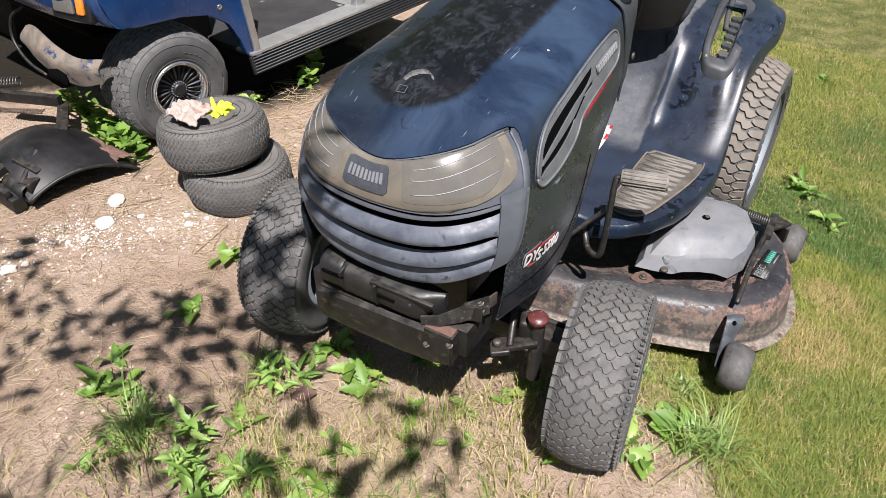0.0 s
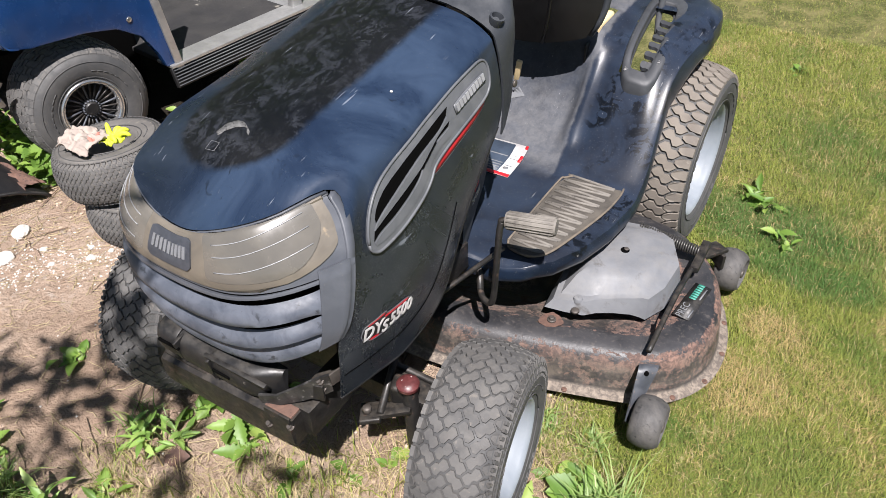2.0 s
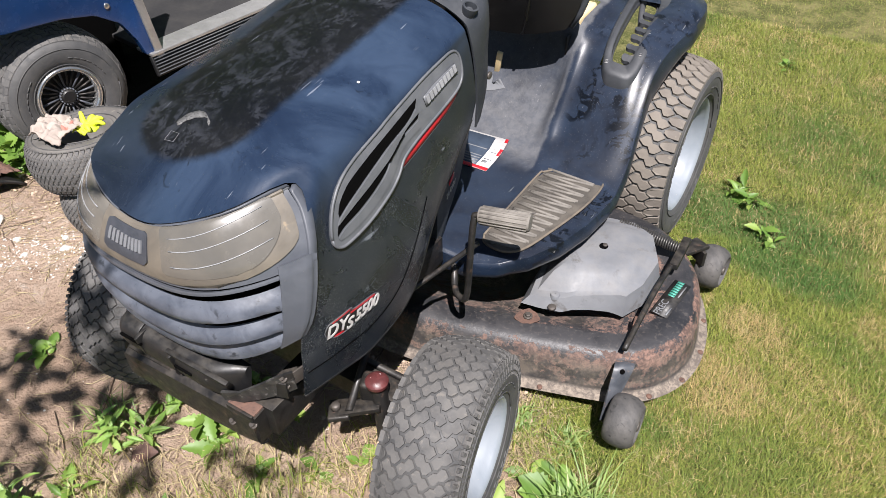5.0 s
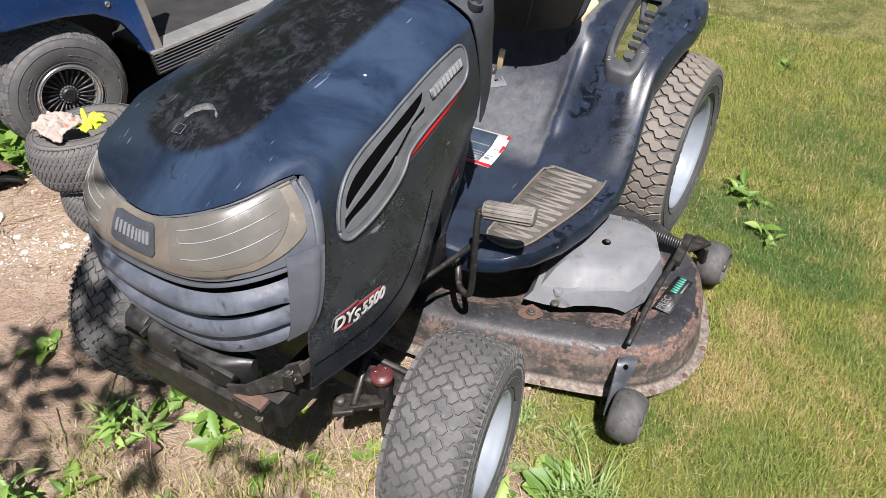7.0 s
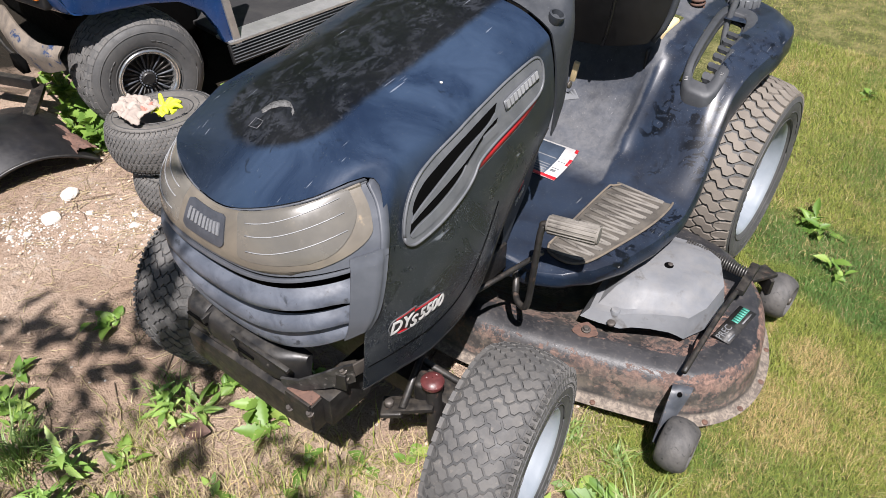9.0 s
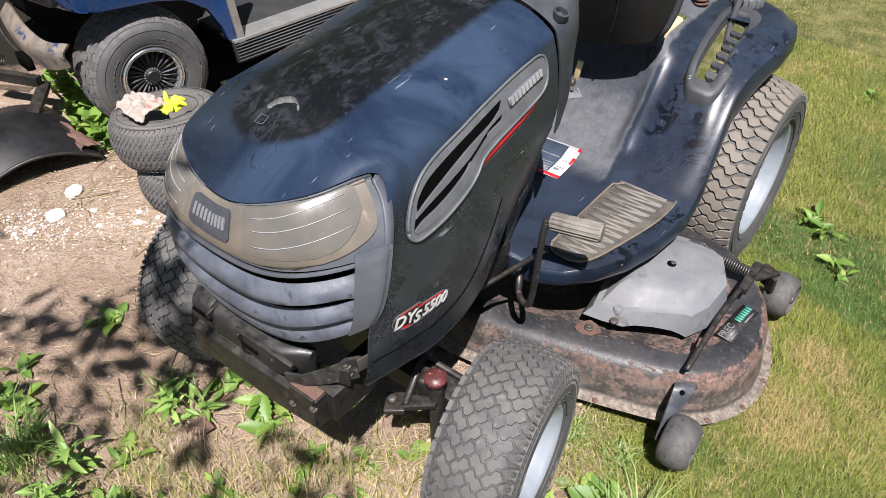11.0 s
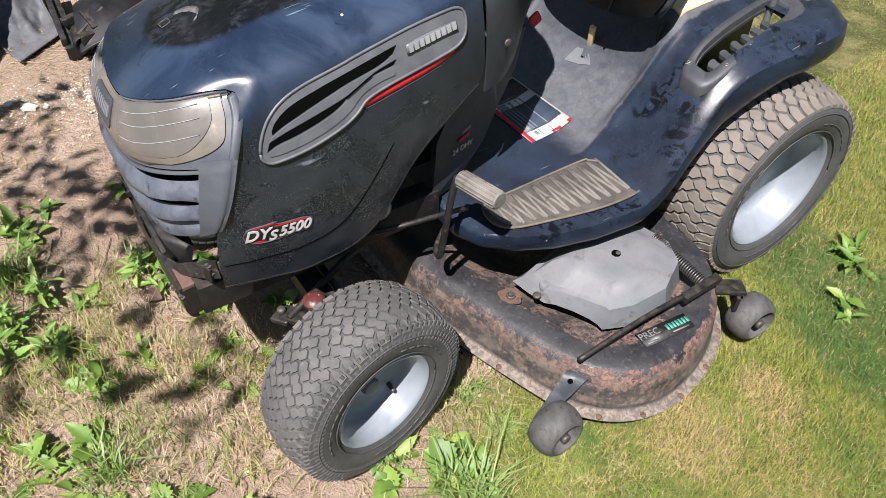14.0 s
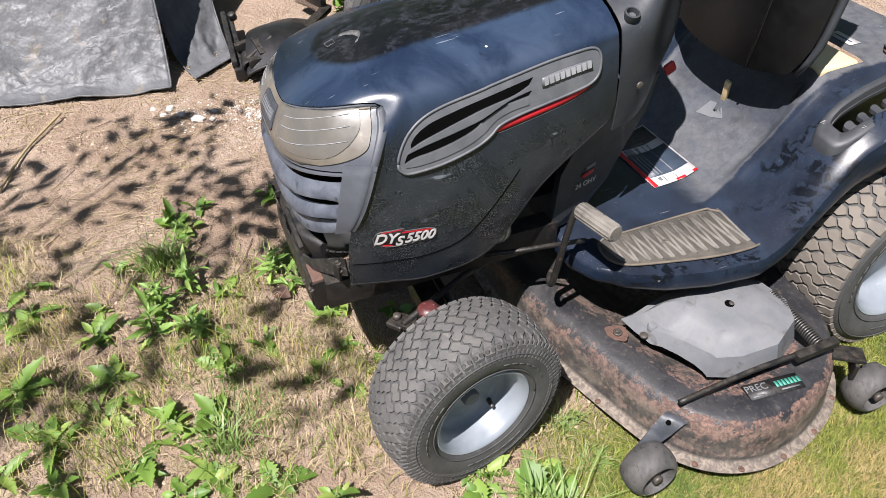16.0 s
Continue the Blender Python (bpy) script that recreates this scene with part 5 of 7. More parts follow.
loops = [quad_loop(.5, .5, .515, .55, -.035, 4), quad_loop(.5, .5, .51, .54, .001, 4), quad_loop(.5, .5, .50, .51, .0055, 4), quad_loop(.5, .5, .475, .45, .007, 4.5),
         quad_loop(.49, .46, .41, .35, .007, 5), quad_loop(.49, .46, .40, .31, .004, 5), quad_loop(.49, .45, .390, .285, -.012, 5), quad_loop(.49, .44, .380, .262, -.013, 5),
         quad_loop(.49, .44, .380, .262, -.022, 5)]
quad = part("lever_quadrant", sheet(np.array(loops), wrap=True), M_FRAME, tractor, "dusty dark grey plastic cutting-height quadrant with open slot", auto=40)
for k in range(6):
    u = .19 + k * .104
    outl = [(u - .030, .715), (u - .022, .60), (u - .027, .52), (u - .024, .46), (u - .010, .425), (u + .010, .425), (u + .024, .46), (u + .027, .52), (u + .022, .60), (u + .030, .715)]
    lo, hi = [quad_pt(a_, b_, -.023) for a_, b_ in outl], [quad_pt(a_, b_, -.014) for a_, b_ in outl]
    m_ = len(outl)
    part("slot_tooth", ([tuple(p) for p in lo + hi], [tuple(range(m_, 2 * m_)), tuple(range(m_ - 1, -1, -1))] + [(i, (i + 1) % m_, (i + 1) % m_ + m_, i + m_) for i in range(m_)]), M_FRAME, quad, smooth=False)
    for d in (-.006, .006):
        part("scale_mark", block((.006, .0014, .0006), .0, tuple(quad_pt(u + d, .885, .0072)), (0, 0, 20)), M_LABELW, quad)
for d in (0, .012, .022):
    part("scale_mark", block((.010, .0018, .0006), .0, tuple(quad_pt(.06 + d, .16, .0072)), (0, 0, 35)), M_LABELW, quad)
lever = part("height_lever", tube(curve([(.292, 1.20, .560), (.288, 1.205, .612), (.294, 1.21, .674), (.300, 1.212, .70)], 12), .0085, 8), M_TRIM, tractor, "grey steel height lever")
part("lever_grip", tube(curve([(.302, 1.211, .706), (.311, 1.212, .735), (.322, 1.214, .768)], 10), [.009, .0115, .012, .012, .012, .012, .012, .0122, .0130, .0105], 12), M_BLACK, lever, "black ribbed rubber grip")
for k in range(8):
    c = Vector((.305, 1.2112, .716)).lerp(Vector((.319, 1.2135, .758)), k / 7)
    ax_ = Vector((.30, .04, .9)).normalized()
    e1 = ax_.orthogonal().normalized()
    e2 = ax_.cross(e1)
    part("grip_ring", tube([tuple(c + (e1 * math.cos(t_) + e2 * math.sin(t_)) * .012) for t_ in np.linspace(0, 2 * math.pi, 17)], .0013, 5), M_BLACK, lever)
part("fuel_cap", moved(lathe([(.036, 0), (.040, .006), (.040, .030), (.035, .040), (.001, .042)], 16), Matrix.Translation((.285, 1.315, .632)) @ pose(0, 0, 0, 0, -90, 0)), M_TRIM, tractor, "grey ribbed plastic fuel cap", auto=30)
for k in range(12):
    a_ = 2 * math.pi * k / 12
    part("cap_rib", block((.008, .012, .026), .003, (.285 + .040 * math.cos(a_), 1.315 + .040 * math.sin(a_), .650), (0, 0, math.degrees(a_))), M_TRIM, tractor)
torn = [(-.035, .872), (-.024, .902), (-.002, .905), (.006, .893), (.022, .903), (.045, .890), (.012, .880)]
tc_ = np.mean(torn, 0)
fan = [tuple(on_body(tc_[0] + (x_ - tc_[0]) * f, tc_[1] + (y_ - tc_[1]) * f, .0022)) for f in (.01, .35, .7, 1) for x_, y_ in torn]
part("torn_sticker", (fan, [(r * 7 + k, r * 7 + (k + 1) % 7, r * 7 + 7 + (k + 1) % 7, r * 7 + 7 + k) for r in range(3) for k in range(7)]), M_COVER, tractor, "torn pale sticker")


def coil(c, r, h, turns, wire, axis=(0, 0, 1)):
    t = np.linspace(0, 1, int(turns * 14))
    pts = np.stack([r * np.cos(t * turns * 2 * np.pi), r * np.sin(t * turns * 2 * np.pi), t * h], 1)
    m = Matrix.Translation(c) @ Vector((0, 0, 1)).rotation_difference(Vector(axis)).to_matrix().to_4x4()
    return moved(tube(pts, wire, 6), m)


part("seat_spring", coil((.196, 1.216, .642), .0165, .066, 6, .0038), M_RUST, tractor, "rusty seat coil spring")
part("seat_spring", coil((-.200, 1.212, .642), .022, .09, 6, .0045), M_RUST, tractor, "rusty seat coil spring")

# fuel tank in the opening under the seat
part("fuel_tank", block((.385, .125, .10), .012, (0, 1.064, .590), (0, 0, 0), 3), M_CREAM, tractor, "cream translucent plastic fuel tank", auto=40)
part("tank_sticker", block((.075, .035, .001), .0, (.09, 1.17, .6468)), M_LABELW, tractor)
part("tank_sticker_print", block((.055, .004, .001), .0, (.09, 1.168, .6482)), M_LABELB, tractor)
part("seat_pan_bracket", block((.016, .010, .08), .003, (.011, .912, .512), (15, 12, 10)), M_CREAM, tractor)

for sgn in (1, -1):
    part("inner_guard", block((.006, .36, .36), .002, (sgn * .185, 1.13, .430)), M_BLACK, tractor, "black inner wheel guard")

# seat, tipped forward: a padded shell standing on its front edge
sc = []
for i in range(15):
    v = i / 14
    y = .862 + .10 * v
    z = .632 + .52 * v
    half = .243 * (1 - .13 * (1 - min(1, v / .22)) ** 2.2)
    row = []
    for j in range(25):
        u = 2 * j / 24 - 1
        row.append((half * u, y - .055 * (1 - abs(u) ** 2.4) * (0.35 + 0.65 * math.sin(math.pi * min(1, v * 1.2 + .1))) + .02, z + .030 * abs(u) ** 2.5 * (1 - v)))
    sc.append(row)
sc = np.array(sc)
seat = part("seat", shell(sc, .05, flip=False), M_SEAT, tractor, "black vinyl seat tipped forward over the tower", auto=60)
# the seat rim's highlight is put into the piping as grey
part("seat_piping", tube([tuple(r[-1] + np.array([.002, .020, 0])) for r in sc], .009, 8), M_DASH, seat, "grey seat edge piping, its highlight in the colour")
part("seat_seam", tube([tuple(r[18] + np.array([0, -.002, 0])) for r in sc], .004, 6), M_SEAT, seat)
part("tower_latch", block((.012, .028, .030), .008, (.085, .655, .665), (30, 0, 0), 3), M_RED, tractor, "small red plastic lever")

# ---- mower deck ----
front_line = [(-.70, .45), (-.45, .335), (-.2, .285), (.0, .275), (.18, .288), (.34, .325), (.50, .372), (.60, .408)]
side_line = [(.655, .445), (.695, .50), (.715, .57), (.712, .65), (.690, .73), (.65, .81), (.58, .88), (.48, .93)]
back_line = [(.2, .97), (-.2, .97), (-.55, .92), (-.70, .80), (-.74, .62)]
plan = curve([(x, y, 0) for x, y in front_line + side_line + back_line + [front_line[0]]], 150)[:-1]
c0 = np.array([0.0, .62, 0])
nrm = np.gradient(plan, axis=0)
nrm = np.stack([nrm[:, 1], -nrm[:, 0], 0 * nrm[:, 0]], 1)
nrm /= np.linalg.norm(nrm, axis=1, keepdims=True)
rings = [plan + nrm * o + np.array([0, 0, z]) for o, z in ((.030, .042), (.032, .046), (.012, .052), (.008, .060), (.004, .10), (.0, .135), (-.010, .153), (-.028, .163), (-.06, .166))]
rings += [c0 + (rings[-1] - c0) * s + np.array([0, 0, 0.0]) for s in (.8, .5, .2, .01)]
dv, df = sheet(np.stack(rings), wrap=True)
deck = part("mower_deck", (dv, df), M_DECK, tractor, "rusty black pressed-steel mower deck", auto=50)
for k in range(4, 150, 9):
    q = plan[k] + nrm[k] * .024
    part("rim_bolt", disc((q[0], q[1], .046), .007, (0, 0, 1), .005, 8), M_RUST, deck)


def deck_cover():
    """Grey plastic belt cover: faceted lid with sloping sides."""
    lo = [(.338, .448, .169), (.385, .455, .169), (.432, .467, .169), (.438, .471, .170), (.456, .479, .178), (.492, .497, .181), (.530, .516, .178), (.548, .526, .170), (.564, .526, .169), (.590, .585, .169), (.596, .690, .169),
          (.548, .783, .169), (.483, .813, .169), (.40, .80, .169), (.33, .70, .169), (.325, .55, .169)]
    mid = [(.352, .466, .188), (.388, .470, .196), (.430, .480, .203), (.440, .486, .206), (.455, .494, .210), (.492, .512, .216), (.534, .532, .220), (.548, .538, .222), (.560, .540, .222), (.580, .592, .226), (.584, .684, .230),
           (.540, .768, .232), (.480, .796, .232), (.405, .784, .230), (.344, .690, .224), (.338, .555, .206)]
    c = (.462, .655, .254)
    v = []
    for ring in (lo, mid, [tuple(a + (b - a) * .10 for a, b in zip(p, c)) for p in mid], [tuple(p[k] + (c[k] - p[k]) * .30 if k < 2 else p[2] + (.250 - p[2]) * .80 for k in range(3)) for p in mid], [tuple(p[k] + (c[k] - p[k]) * .46 if k < 2 else .2515 for k in range(3)) for p in mid]):
        v += list(ring)
    n = len(lo)
    f = [(i + r * n, (i + 1) % n + r * n, (i + 1) % n + (r + 1) * n, i + (r + 1) * n) for r in range(4) for i in range(n)]
    return v, f + [tuple(range(4 * n, 5 * n))]


cover = part("belt_cover", deck_cover(), M_COVER, deck, "light grey plastic belt cover", auto=28)
# a black disc paints the shade of the hole in the lid
part("cover_hole", disc((.456, .648, .2515), .011, (0, 0, 1), .0015, 18), M_DARK, cover)
part("hole_pin", disc((.458, .652, .2522), .006, (0, 0, 1), .003, 12), M_BOLT, cover)
part("cover_screw", disc((.413, .461, .178), .010, (0, -.1, 1), .006, 12), M_BOLT, cover, "small steel screw")
part("cover_boss", moved(lathe([(.012, -.008), (.012, .012), (.010, .016), (.001, .017)], 16), Matrix.Translation((.410, .482, .190)) @ pose(0, 0, 0, 0, -90, 0)), M_COVER, cover, auto=40)
scar = [(.372 + (.027 + .004 * math.sin(2 * a) + .002 * math.sin(5 * a + 1)) * math.cos(a), .417 + (.025 + .003 * math.sin(3 * a + 2) + .0015 * math.sin(7 * a)) * math.sin(a)) for a in np.linspace(0, 2 * math.pi, 36, endpoint=False)]
part("bolt_scar", prism(scar, .1652, .1668), M_RUST, deck, "ragged rust patch round the bolt", smooth=False)
part("deck_bolt", join(disc((.373, .417, .168), .011, (0, 0, 1), .004, 16), disc((.373, .417, .172), .0075, (0, 0, 1), .006, 6)), M_BOLT, deck, smooth=False)
part("deck_rod", tube(curve([(.611, .415, .190), (.608, .52, .197), (.606, .62, .201), (.608, .72, .203), (.612, .815, .202)], 24), .0065, 8), M_STEEL, deck, "thin black steel rod across the deck")
part("rod_bracket", block((.006, .03, .03), .001, (.600, .505, .180), (0, 0, 10)), M_RUST, deck)
part("rod_end", block((.022, .12, .018), .004, (.612, .775, .203), (0, 0, 2)), M_STEEL, deck, auto=40)
part("lift_spring", coil((.445, .783, .225), .013, .16, 26, .0026, (1, .03, -.12)), M_SPRING, deck, "long grey coil spring")
# gauge wheels
gw = [(r * .92, x * .92) for r, x in ((.012, -.036), (.050, -.036), (.059, -.030), (.064, -.016), (.066, 0), (.064, .018), (.058, .032), (.050, .040), (.045, .041), (.042, .036), (.040, .004), (.022, .000), (.020, .022), (.010, .024), (.001, .024))]
M_GAUGE = surf("scuffed_grey_rubber", (.045, .044, .043), (.085, .08, .075), 20, (.022, .022, .022), 70, (.55, .68), (.6, .8), bump=0.6, bscale=110)
for x, y, z, turn, nm in ((.657, .332, .062, 3, "front"), (.668, .935, .062, -4, "rear")):
    g = part("gauge_wheel", lathe(gw, 40), M_GAUGE, deck, "small scuffed grey gauge wheel", auto=50, m=pose(x, y, z, 0, 0, turn))
    part("axle_bolt", disc((.028, 0, 0), .012, (1, 0, 0), .010, 8), M_BOLT, g)
M_PLATE = surf("scuffed_blue_black_steel", (.030, .034, .042), (.062, .067, .076), 22, (.13, .10, .085), 60, (.58, .68), (.38, .55), bump=.12)
arm = net([[(.600, .404, .146), (.619, .415, .147), (.638, .427, .140)], [(.602, .388, .149), (.620, .399, .149), (.637, .412, .142)], [(.604, .368, .130), (.618, .378, .128), (.632, .392, .116)], [(.609, .334, .090), (.616, .342, .084), (.624, .352, .074)], [(.613, .306, .064), (.618, .310, .054), (.623, .316, .046)]], 18, 7)
bracket = part("wheel_bracket", shell(arm, .005), M_PLATE, deck, "scuffed blue-black steel wheel bracket", auto=40)
# bracket hole: its shade is a black disc on the plate
part("bracket_hole", disc((.621, .391, .1445), .006, (.2, -.55, .75), .005, 12), M_DARK, bracket)
part("wheel_bracket", join(block((.052, .075, .010), .003, (.616, .885, .145), (0, -8, -35)), block((.062, .010, .045), .003, (.632, .900, .120), (0, 0, -40))), M_STEEL, deck, "dark steel rear wheel bracket", auto=40)
# peeled sticker
base_m = Matrix.Translation((.640, .645, .1672)) @ pose(0, 0, 0, 0, 0, 84)
st = part("deck_sticker", block((.135, .042, .0008), .0, (0, 0, 0)), M_BLACK, deck, "torn black and green sticker", m=base_m)
lettering("sticker_lettering", "PREC", .024, M_COVER, st, pose(-.040, .006, .0008))
for k in range(7):
    part("sticker_bar", block((.007, .016, .0006), .0, (.010 + k * .009, .004, .0007)), M_GREEN, st)
part("sticker_bar", block((.045, .004, .0006), .0, (.035, -.012, .0007)), M_COVER, st)
part("sticker_bar", block((.03, .004, .0006), .0, (-.045, -.014, .0007)), M_COVER, st)


# ---- ground ----
def turf_at(x, y):
    edge = np.interp(y, [-2, -.3, 0, .2, .4, .7, 1.5, 3, 6], [1.35, .92, .70, .50, .40, .30, -.15, -.9, -2.4])
    n = np.array([noise.noise(Vector((float(a) * 3.1, float(b) * 3.1, 1.7))) + .5 * noise.noise(Vector((float(a) * 9, float(b) * 9, 4.2))) for a, b in zip(np.ravel(x), np.ravel(y))]).reshape(np.shape(x))
    return smooth(-.06, .12, x - edge + .10 * n)


def axis(lo, hi, a, b, step):
    core = np.arange(a, b, step)
    out = step * 1.35 ** np.arange(1, 40)
    right = b + np.cumsum(out)
    left = a - np.cumsum(out)
    return np.concatenate([left[left > lo][::-1], core, right[right < hi]])


gx, gy = axis(-400, 400, -2.2, 1.7, .022), axis(-400, 400, -1.1, 2.6, .022)
GX, GY = np.meshgrid(gx, gy, indexing="ij")
TURF = turf_at(GX, GY)
near = (np.abs(GX) < 5) & (np.abs(GY) < 5)
GZ = np.zeros_like(GX)
for i, j in zip(*np.nonzero(near)):
    v = Vector((GX[i, j], GY[i, j], 0))
    GZ[i, j] = .012 * noise.noise(v * 2.3) + .007 * noise.noise(v * 9) + .004 * noise.noise(v * 25)
GZ = GZ * (1 - .6 * TURF) - .030 * TURF
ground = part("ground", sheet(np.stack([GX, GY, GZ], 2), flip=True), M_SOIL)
ground.data.attributes.new("turf", "FLOAT", "POINT").data.foreach_set("value", TURF.ravel().astype(np.float32))
tagged(ground, "dry sandy soil running into rough lawn", "ground", kind="structure")


def height(x, y):
    i = np.clip(np.searchsorted(gx, x) - 1, 0, len(gx) - 2)
    j = np.clip(np.searchsorted(gy, y) - 1, 0, len(gy) - 2)
    return GZ[i, j]


def grass_material():
    """Mown lawn blades: yellow-green, with dry tan patches and deep green ones by place."""
    m, nt, bsdf, tc = material("grass_blades")
    co = tc.outputs["Object"]
    geo = nt.nodes.new("ShaderNodeNewGeometry")
    rnd = geo.outputs["Random Per Island"]
    col = blend(nt, ramp(nt, rnd, 0.0, 0.85), (.132, .182, .032), (.292, .312, .072))
    lush = ramp(nt, tex_noise(nt, co, 1.7, 5, 0.65, 0.6), 0.46, 0.68)
    col = blend(nt, calc(nt, "MULTIPLY", lush, 0.9), col, (.080, .155, .032))
    dry = ramp(nt, tex_noise(nt, co, 3.3, 5, 0.65, 0.8), 0.50, 0.62)
    dry = calc(nt, "MULTIPLY", dry, calc(nt, "SUBTRACT", 1.0, calc(nt, "MULTIPLY", lush, 0.7)))
    sep = nt.nodes.new("ShaderNodeSeparateXYZ")
    nt.links.new(co, sep.inputs[0])
    rough = calc(nt, "MULTIPLY", calc(nt, "SUBTRACT", tex_noise(nt, co, 7, 5, 0.65, 0.5), 0.5), 1.5)

    def patch(cx, cy, rx, ry):
        dx = calc(nt, "DIVIDE", calc(nt, "SUBTRACT", sep.outputs[0], cx), rx)
        dy = calc(nt, "DIVIDE", calc(nt, "SUBTRACT", sep.outputs[1], cy), ry)
        r = calc(nt, "SQRT", calc(nt, "ADD", calc(nt, "MULTIPLY", dx, dx), calc(nt, "MULTIPLY", dy, dy)))
        return ramp(nt, calc(nt, "ADD", r, rough), 1.25, 0.55)

    shady = calc(nt, "MAXIMUM", patch(.72, 1.31, .34, .15), patch(.86, 1.13, .24, .10))
    shady = calc(nt, "MAXIMUM", shady, calc(nt, "MULTIPLY", patch(.92, .44, .17, .10), 0.32))
    col = blend(nt, calc(nt, "MULTIPLY", shady, 0.85), col, (.070, .150, .036))
    worn = calc(nt, "MAXIMUM", patch(.80, .63, .13, .12), patch(.82, .85, .09, .08))
    dry = calc(nt, "MAXIMUM", calc(nt, "MULTIPLY", dry, 0.7), worn)
    dry = calc(nt, "MULTIPLY", dry, calc(nt, "SUBTRACT", 1.0, shady))
    dead = calc(nt, "ADD", calc(nt, "MULTIPLY", dry, 0.60), 0.05)
    pick = calc(nt, "GREATER_THAN", dead, calc(nt, "FRACT", calc(nt, "MULTIPLY", rnd, 7.31)))
    col = blend(nt, pick, col, blend(nt, ramp(nt, rnd, 0.2, 0.8), (.37, .275, .125), (.52, .40, .19)))
    nt.links.new(col, bsdf.inputs["Base Color"])
    bsdf.inputs["Roughness"].default_value = 0.6
    bsdf.inputs["Specular IOR Level"].default_value = 0.25
    tr = nt.nodes.new("ShaderNodeBsdfTranslucent")
    nt.links.new(col, tr.inputs[0])
    mix = nt.nodes.new("ShaderNodeMixShader")
    mix.inputs[0].default_value = 0.22
    nt.links.new(bsdf.outputs[0], mix.inputs[1])
    nt.links.new(tr.outputs[0], mix.inputs[2])
    nt.links.new(mix.outputs[0], nt.nodes["Material Output"].inputs[0])
    return m


M_GRASS = grass_material()
M_STRAW = leaf_material("dry_straw", (.40, .31, .175), (.52, .42, .26), (.22, .15, .09), .75)
M_LEAF = leaf_material("weed_leaf", (.080, .160, .027), (.175, .285, .052), (.27, .35, .085), .5)
M_LEAF2 = leaf_material("tree_leaf", (.05, .10, .02), (.09, .15, .03), (.12, .18, .04), .4)


def blades(name, x, y, h, w, bend, mat, label, category, seed):
    """Many bent blades as one mesh."""
    rng = np.random.default_rng(seed)
    n = len(x)
    a = rng.uniform(0, 2 * np.pi, n)
    side = np.stack([np.cos(a), np.sin(a), 0 * a], 1)
    lean = np.stack([np.cos(a + 1.57), np.sin(a + 1.57), 0 * a], 1) * (bend * rng.uniform(.3, 1.3, n))[:, None]
    base = np.stack([x, y, height(x, y) - .004], 1)
    up = np.array([0, 0, 1.0])
    mid = base + (up * .6 + lean * .35) * h[:, None]
    tip = base + (up * (1 - .25 * bend[:, None] ** 2) + lean) * h[:, None]
    v = np.stack([base - side * w[:, None], base + side * w[:, None], mid + side * w[:, None] * .7, mid - side * w[:, None] * .7, tip], 1).reshape(-1, 3)
    k = np.arange(n)[:, None] * 5
    loops = np.concatenate([k + [0, 1, 2, 3], k + [3, 2, 4]], 1).ravel()
    me = bpy.data.meshes.new(name)
    me.vertices.add(5 * n)
    me.vertices.foreach_set("co", v.ravel())
    me.loops.add(7 * n)
    me.loops.foreach_set("vertex_index", loops.astype(np.int32))
    me.polygons.add(2 * n)
    me.polygons.foreach_set("loop_start", (np.arange(n)[:, None] * 7 + [0, 4]).ravel().astype(np.int32))
    me.materials.append(mat)
    me.update(calc_edges=True)
    me.validate()
    return tagged(new(name, me), label, category, kind="stuff")


rng = np.random.default_rng(7)


def scatter(n, x0, x1, y0, y1):
    return rng.uniform(x0, x1, n), rng.uniform(y0, y1, n)


gxs, gys = [], []
for n, box in ((300000, (.2, 1.9, -.3, 1.2)), (260000, (0, 2.6, 1.2, 2.8)), (90000, (-.8, 3.6, 2.8, 5.9))):
    x, y = scatter(n, *box)
    rim = np.minimum.reduce([smooth(box[1], box[1] - .25, x), smooth(box[3], box[3] - .25, y) if box[3] > 5 else np.ones(n)])
    keep = rng.uniform(0, 1, n) < turf_at(x, y) * rim
    gxs.append(x[keep])
    gys.append(y[keep])
lx, ly = np.concatenate(gxs), np.concatenate(gys)
blades("lawn_grass", lx, ly, rng.uniform(.012, .030, len(lx)), rng.uniform(.0005, .0010, len(lx)), rng.uniform(.2, 1.5, len(lx)), M_GRASS, "patchy sunlit lawn grass", "grass", 3)

# ---- dry tufts, straw and twigs on the soil ----
def clumps(n, spots, spread):
    xs, ys = [], []
    for (cx, cy), k in spots:
        m = int(n * k)
        xs.append(rng.normal(cx, spread, m))
        ys.append(rng.normal(cy, spread, m))
    return np.concatenate(xs), np.concatenate(ys)


TUFTS = [((.05, -.30), 1.2), ((.18, -.42), 1.2), ((.30, -.22), 1.0), ((.10, -.12), 1.0), ((-.08, -.45), 1.0), ((.22, -.05), 1.0), ((-.05, -.62), 1.1), ((.12, -.75), 1.2),
         ((.0, -.85), 1.3), ((-.35, -.85), 1.2), ((-.3, -.35), .5), ((.42, .18), .8), ((.35, -.45), .8), ((-.2, -1.0), 1.3), ((-.6, -1.0), .8), ((.25, .12), .9), ((-.45, -.60), .5)]
x, y = clumps(260, TUFTS, .075)
blades("dry_grass", x, y, rng.uniform(.02, .06, len(x)), rng.uniform(.0007, .0014, len(x)), rng.uniform(.8, 1.9, len(x)), M_STRAW, "dry straw-coloured grass lying on bare soil", "dry grass", 5)
x, y = clumps(110, TUFTS, .06)
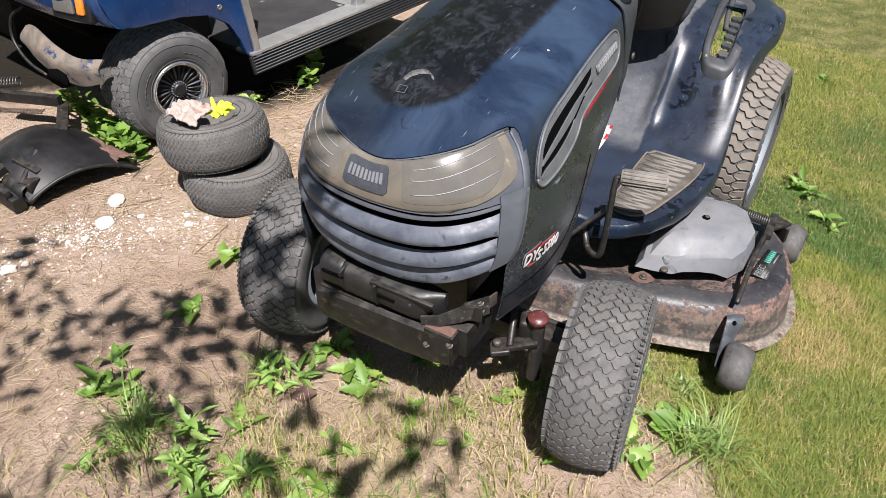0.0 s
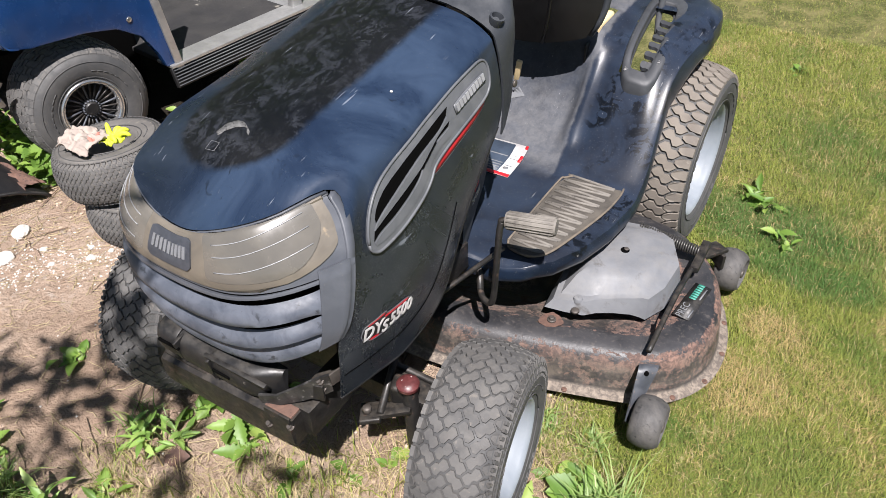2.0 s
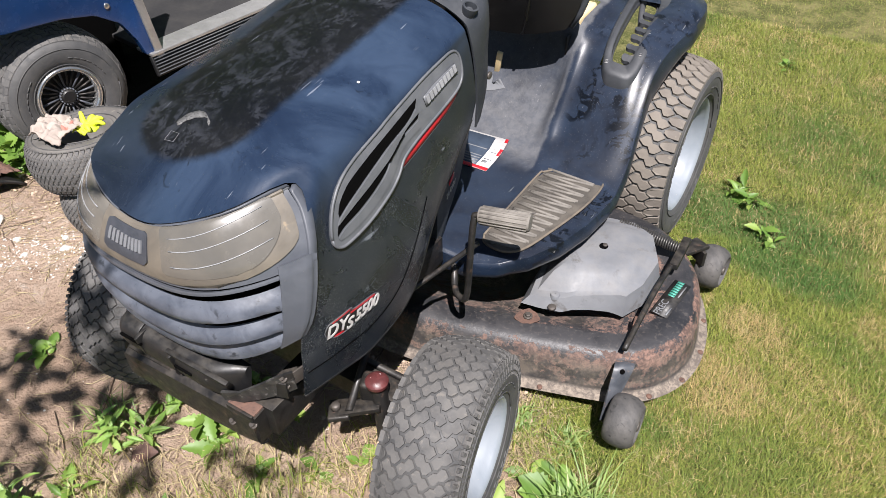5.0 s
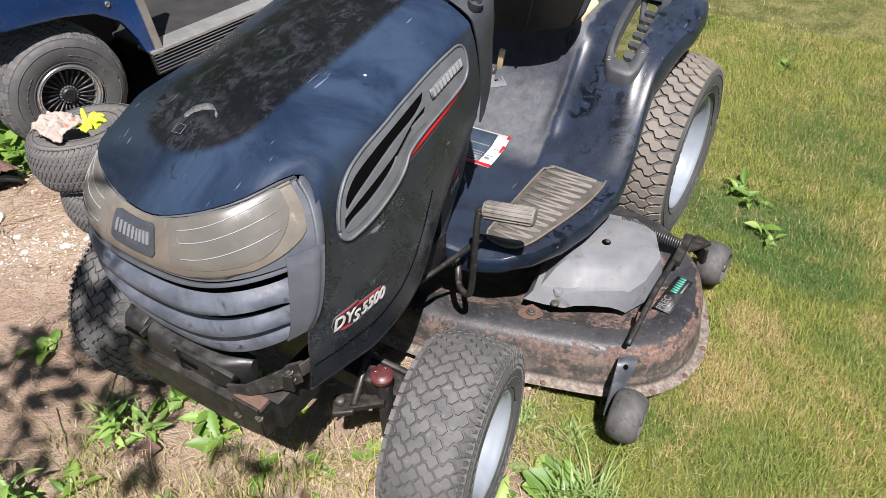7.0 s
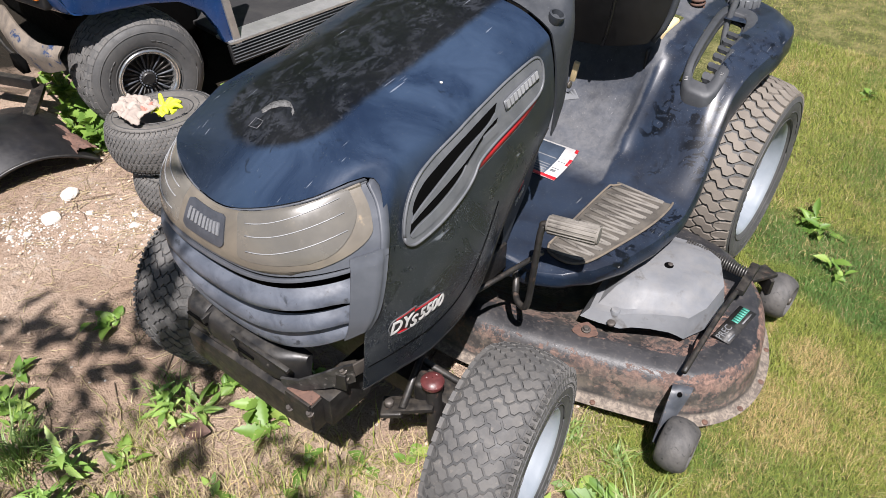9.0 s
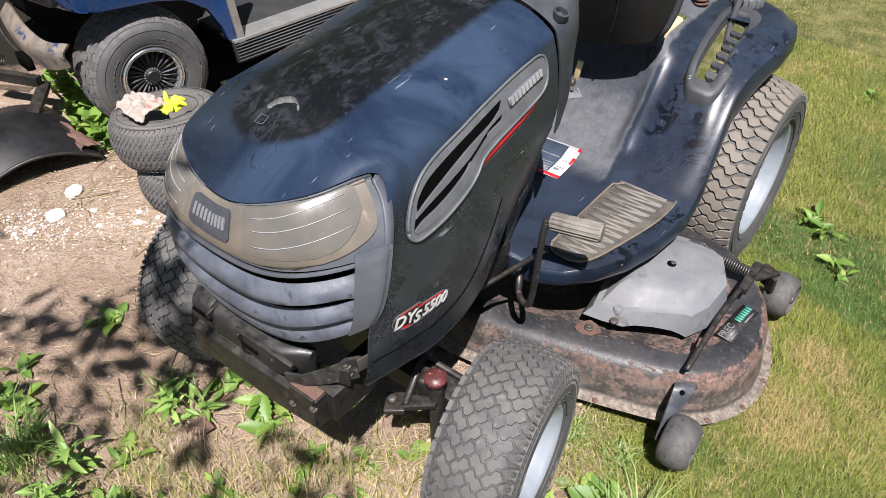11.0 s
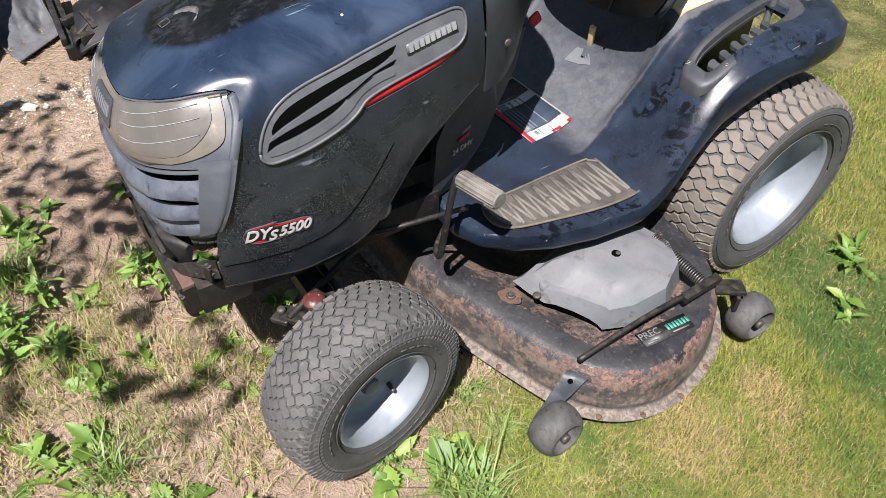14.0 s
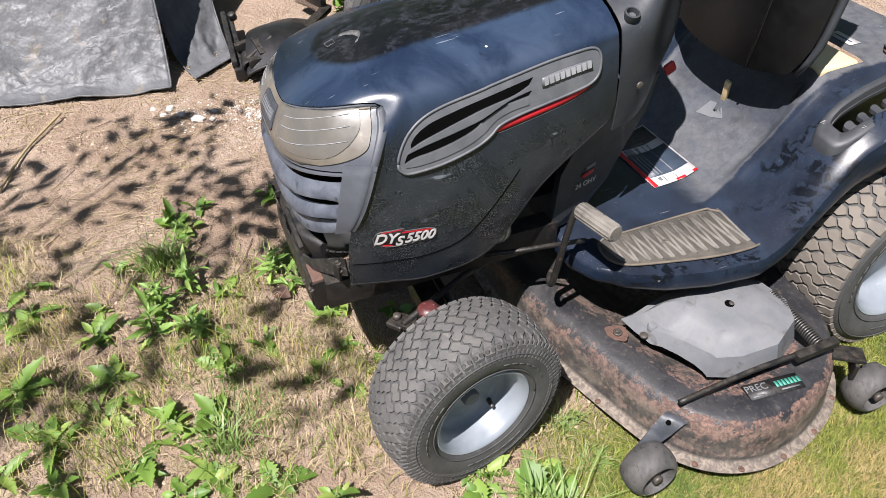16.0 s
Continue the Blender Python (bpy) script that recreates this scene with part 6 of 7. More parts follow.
blades("sparse_grass", x, y, rng.uniform(.03, .09, len(x)), rng.uniform(.0010, .0019, len(x)), rng.uniform(.3, 1.2, len(x)), M_GRASS, "sparse green grass tufts on soil", "grass", 6)
x, y = scatter(13000, .2, 2.2, -.1, 2.8)
keep = rng.uniform(0, 1, len(x)) < turf_at(x, y)
blades("lawn_thatch", x[keep], y[keep], rng.uniform(.012, .030, keep.sum()), rng.uniform(.0006, .0011, keep.sum()), rng.uniform(.6, 1.8, keep.sum()), M_STRAW, "dead thatch between the lawn grass", "dry grass", 8)


def cover_at(x, y):
    n = np.array([noise.noise(Vector((float(a) * 3.7, float(b) * 3.7, 6.6))) + .6 * noise.noise(Vector((float(a) * 10, float(b) * 10, 2.1))) for a, b in zip(x, y)])
    reach = np.interp(y, [-1.2, -.8, -.5, -.25, 0, .3], [-1.2, -.75, -.55, -.30, -.05, .15])
    return smooth(-.10, .35, n) * smooth(-.12, .18, x - reach)


x, y = scatter(34000, -1.2, .75, -1.15, .35)
keep = rng.uniform(0, 1, len(x)) < cover_at(x, y) * np.where((x > .1) & (y < .05), .45, .75)
x, y = x[keep], y[keep]
blades("dry_ground_cover", x, y, rng.uniform(.012, .045, len(x)), rng.uniform(.0006, .0013, len(x)), rng.uniform(.7, 2.0, len(x)), M_STRAW, "dry yellow grass matted on the soil", "dry grass", 11)
x, y = scatter(22000, -1.2, .75, -1.15, .35)
keep = rng.uniform(0, 1, len(x)) < cover_at(x * 1.07 + .3, y) * cover_at(x, y) * .9
x, y = x[keep], y[keep]
blades("thin_green_grass", x, y, rng.uniform(.02, .055, len(x)), rng.uniform(.0007, .0015, len(x)), rng.uniform(.2, 1.3, len(x)), M_GRASS, "thin green grass among the straw", "grass", 12)


def litter(name, n, x0, x1, y0, y1, lo, hi, r, mat, label, category, dense=None):
    """Thin stems that lie on the soil, as one mesh."""
    geos = []
    for k in range(n):
        cx, cy = rng.uniform(x0, x1), rng.uniform(y0, y1)
        if dense is not None and rng.uniform() > dense(cx, cy):
            continue
        a, l = rng.uniform(0, math.pi), rng.uniform(lo, hi)
        pts = []
        for s in (-.5, -.17, .17, .5):
            px, py = cx + math.cos(a) * l * s, cy + math.sin(a) * l * s + (rng.uniform(-.08, .08) * l)
            pts.append((px, py, float(height(px, py)) + .003 + rng.uniform(0, .005)))
        geos.append(tube(pts, r * rng.uniform(.6, 1.3), 4))
    ob = part(name, join(*geos), mat)
    return tagged(ob, label, category, kind="stuff")


def bare(cx, cy):
    if -.1 < cx < .62 and cy < .05:
        return 0.12
    return 0.2 if cx > .55 else 0.35 + 0.65 * (noise.noise(Vector((cx * 2.2, cy * 2.2, 9.1))) > 0.0)


litter("straw_litter", 6500, -1.9, .8, -1.1, .7, .02, .09, .0008, M_STRAW, "loose dry straw lying on the soil", "straw", bare)
litter("straw_litter", 900, -1.5, -.4, .3, 1.1, .03, .10, .0011, M_STRAW, "loose dry straw beside the cart", "straw")
M_TWIG = surf("grey_brown_twig", (.12, .08, .055), (.20, .14, .10), 30, rough=(.8, .95), bump=.2)
litter("twig_litter", 30, -1.8, .1, -1.1, .3, .06, .22, .0017, M_TWIG, "thin brown twigs on the soil", "twig")
stem = curve([(-1.08, -1.03, .012), (-1.3, -.96, .014), (-1.45, -.88, .018), (-1.535, -.83, .02)], 12)
tagged(part("dry_stalk", tube(stem, .0045, 6), M_STRAW), "long dry hollow stalk lying on the soil", "stalk")


# ---- stones ----
def stone_mesh(name, seed, mat):
    r = np.random.default_rng(seed)
    bm = bmesh.new()
    bmesh.ops.create_icosphere(bm, subdivisions=2, radius=1.0)
    for v in bm.verts:
        d = 1 + .35 * noise.noise(v.co * 1.3 + Vector((seed, 0, 0))) + .12 * noise.noise(v.co * 4 + Vector((0, seed, 0)))
        v.co = Vector((v.co.x * d, v.co.y * d * .8, v.co.z * d * .55))
    me = bpy.data.meshes.new(name)
    bm.to_mesh(me)
    bm.free()
    me.materials.append(mat)
    return me


M_CHALK = surf("chalky_rubble", (.44, .41, .37), (.58, .55, .50), 45, (.30, .245, .19), 70, (.58, .7), (.85, .95), bump=.4)
M_PEBBLE = surf("sandy_pebble", (.42, .36, .30), (.52, .46, .40), 60, (.30, .24, .19), 90, (.58, .7), (.8, .95), bump=.3)
STONES = [stone_mesh("rubble", k, M_CHALK) for k in range(4)]
for x, y, s in ((-1.262, -.036, .030), (-1.335, .075, .034), (-1.311, -.35, .028), (-1.20, .06, .014), (-1.03, .11, .016), (-1.375, -.405, .020), (-1.44, -.44, .018), (-1.40, -.47, .014), (-1.33, -.36, .016),
                (-1.30, -.30, .013), (-1.47, -.50, .012), (-1.36, -.28, .015), (-1.25, -.12, .014), (-1.28, -.16, .012), (-1.07, .14, .013), (-1.00, .16, .011), (-1.12, .03, .012), (-1.52, .29, .022), (-1.55, .33, .016)):
    ob = new("rubble", STONES[rng.integers(4)])
    ob.matrix_basis = pose(x, y, float(height(x, y)) + s * .22, rng.uniform(-15, 15), rng.uniform(-15, 15), rng.uniform(0, 360)) @ Matrix.Diagonal((s, s, s, 1))
    tagged(ob, "white chalky lump of rubble on the soil", "rubble", "rubble on the soil")
gv = []
for k in range(1200):
    if k < 1000:
        i = rng.integers(5)
        c = ((-1.25, -.10), (-1.02, .12), (-1.36, -.40), (-1.15, .02), (-1.30, -.15))[i]
        x, y, s = rng.normal(c[0], .075), rng.normal(c[1], .055), rng.uniform(.0010, .0046)
    else:
        x, y, s = rng.uniform(-1.8, .4), rng.uniform(-1.1, .5), rng.uniform(.0012, .004)
    me = STONES[k % 4]
    m = pose(x, y, float(height(x, y)) + s * .2, 0, 0, rng.uniform(0, 360)) @ Matrix.Diagonal((s, s, s, 1))
    gv.append(([tuple(m @ v.co) for v in me.vertices], [tuple(p.vertices) for p in me.polygons]))
tagged(part("gravel", join(*gv), M_CHALK, smooth=False), "scattered pale grit and plaster crumbs", "gravel", kind="stuff")

clods = []
for k in range(2600):
    x, y, s = rng.uniform(-1.9, .5), rng.uniform(-1.1, .8), rng.uniform(.002, .0075)
    if noise.noise(Vector((x * 2.5, y * 2.5, 3.3))) < -.05:
        continue
    me = STONES[k % 4]
    m = pose(x, y, float(height(x, y)) + s * .1, 0, 0, rng.uniform(0, 360)) @ Matrix.Diagonal((s, s, s, 1))
    clods.append(([tuple(m @ v.co) for v in me.vertices], [tuple(p.vertices) for p in me.polygons]))
tagged(part("soil_clods", join(*clods), surf("sandy_clod", (.36, .27, .20), (.46, .36, .275), 40, rough=(.9, 1), bump=.4), smooth=False), "small dry clods of sandy soil", "soil", kind="stuff")


# ---- weeds ----
def leaf_mesh(name, length, width, teeth, fold, droop, mat, base=.25):
    """A leaf along +x with midrib fold, drooping tip and a lobed edge."""
    n = 15
    pts = np.zeros((n, 5, 3))
    for i in range(n):
        t = i / (n - 1)
        w = width * (math.sin(math.pi * min(1, t ** .75 * .98 + .02)) ** .8) * (base + (1 - base) * min(1, t * 2.2))
        w *= 1 + teeth * (1 if i % 2 else -1) * (1 - t * .6)
        z = fold * t - droop * t * t
        for j, s in enumerate((-1, -.5, 0, .5, 1)):
            pts[i, j] = (length * t - abs(s) * w * teeth * .5, s * w, length * z + abs(s) * w * .35 + .03 * w * math.sin(9 * t + s))
    v, f = sheet(pts)
    return mesh_of(name, v, f, mat)


M_LEAF3 = leaf_material("pale_weed_leaf", (.125, .235, .048), (.235, .365, .088), (.33, .43, .13), .5)
LANCE = [leaf_mesh("leaf", .085, .010, .22, .45, .35, M_LEAF3), leaf_mesh("leaf", .075, .012, .30, .30, .30, M_LEAF3), leaf_mesh("leaf", .070, .008, .15, .40, .40, M_LEAF3)]
DOCK = [leaf_mesh("leaf", .095, .017, .26, .35, .35, M_LEAF), leaf_mesh("leaf", .080, .020, .30, .25, .30, M_LEAF), leaf_mesh("leaf", .065, .015, .22, .5, .5, M_LEAF), leaf_mesh("leaf", .05, .014, .18, .4, .6, M_LEAF)]
BROAD = [leaf_mesh("leaf", .065, .021, .16, .35, .4, M_LEAF, .6), leaf_mesh("leaf", .055, .020, .22, .25, .3, M_LEAF, .6)]
M_STEM = plain("weed_stem", (.16, .22, .07), .6)


def weed(kind, x, y, n, size, label, tall=0.0, seed=0, lift=(5, 60)):
    n = int(n * 1.7)
    r = random.Random(seed * 31 + int(x * 1000) + 7 * int(y * 1000))
    z = float(height(x, y))
    t = thing("weed", label, "weed", "weeds on the soil", m=pose(x, y, z - .004))
    bank = {"lance": LANCE, "dock": DOCK, "broad": BROAD}[kind]
    part("stem", tube(curve([(0, 0, -.01), (.004, .002, tall * .4 + .01), (-.003, .004, tall * .75 + .015), (0, 0, tall + .02)], 8), np.linspace(.004, .002, 8), 6), M_STEM, t)
    for k in range(n):
        f = k / max(1, n - 1)
        ob = new("leaf", r.choice(bank))
        ob.parent = t
        s = size * r.uniform(.40, 1.15) * (1 - .35 * f * (tall > .08))
        pitch = -(r.uniform(*lift) * (.35 + .65 * f))
        ob.matrix_basis = pose(r.uniform(-.018, .018), r.uniform(-.018, .018), tall * f * r.uniform(.85, 1.1) + .004, r.uniform(-35, 35), pitch * .6 + r.uniform(-18, 12), k * 137.5 + r.uniform(-40, 40)) @ Matrix.Diagonal((s, s * r.uniform(.8, 1.3), s, 1))
    return t


L1 = "tall green weed with narrow pointed leaves on soil"
L2 = "low green weed with ragged toothed leaves on soil"
L3 = "small broad-leaved green weed on soil"
weed("lance", -.30, -.585, 34, .85, L1, .10)
weed("lance", -.36, -.50, 16, .9, L1, .08)
weed("lance", -.22, -.62, 16, .95, L1, .07)
weed("lance", -.17, -.52, 14, .9, L1, .06)
weed("lance", -.335, -.27, 16, .8, L1, .07)
weed("lance", -.28, -.23, 10, .8, L1, .03)
for x, y, n, s in ((-.17, -.115, 11, .85), (-.27, -.085, 9, .8), (-.12, -.16, 9, .85), (-.30, -.15, 7, .8), (.02, -.17, 6, .7), (-.33, .12, 7, .8), (.116, -.512, 8, .9), (.19, -.69, 9, 1.0), (.05, -.87, 12, 1.1),
                   (.28, -.53, 8, 1.0), (.36, -.42, 8, 1.0), (.30, -.62, 7, .9), (-.10, -.72, 9, 1.0), (.0, -.45, 7, .8), (.10, -.62, 7, .8), (-.25, -.75, 8, 1.0), (-.40, -.92, 9, 1.0), (-.12, -.95, 10, 1.1),
                   (.39, -.10, 6, .9), (.50, .005, 6, 1.0), (-.08, -.35, 6, .7), (.44, -.30, 6, .9), (-.30, -.42, 6, .7)):
    weed("dock", x, y, n, s, L2, .012)
r5 = random.Random(77)
for _ in range(26):
    x, y = r5.uniform(-.75, .25), r5.uniform(-1.05, -.40)
    if x > -.35 + (-.40 - y) * .5 + .45:
        continue
    weed("dock", x, y, r5.randint(4, 8), r5.uniform(.5, .95), L2, .01, 3)
for x, y, n, s in ((-.70, -.175, 5, .9), (-.735, -.20, 4, .8), (-.78, .046, 6, 1.1), (-.624, -.475, 5, .7), (-.69, -.52, 5, .8), (.20, -.02, 4, .7), (.24, .03, 4, .9), (.17, -.19, 3, .6), (.14, -.10, 4, .6),
                   (.555, -.013, 4, 1.1), (.585, .10, 6, 1.2), (.62, .155, 5, 1.1), (.53, .16, 6, .8), (.08, -.26, 3, .6), (-1.46, .884, 5, .9), (-.15, .02, 5, .8), (-.05, .0, 6, .9)):
    weed("broad", x, y, n, s, L3, .01)
for x, y, n, s in ((-1.58, .33, 18, 1.1), (-1.70, .38, 18, 1.1), (-1.81, .40, 18, 1.1), (-1.93, .42, 16, 1.1), (-2.05, .45, 14, 1.0), (-1.66, .46, 16, 1.1), (-1.50, .30, 16, 1.0), (-1.62, .28, 14, .8), (-1.76, .33, 14, .9), (-1.54, .36, 14, .9), (-1.42, 1.22, 9, 1.3), (-1.36, 1.12, 8, 1.1), (-1.9, .58, 10, 1.2)):
    weed("broad", x, y, n, s, "leafy green weed growing beside the cart wheel", .07)
for x, y, n, s in ((.62, 1.44, 10, .8), (.66, 1.40, 7, .7), (.765, 1.22, 6, .65), (.73, 1.26, 5, .6), (1.15, 2.3, 7, .7), (1.2, 1.9, 6, .6), (.5, .95, 6, .7), (1.35, 2.7, 7, .7), (.55, 2.4, 7, .7)):
    weed("dock", x, y, n, s, "ragged green lawn weed", .02)
# tufts of coarse long grass
M_TUFT = leaf_material("coarse_grass", (.115, .195, .052), (.215, .305, .088), (.33, .35, .13), .5)
for cx, cy, n, hh, nm in ((.686, .115, 80, .15, 1), (.63, .09, 80, .12, 2), (-.475, -.57, 90, .15, 3), (-.50, -.53, 40, .10, 4), (.22, -.50, 70, .12, 5), (-.38, -.24, 45, .09, 6), (.56, .27, 90, .045, 7), (.45, .25, 60, .05, 8)):
    x, y = rng.normal(cx, .018, n), rng.normal(cy, .018, n)
    ob = blades("grass_tuft", x, y, rng.uniform(.5, 1.05, n) * hh, rng.uniform(.0013, .0026, n), rng.uniform(.5, 1.7, n), M_TUFT, "tuft of long coarse green grass", "grass tuft", 20 + nm)
    ob["kind"] = ""
    tagged(ob, group="coarse grass tufts")
M_DEAD = surf("dead_leaf", (.075, .042, .032), (.13, .075, .055), 50, rough=(.7, .9), bump=.2)
dl = new("dead_leaf", leaf_mesh("dead_leaf", .06, .022, .2, .5, .2, M_DEAD, .6))
dl.matrix_basis = pose(-.255, -.285, .012, 20, 10, 40)
tagged(dl, "curled brown dead leaf on the soil", "leaf")

# ---- two loose tyres, rag and glove ----
M_OLDWALL = surf("grey_weathered_sidewall", (.085, .080, .073), (.125, .118, .108), 12, (.16, .145, .125), 60, (.58, .7), (.7, .88), bump=.25)
ST = dict(big=.178, rim=.085, width=.145, style="worm", wall_mat=M_OLDWALL)
for x, y, z, ry, rz, lab in ((-1.020, .343, .072, 88, 20, "old grey tyre lying flat on the soil"), (-1.077, .325, .222, 84, 160, "old grey tyre lying on another tyre, dusty rim")):
    h0 = thing("loose_tyre", lab, "tyre", "stacked loose tyres", m=Matrix.Translation((x, y, z)) @ pose(0, 0, 0, 0, 0, rz) @ pose(0, 0, 0, 0, -ry, 0))
    wheel("rim", h0, pose(0, 0, 0), label="dusty grey-brown steel rim", rim_mat=M_OLDWALL, **ST)


def crumpled(cx, cy, z, a, b, hgt, seed, n=26):
    p = np.zeros((n, n, 3))
    for i in range(n):
        for j in range(n):
            u, v = 2 * i / (n - 1) - 1, 2 * j / (n - 1) - 1
            q = Vector((u * 1.5, v * 1.5, seed))
            r = max(0.0, 1 - (u * u + v * v) * .5)
            p[i, j] = (cx + a * (u + .30 * noise.noise(q * 1.3)), cy + b * (v + .30 * noise.noise(q * 1.3 + Vector((5, 0, 0)))), z + hgt * (r * .6 + .55 * noise.noise(q * 1.9) + .25 * abs(noise.noise(q * 4))))
    return shell(p, .003)


M_RAG = surf("soiled_cloth", (.27, .225, .195), (.35, .30, .26), 18, (.13, .085, .07), 14, (.6, .66), (.85, .95), bump=.4, bscale=400)
M_GLOVE = surf("yellow_glove", (.62, .70, .03), (.55, .62, .04), 30, rough=(.6, .8), bump=.3, bscale=300)
tagged(part("rag", crumpled(-1.085, .252, .318, .066, .056, .040, 3.9, 40), M_RAG), "crumpled pale soiled rag lying on the tyre", "rag")
tagged(part("red_rag", crumpled(-1.055, .268, .322, .014, .030, .025, 7.1, 16), surf("faded_red_cloth", (.32, .12, .09), (.4, .18, .14), 20, rough=(.85, .95), bump=.4)), "small faded red cloth on the tyre", "rag")
glove = thing("work_glove", "bright yellow work glove lying on the tyre", "glove", m=pose(-1.020, .305, .316) @ Matrix.Diagonal((.85, .85, .85, 1)))
part("palm", crumpled(0, 0, 0, .035, .035, .03, 1.7, 16), M_GLOVE, glove)
for k, (a, l) in enumerate(((100, .035), (70, .045), (35, .05), (150, .03), (-20, .035))):
    d = Vector((math.cos(radians(a)), math.sin(radians(a)), 0))
    pts = curve([tuple(d * .015 + Vector((0, 0, .012))), tuple(d * (.02 + l * .5) + Vector((0, 0, .030))), tuple(d * (.02 + l) + Vector((0, 0, .018 + .03 * (k == 3))))], 8)
    part("finger", tube(pts, [.010, .010, .010, .0095, .009, .008, .007, .004], 8), M_GLOVE, glove)

# ---- golf cart ----
cart = thing("golf_cart", "old blue golf cart with black spoked wheels, dirty and scratched", "golf cart", m=pose(-1.425, .525, 0, 0, 0, -7))
M_BLUE = surf("faded_blue_paint", (.006, .028, .095), (.010, .042, .135), 5, (.10, .14, .22), 40, (.66, .78), (.18, .32), bump=.03, coat=.4)
M_ALU = surf("brushed_aluminium", (.34, .34, .335), (.42, .42, .41), 20, (.35, .33, .30), 40, (.6, .7), (.35, .5), metal=.7, bump=.1)
M_TAN = surf("scraped_bumper_plastic", (.20, .165, .13), (.085, .075, .065), 12, (.012, .030, .08), 14, (.57, .62), (.5, .7), bump=.2)
M_CHROME = plain("worn_chrome", (.62, .62, .61), .2, .9)


def side_outline():
    arch = [(.30, .245), (.285, .30), (.24, .385), (.16, .44), (.05, .465), (-.06, .475), (-.13, .480), (-.17, .49)]
    top = [(-.205, .51), (-.235, .60), (-.20, .72), (-.1, .80), (.2, .86), (.325, .86), (.335, .55), (.345, .235)]
    return arch + top


so = side_outline()
panel = prism([(y, z) for y, z in so], -.035, 0.0, .010, 2)
panel = ([(z, y0, z0) for y0, z0, z in panel[0]], panel[1])
cowl = part("cowl_side", panel, M_BLUE, cart, "glossy blue front body side", auto=40)
nose = net([[(.0, -.17, .49), (.0, -.205, .51), (.0, -.235, .60), (.0, -.20, .72), (.0, -.1, .80)],
            [(-.05, -.19, .50), (-.05, -.235, .515), (-.05, -.262, .60), (-.05, -.22, .73), (-.05, -.1, .81)],
            [(-.3, -.24, .50), (-.3, -.285, .515), (-.3, -.31, .60), (-.3, -.26, .74), (-.3, -.1, .83)],
            [(-1.1, -.24, .50), (-1.1, -.285, .515), (-1.1, -.31, .60), (-1.1, -.26, .74), (-1.1, -.1, .83)]], 24, 24)
part("cowl_front", shell(nose, .006), M_BLUE, cart, "glossy blue front cowl", auto=50)
lamp = part("headlamp", block((.18, .03, .11), .012, (-.115, -.262, .578), (-8, 0, 12), 3), M_BLACK, cart, "dirty headlamp in black surround", auto=40)
part("lamp_glass", block((.09, .02, .065), .006, (-.135, -.280, .582), (-8, 0, 12), 3), M_LENS, lamp, "grey patterned lamp glass")
part("turn_signal", block((.030, .02, .065), .006, (-.060, -.265, .585), (-8, 0, 12), 3), plain("amber_lens", (.75, .22, .03), .25), lamp, "amber turn signal lens")
# two added black blocks stand for the shade under the cart
part("arch_shade_block", block((1.35, .34, .50), .02, (-.98, .20, .27)), M_DARK, cart, "black block added as the shade under the cart")
part("underbody_shade_block", block((.75, .20, .10), .02, (-.72, -.02, .40)), M_DARK, cart)
part("pillar_trim", block((.012, .030, .56), .004, (.004, .318, .50), (6.5, 0, 0)), M_ALU, cart, "aluminium edge strip of the door opening", auto=40)
part("body_screw", disc((.001, .21, .46), .010, (1, 0, 0), .004, 14), M_CHROME, cart)
sill = part("sill", block((.10, 1.25, .012), .003, (-.035, .935, .243)), M_ALU, cart, "aluminium sill strip", auto=40)
part("sill_face", block((.02, 1.25, .075), .004, (.005, .935, .196), (0, -14, 0)), M_BLACK, cart, "black ribbed sill mat")
for k in range(6):
    part("sill_rib", tube([(.0175 + .0022 * (2.5 - k), .315, .170 + k * .0115), (.0175 + .0022 * (2.5 - k), 1.555, .170 + k * .0115)], .0024, 5), M_FRAME, cart)
part("floor_mat", block((1.0, 1.0, .02), .004, (-.56, .84, .222)), surf("black_floor_mat", (.012, .012, .013), (.024, .023, .022), 6, (.16, .15, .13), 9, (.64, .70), (.7, .9), bump=.2), cart, "black rubber floor mat with dusty marks")
skirt = part("seat_skirt", block((1.0, .03, .40), .006, (-.56, 1.02, .42), (-12, 0, 0)), plain("pale_grey_plastic", (.30, .305, .305), .6), cart, "pale grey ribbed seat skirt")
for k in range(14):
    part("skirt_rib", block((.95, .008, .012), .002, (-.56, 1.02 - .018 - .0058 * (k - 7), .42 + (k - 7) * .0272), (-12, 0, 0)), plain("pale_grey_rib", (.36, .365, .365), .6) if k == 0 else bpy.data.materials["pale_grey_rib"], skirt)
part("skirt_post", block((.035, .05, .40), .004, (-.05, 1.01, .42), (-12, 0, 0)), M_ALU, cart)
bump_geo = shell(net([[(-.56, -.25, .395), (-.45, -.27, .425), (-.30, -.285, .40), (-.18, -.27, .375), (-.08, -.235, .385)],
                      [(-.575, -.28, .35), (-.45, -.305, .37), (-.30, -.315, .35), (-.18, -.30, .345), (-.085, -.26, .35)],
                      [(-.52, -.275, .315), (-.45, -.30, .315), (-.30, -.305, .285), (-.18, -.285, .275), (-.09, -.25, .30)]], 10, 20), .008, flip=True)
bumper = part("front_bumper", bump_geo, M_TAN, cart, "battered tan and blue plastic bumper end", auto=40)
# black slab before the bumper stands for the shade in its hole
part("bumper_hole", prism([(-.245, .30), (-.245, .345), (-.20, .355), (-.155, .345), (-.15, .305), (-.19, .29)], .0, .012), M_DARK, bumper, "torn hole shown as a black slab", m=pose(0, -.332, 0, 90, 0, 6) @ Matrix.Translation((0, 0, -.012)))
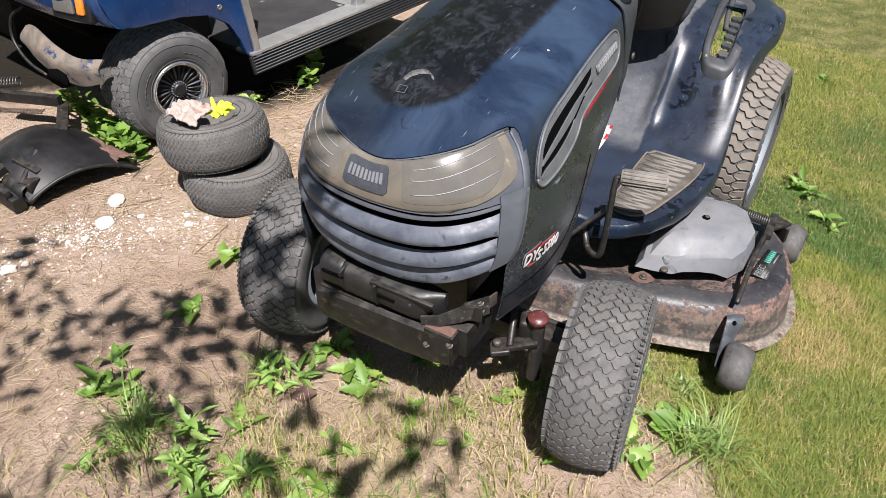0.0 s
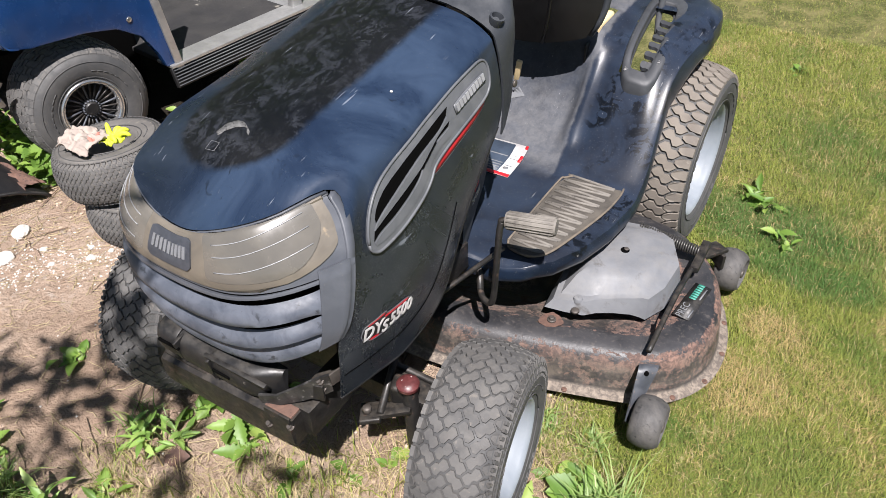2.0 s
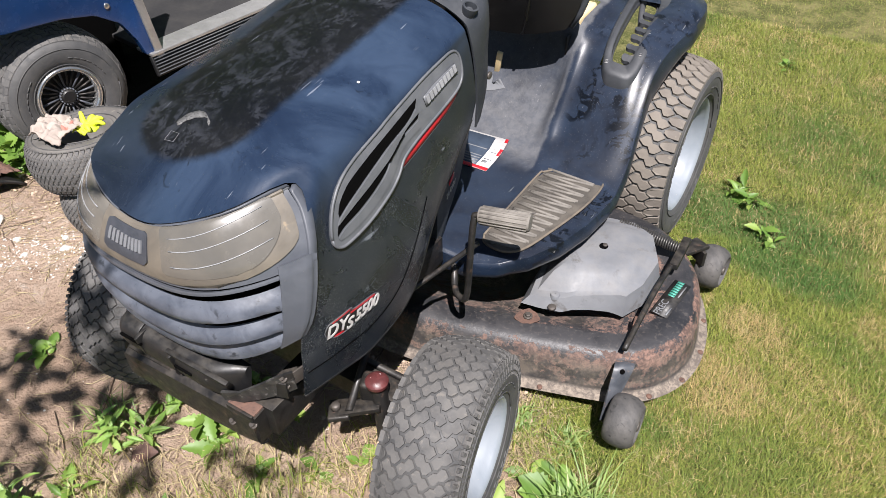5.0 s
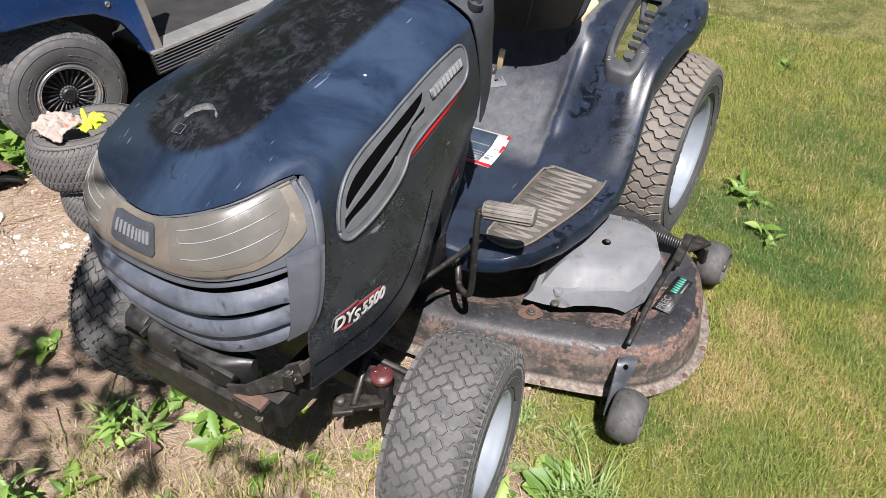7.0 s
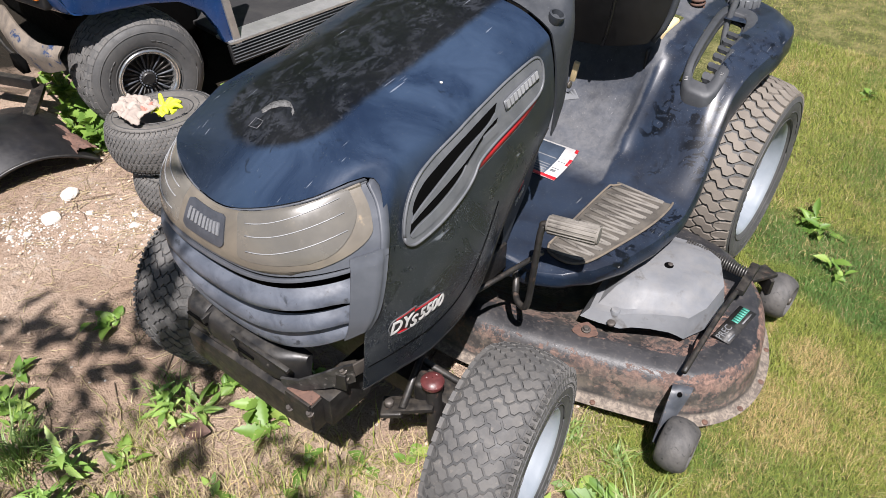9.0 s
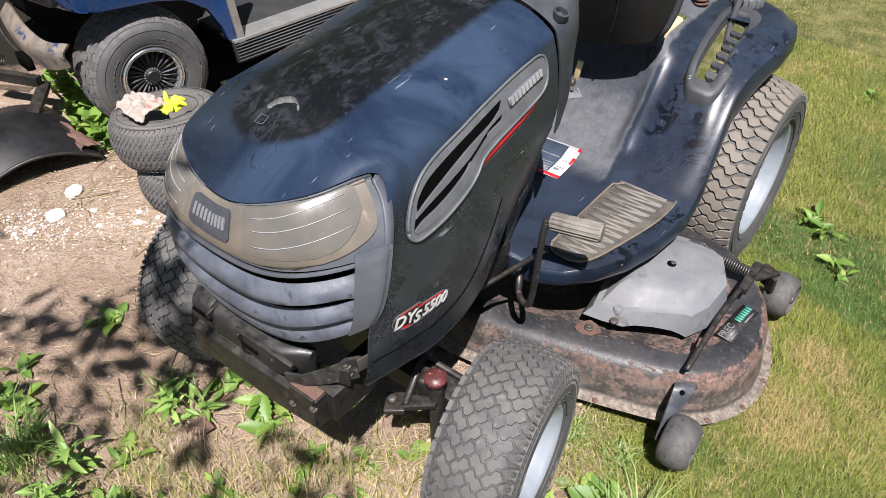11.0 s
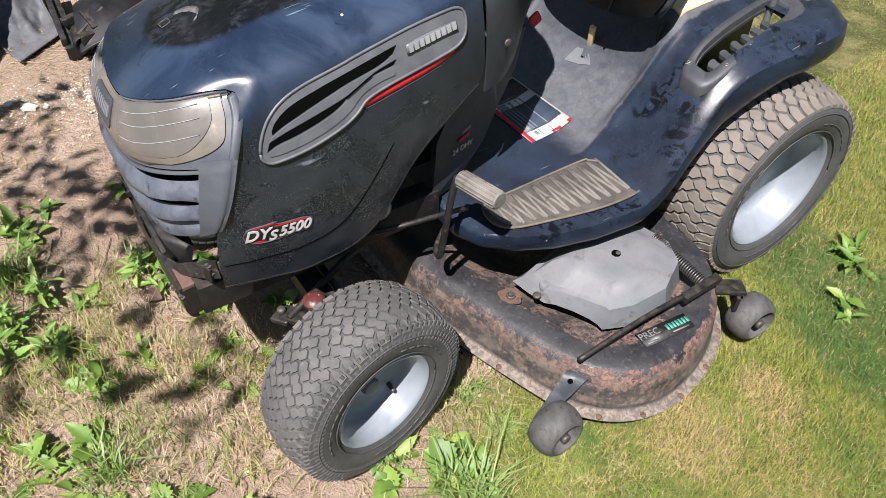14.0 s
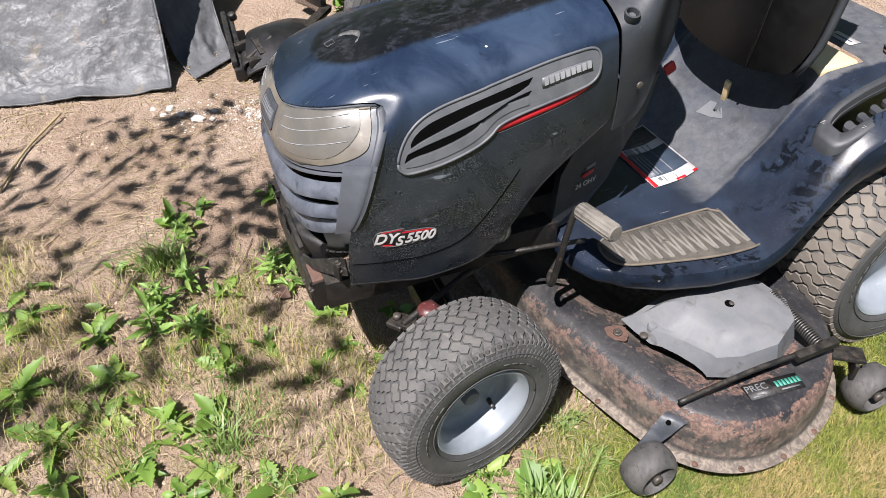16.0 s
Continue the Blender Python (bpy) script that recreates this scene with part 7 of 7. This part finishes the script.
part("bumper_hoop", tube(curve([(-.56, -.24, .46), (-.61, -.27, .42), (-.61, -.29, .34), (-.52, -.30, .28), (-.40, -.30, .26)], 20), .006, 6), M_BLACK, cart, "thin black hoop")
cw = wheel("wheel", cart, pose(-.130, .005, .205, 0, 0, -6.5), big=.218, rim=.098, width=.245, style="saw", label="golf cart wheel with black spoked cover", rim_mat=M_BLACK)
part("chrome_ring", lathe([(.088, .098), (.093, .114), (.101, .123), (.108, .122), (.110, .110)], 56), M_CHROME, cw, "worn chrome ring")
part("cover_dish", lathe([(.092, .108), (.090, .090), (.06, .078), (.03, .084), (.001, .086)], 48), M_BLACK, cw, "black wheel cover")
for k in range(24):
    an = 2 * math.pi * k / 24
    part("spoke", tube([(.096, .034 * math.cos(an), .034 * math.sin(an)), (.098, .066 * math.cos(an + .03), .066 * math.sin(an + .03)), (.100, .091 * math.cos(an + .05), .091 * math.sin(an + .05))], [.0028, .0036, .0045], 6), M_STEEL if k % 3 else M_FACE, cw)
part("hub_disc", lathe([(.028, .082), (.026, .104), (.020, .110), (.001, .111)], 28), M_BLACK, cw, "black hub disc with toothed rim", auto=40)
for k in range(18):
    an = 2 * math.pi * k / 18
    part("hub_tooth", disc((.090, .028 * math.cos(an), .028 * math.sin(an)), .0035, (1, 0, 0), .016, 6), M_FACE, cw)

# ---- cast-off black chute and bracket on the soil ----
chute = thing("mower_chute", "cast-off black plastic mower chute with rusty hinge on the soil", "mower part", m=pose(0, 0, 0))
cp = np.zeros((22, 26, 3))
for i in range(22):
    for j in range(26):
        u, v = i / 21, j / 25
        ax_, ay_ = -1.515 + .09 * v, -.115 + .365 * v
        bx_, by_ = -1.93 + .02 * v, -.02 + .33 * v
        px, py = ax_ + (bx_ - ax_) * u, ay_ + (by_ - ay_) * u
        lip = .065 * math.sin(math.pi * v) ** .8
        pz = .012 + lip * (1 - .2 * u) + .075 * math.sin(math.pi * min(1, u * .9)) * (1 - .5 * v) + .05 * (1 - v) * math.sin(math.pi * min(1, u + .2))
        cp[i, j] = (px, py, pz)
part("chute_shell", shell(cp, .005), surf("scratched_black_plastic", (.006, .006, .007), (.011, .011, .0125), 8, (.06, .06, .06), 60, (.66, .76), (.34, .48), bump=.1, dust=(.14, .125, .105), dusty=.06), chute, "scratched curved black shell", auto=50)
part("chute_hinge", join(block((.10, .05, .03), .004, (-1.60, -.03, .115), (0, 18, 10)), tube([(-1.56, -.10, .09), (-1.62, .02, .14)], .010, 8), block((.05, .05, .05), .004, (-1.55, -.075, .075), (0, 0, 10))), M_STEEL, chute, "rusty black hinge block", auto=40)
part("chute_rail", join(block((.50, .045, .05), .006, (-1.79, -.118, .055), (0, 4, -4)), block((.46, .022, .03), .005, (-1.79, -.135, .09), (0, 4, -4))), M_BLACK, chute, "black side rail of the chute", auto=40)
part("chute_socket", moved(lathe([(.020, -.02), (.036, -.02), (.037, .10), (.030, .11), (.020, .10), (.020, .0)], 20), pose(-1.64, -.082, .055, 0, -4, -6)), M_BLACK, chute, "black hinge socket", auto=40)
part("chute_clamp", block((.030, .15, .028), .004, (-1.675, -.055, .112), (8, 0, 8)), M_STEEL, chute, "rusty hinge clamp", auto=40)
part("clamp_rust", block((.006, .05, .012), .002, (-1.658, -.045, .122), (8, 0, 8)), M_RUST, chute)
part("chute_knob", disc((-1.93, -.085, .115), .018, (.2, -.3, 1), .030, 14), M_BLACK, chute)
part("chute_lip", tube([tuple(cp[0, j]) for j in range(26)], .006, 6), M_BLACK, chute)
part("chute_bracket", join(block((.04, .32, .03), .004, (-1.80, .24, .10), (0, 12, 52)), block((.26, .03, .04), .004, (-2.02, .27, .13), (0, 0, 20))), M_STEEL, chute, "dusty black steel bracket", auto=40)
part("chute_spring", coil((-2.25, .20, .16), .018, .20, 16, .003, (.8, .35, .1)), M_SPRING, chute, "zinc coil spring")
part("chute_debris", crumpled(-1.62, .22, .05, .17, .035, .04, 4.4, 22), M_RUST, chute, "dry rusty crumbs along the shell's edge")
part("white_speck", crumpled(-1.66, .12, .128, .012, .012, .006, 2.2, 6), M_LABELW, chute)

# ---- tarpaulin ----
M_TARP = surf("grey_tarpaulin", (.066, .069, .074), (.128, .132, .138), 4, (.165, .145, .12), 9, (.56, .70), (.46, .62), bump=.6, bscale=11, dist=.02, spec=.35)
tp = np.zeros((110, 110, 3))
for i in range(110):
    for j in range(110):
        u, v = i / 109, j / 109
        # v runs along the lower hem, u up the slope
        hx, hy = np.interp(v, [0, .7, 1], [-1.86, -1.66, -1.575]), -2.0 + 1.585 * v
        q = Vector((v * 5.0, u * 3.0, 2.0))
        fold = .060 * noise.noise(q) + .045 * abs(noise.noise(q * 2.3)) + .034 * abs(noise.noise(q * 4.5)) + .020 * noise.noise(q * 11) + .008 * noise.noise(q * 23)
        z = .012 + .62 * smooth(.08, 1.0, u) + fold * smooth(.0, .25, u) + .012 * math.sin(v * 14) ** 2 * (1 - u)
        tp[i, j] = (hx - .50 * u - .25 * fold, hy + .05 * u + .2 * fold * u, z)
tarp = thing("tarpaulin", "crinkled grey tarpaulin draped over a pile", "tarpaulin")
part("sheet", shell(tp, .003), M_TARP, tarp)
part("hem", tube([tuple(tp[0, j]) for j in range(110)], .0045, 6), M_TARP, tarp, "folded hem")
part("side_hem", tube([tuple(tp[i, 109]) for i in range(110)], .0045, 6), M_TARP, tarp)
fp = np.zeros((40, 30, 3))
cor = [np.array(c) for c in ((-1.62, -.315, .012), (-1.765, -.135, .012), (-2.45, -.16, .50), (-2.25, -.46, .50))]
for i in range(40):
    for j in range(30):
        u, v = i / 39, j / 29
        a = cor[0] * (1 - v) + cor[1] * v
        b = cor[3] * (1 - v) + cor[2] * v
        q = Vector((u * 4, v * 3, 8.0))
        p = a + (b - a) * u
        p[2] = .012 + .48 * smooth(.25, 1, u) + (.05 * noise.noise(q) + .02 * noise.noise(q * 2.6)) * smooth(0, .3, u) + .008
        fp[i, j] = p
flap = thing("tarpaulin_flap", "loose flap of grey tarpaulin on the soil", "tarpaulin")
part("sheet", shell(fp, .003, flip=True), M_TARP, flap)
part("hem", tube([tuple(fp[0, j]) for j in range(30)], .004, 6), M_TARP, flap, "folded hem")
part("hem", tube([tuple(fp[i, 29]) for i in range(40)], .004, 6), M_TARP, flap)
tagged(part("covered_pile", block((.8, 1.9, .66), .12, (-2.62, -1.15, .31), (0, 0, 3), 4), M_TARP), "low pile wrapped in grey tarpaulin", "pile")


# ---- unseen trees for dappled shade and dark reflections ----
M_BARK = surf("grey_bark", (.10, .08, .06), (.16, .13, .10), 14, (.06, .05, .04), 40, (.55, .65), (.85, .95), bump=.6, bscale=40, dist=.01)


def leaf_cloud(name, centers, size, per, spread, seed):
    r = np.random.default_rng(seed)
    c = np.repeat(np.asarray(centers, float), per, 0)
    n = len(c)
    p = c + r.normal(0, spread, (n, 3))
    a = r.normal(0, 1, (n, 3))
    a /= np.linalg.norm(a, axis=1, keepdims=True)
    b = np.cross(a, r.normal(0, 1, (n, 3)))
    b /= np.linalg.norm(b, axis=1, keepdims=True)
    s = size * r.uniform(.6, 1.2, (n, 1))
    v = np.stack([p - a * s, p - a * s * .2 + b * s * .42, p + a * s, p - a * s * .2 - b * s * .42], 1).reshape(-1, 3)
    return v.tolist(), [tuple(range(4 * k, 4 * k + 4)) for k in range(n)]


def tree(name, x, y, trunk_h, r, limbs, centers, size, per, spread, seed, label, limb=.35):
    t = thing(name, label, "tree", m=pose(x, y, -.03))
    geos = [tube(curve([(0, 0, 0), (.04, .02, trunk_h * .4), (0, .05, trunk_h * .8), (.02, .02, trunk_h * 1.15)], 12), np.linspace(r, r * .45, 12), 10)]
    part("trunk", geos[0], M_BARK, t)
    for l in limbs:
        part("limb", tube(curve(l, 10), np.linspace(r * limb, r * .03, 10), 6), M_BARK, t)
    part("crown", leaf_cloud("crown", centers, size, per, spread, seed), M_LEAF2, t, "uneven green leafy crown", smooth=False)
    return t


# the tree behind the camera whose twigs shade the soil in front of the tractor
TX, TY = 1.6, -3.4
SHADE = [(-.72, -.12), (-.60, .02), (-1.30, -.36), (-1.08, -.42), (-.85, -.33), (-.62, -.30), (-.47, -.14), (-.40, -.02), (-1.0, -.62),
         (-.5, -.42), (-.35, -.75), (-.15, -.38), (-.6, -.85), (-.9, -.90), (-1.35, -.62), (.1, -.25), (-.05, -.85), (-.2, -1.05),
         (-.95, -1.1), (-1.3, -1.05), (.30, -.85), (-.22, -.62)]
lims, cents = [], []
r7 = random.Random(12)
for k, (sx, sy) in enumerate(SHADE):
    h = r7.uniform(2.1, 3.0)
    c = (sx + .38 * h - TX, sy - .47 * h - TY, h)
    cents.append(c)
    for e in range(2):
        hh = h + r7.uniform(-.15, .15)
        cents.append((sx + r7.uniform(-.11, .11) + .38 * hh - TX, sy + r7.uniform(-.08, .08) - .47 * hh - TY, hh))
    if k % 2 == 0:
        lims.append([(0, 0, 1.7), (c[0] * .45, c[1] * .35, 1.7 + (c[2] - 1.7) * .7), c])
for k in range(26):
    a = r7.uniform(0, 6.283)
    cents.append((.55 * r7.uniform(.1, 1) * math.cos(a), -.25 + .45 * r7.uniform(.1, 1) * math.sin(a), r7.uniform(3.1, 4.2)))
tree("shade_tree", TX, TY, 3.2, .14, lims, cents, .058, 7, .075, 5, "leafy young tree dappling the soil before the tractor", .035)
# unseen tree line added on the far side of the cart, to reflect dark in the bonnet
r8 = random.Random(4)
for k, (x, y, s) in enumerate(((-6.5, 3.0, 1.0), (-5.2, 7.0, 1.15), (-1.8, 9.5, 1.1), (-8.5, -1.0, 1.0), (-9.0, 7.5, 1.3))):
    cc = []
    for _ in range(70):
        a, e = r8.uniform(0, 6.283), r8.uniform(-1, 1)
        rad = 2.3 * s * math.sqrt(max(.05, 1 - e * e)) * r8.uniform(.5, 1)
        cc.append((rad * math.cos(a), rad * math.sin(a), 3.6 * s + 2.6 * s * e))
    ll = [[(0, 0, 1.6), (c[0] * .4, c[1] * .4, c[2] * .7), c] for c in cc[:9]]
    tree("tree", x, y, 3.4 * s, .2, ll, cc, .17, 60, .55, 40 + k, "unseen broad leafy tree added beyond the golf cart as dark backdrop")
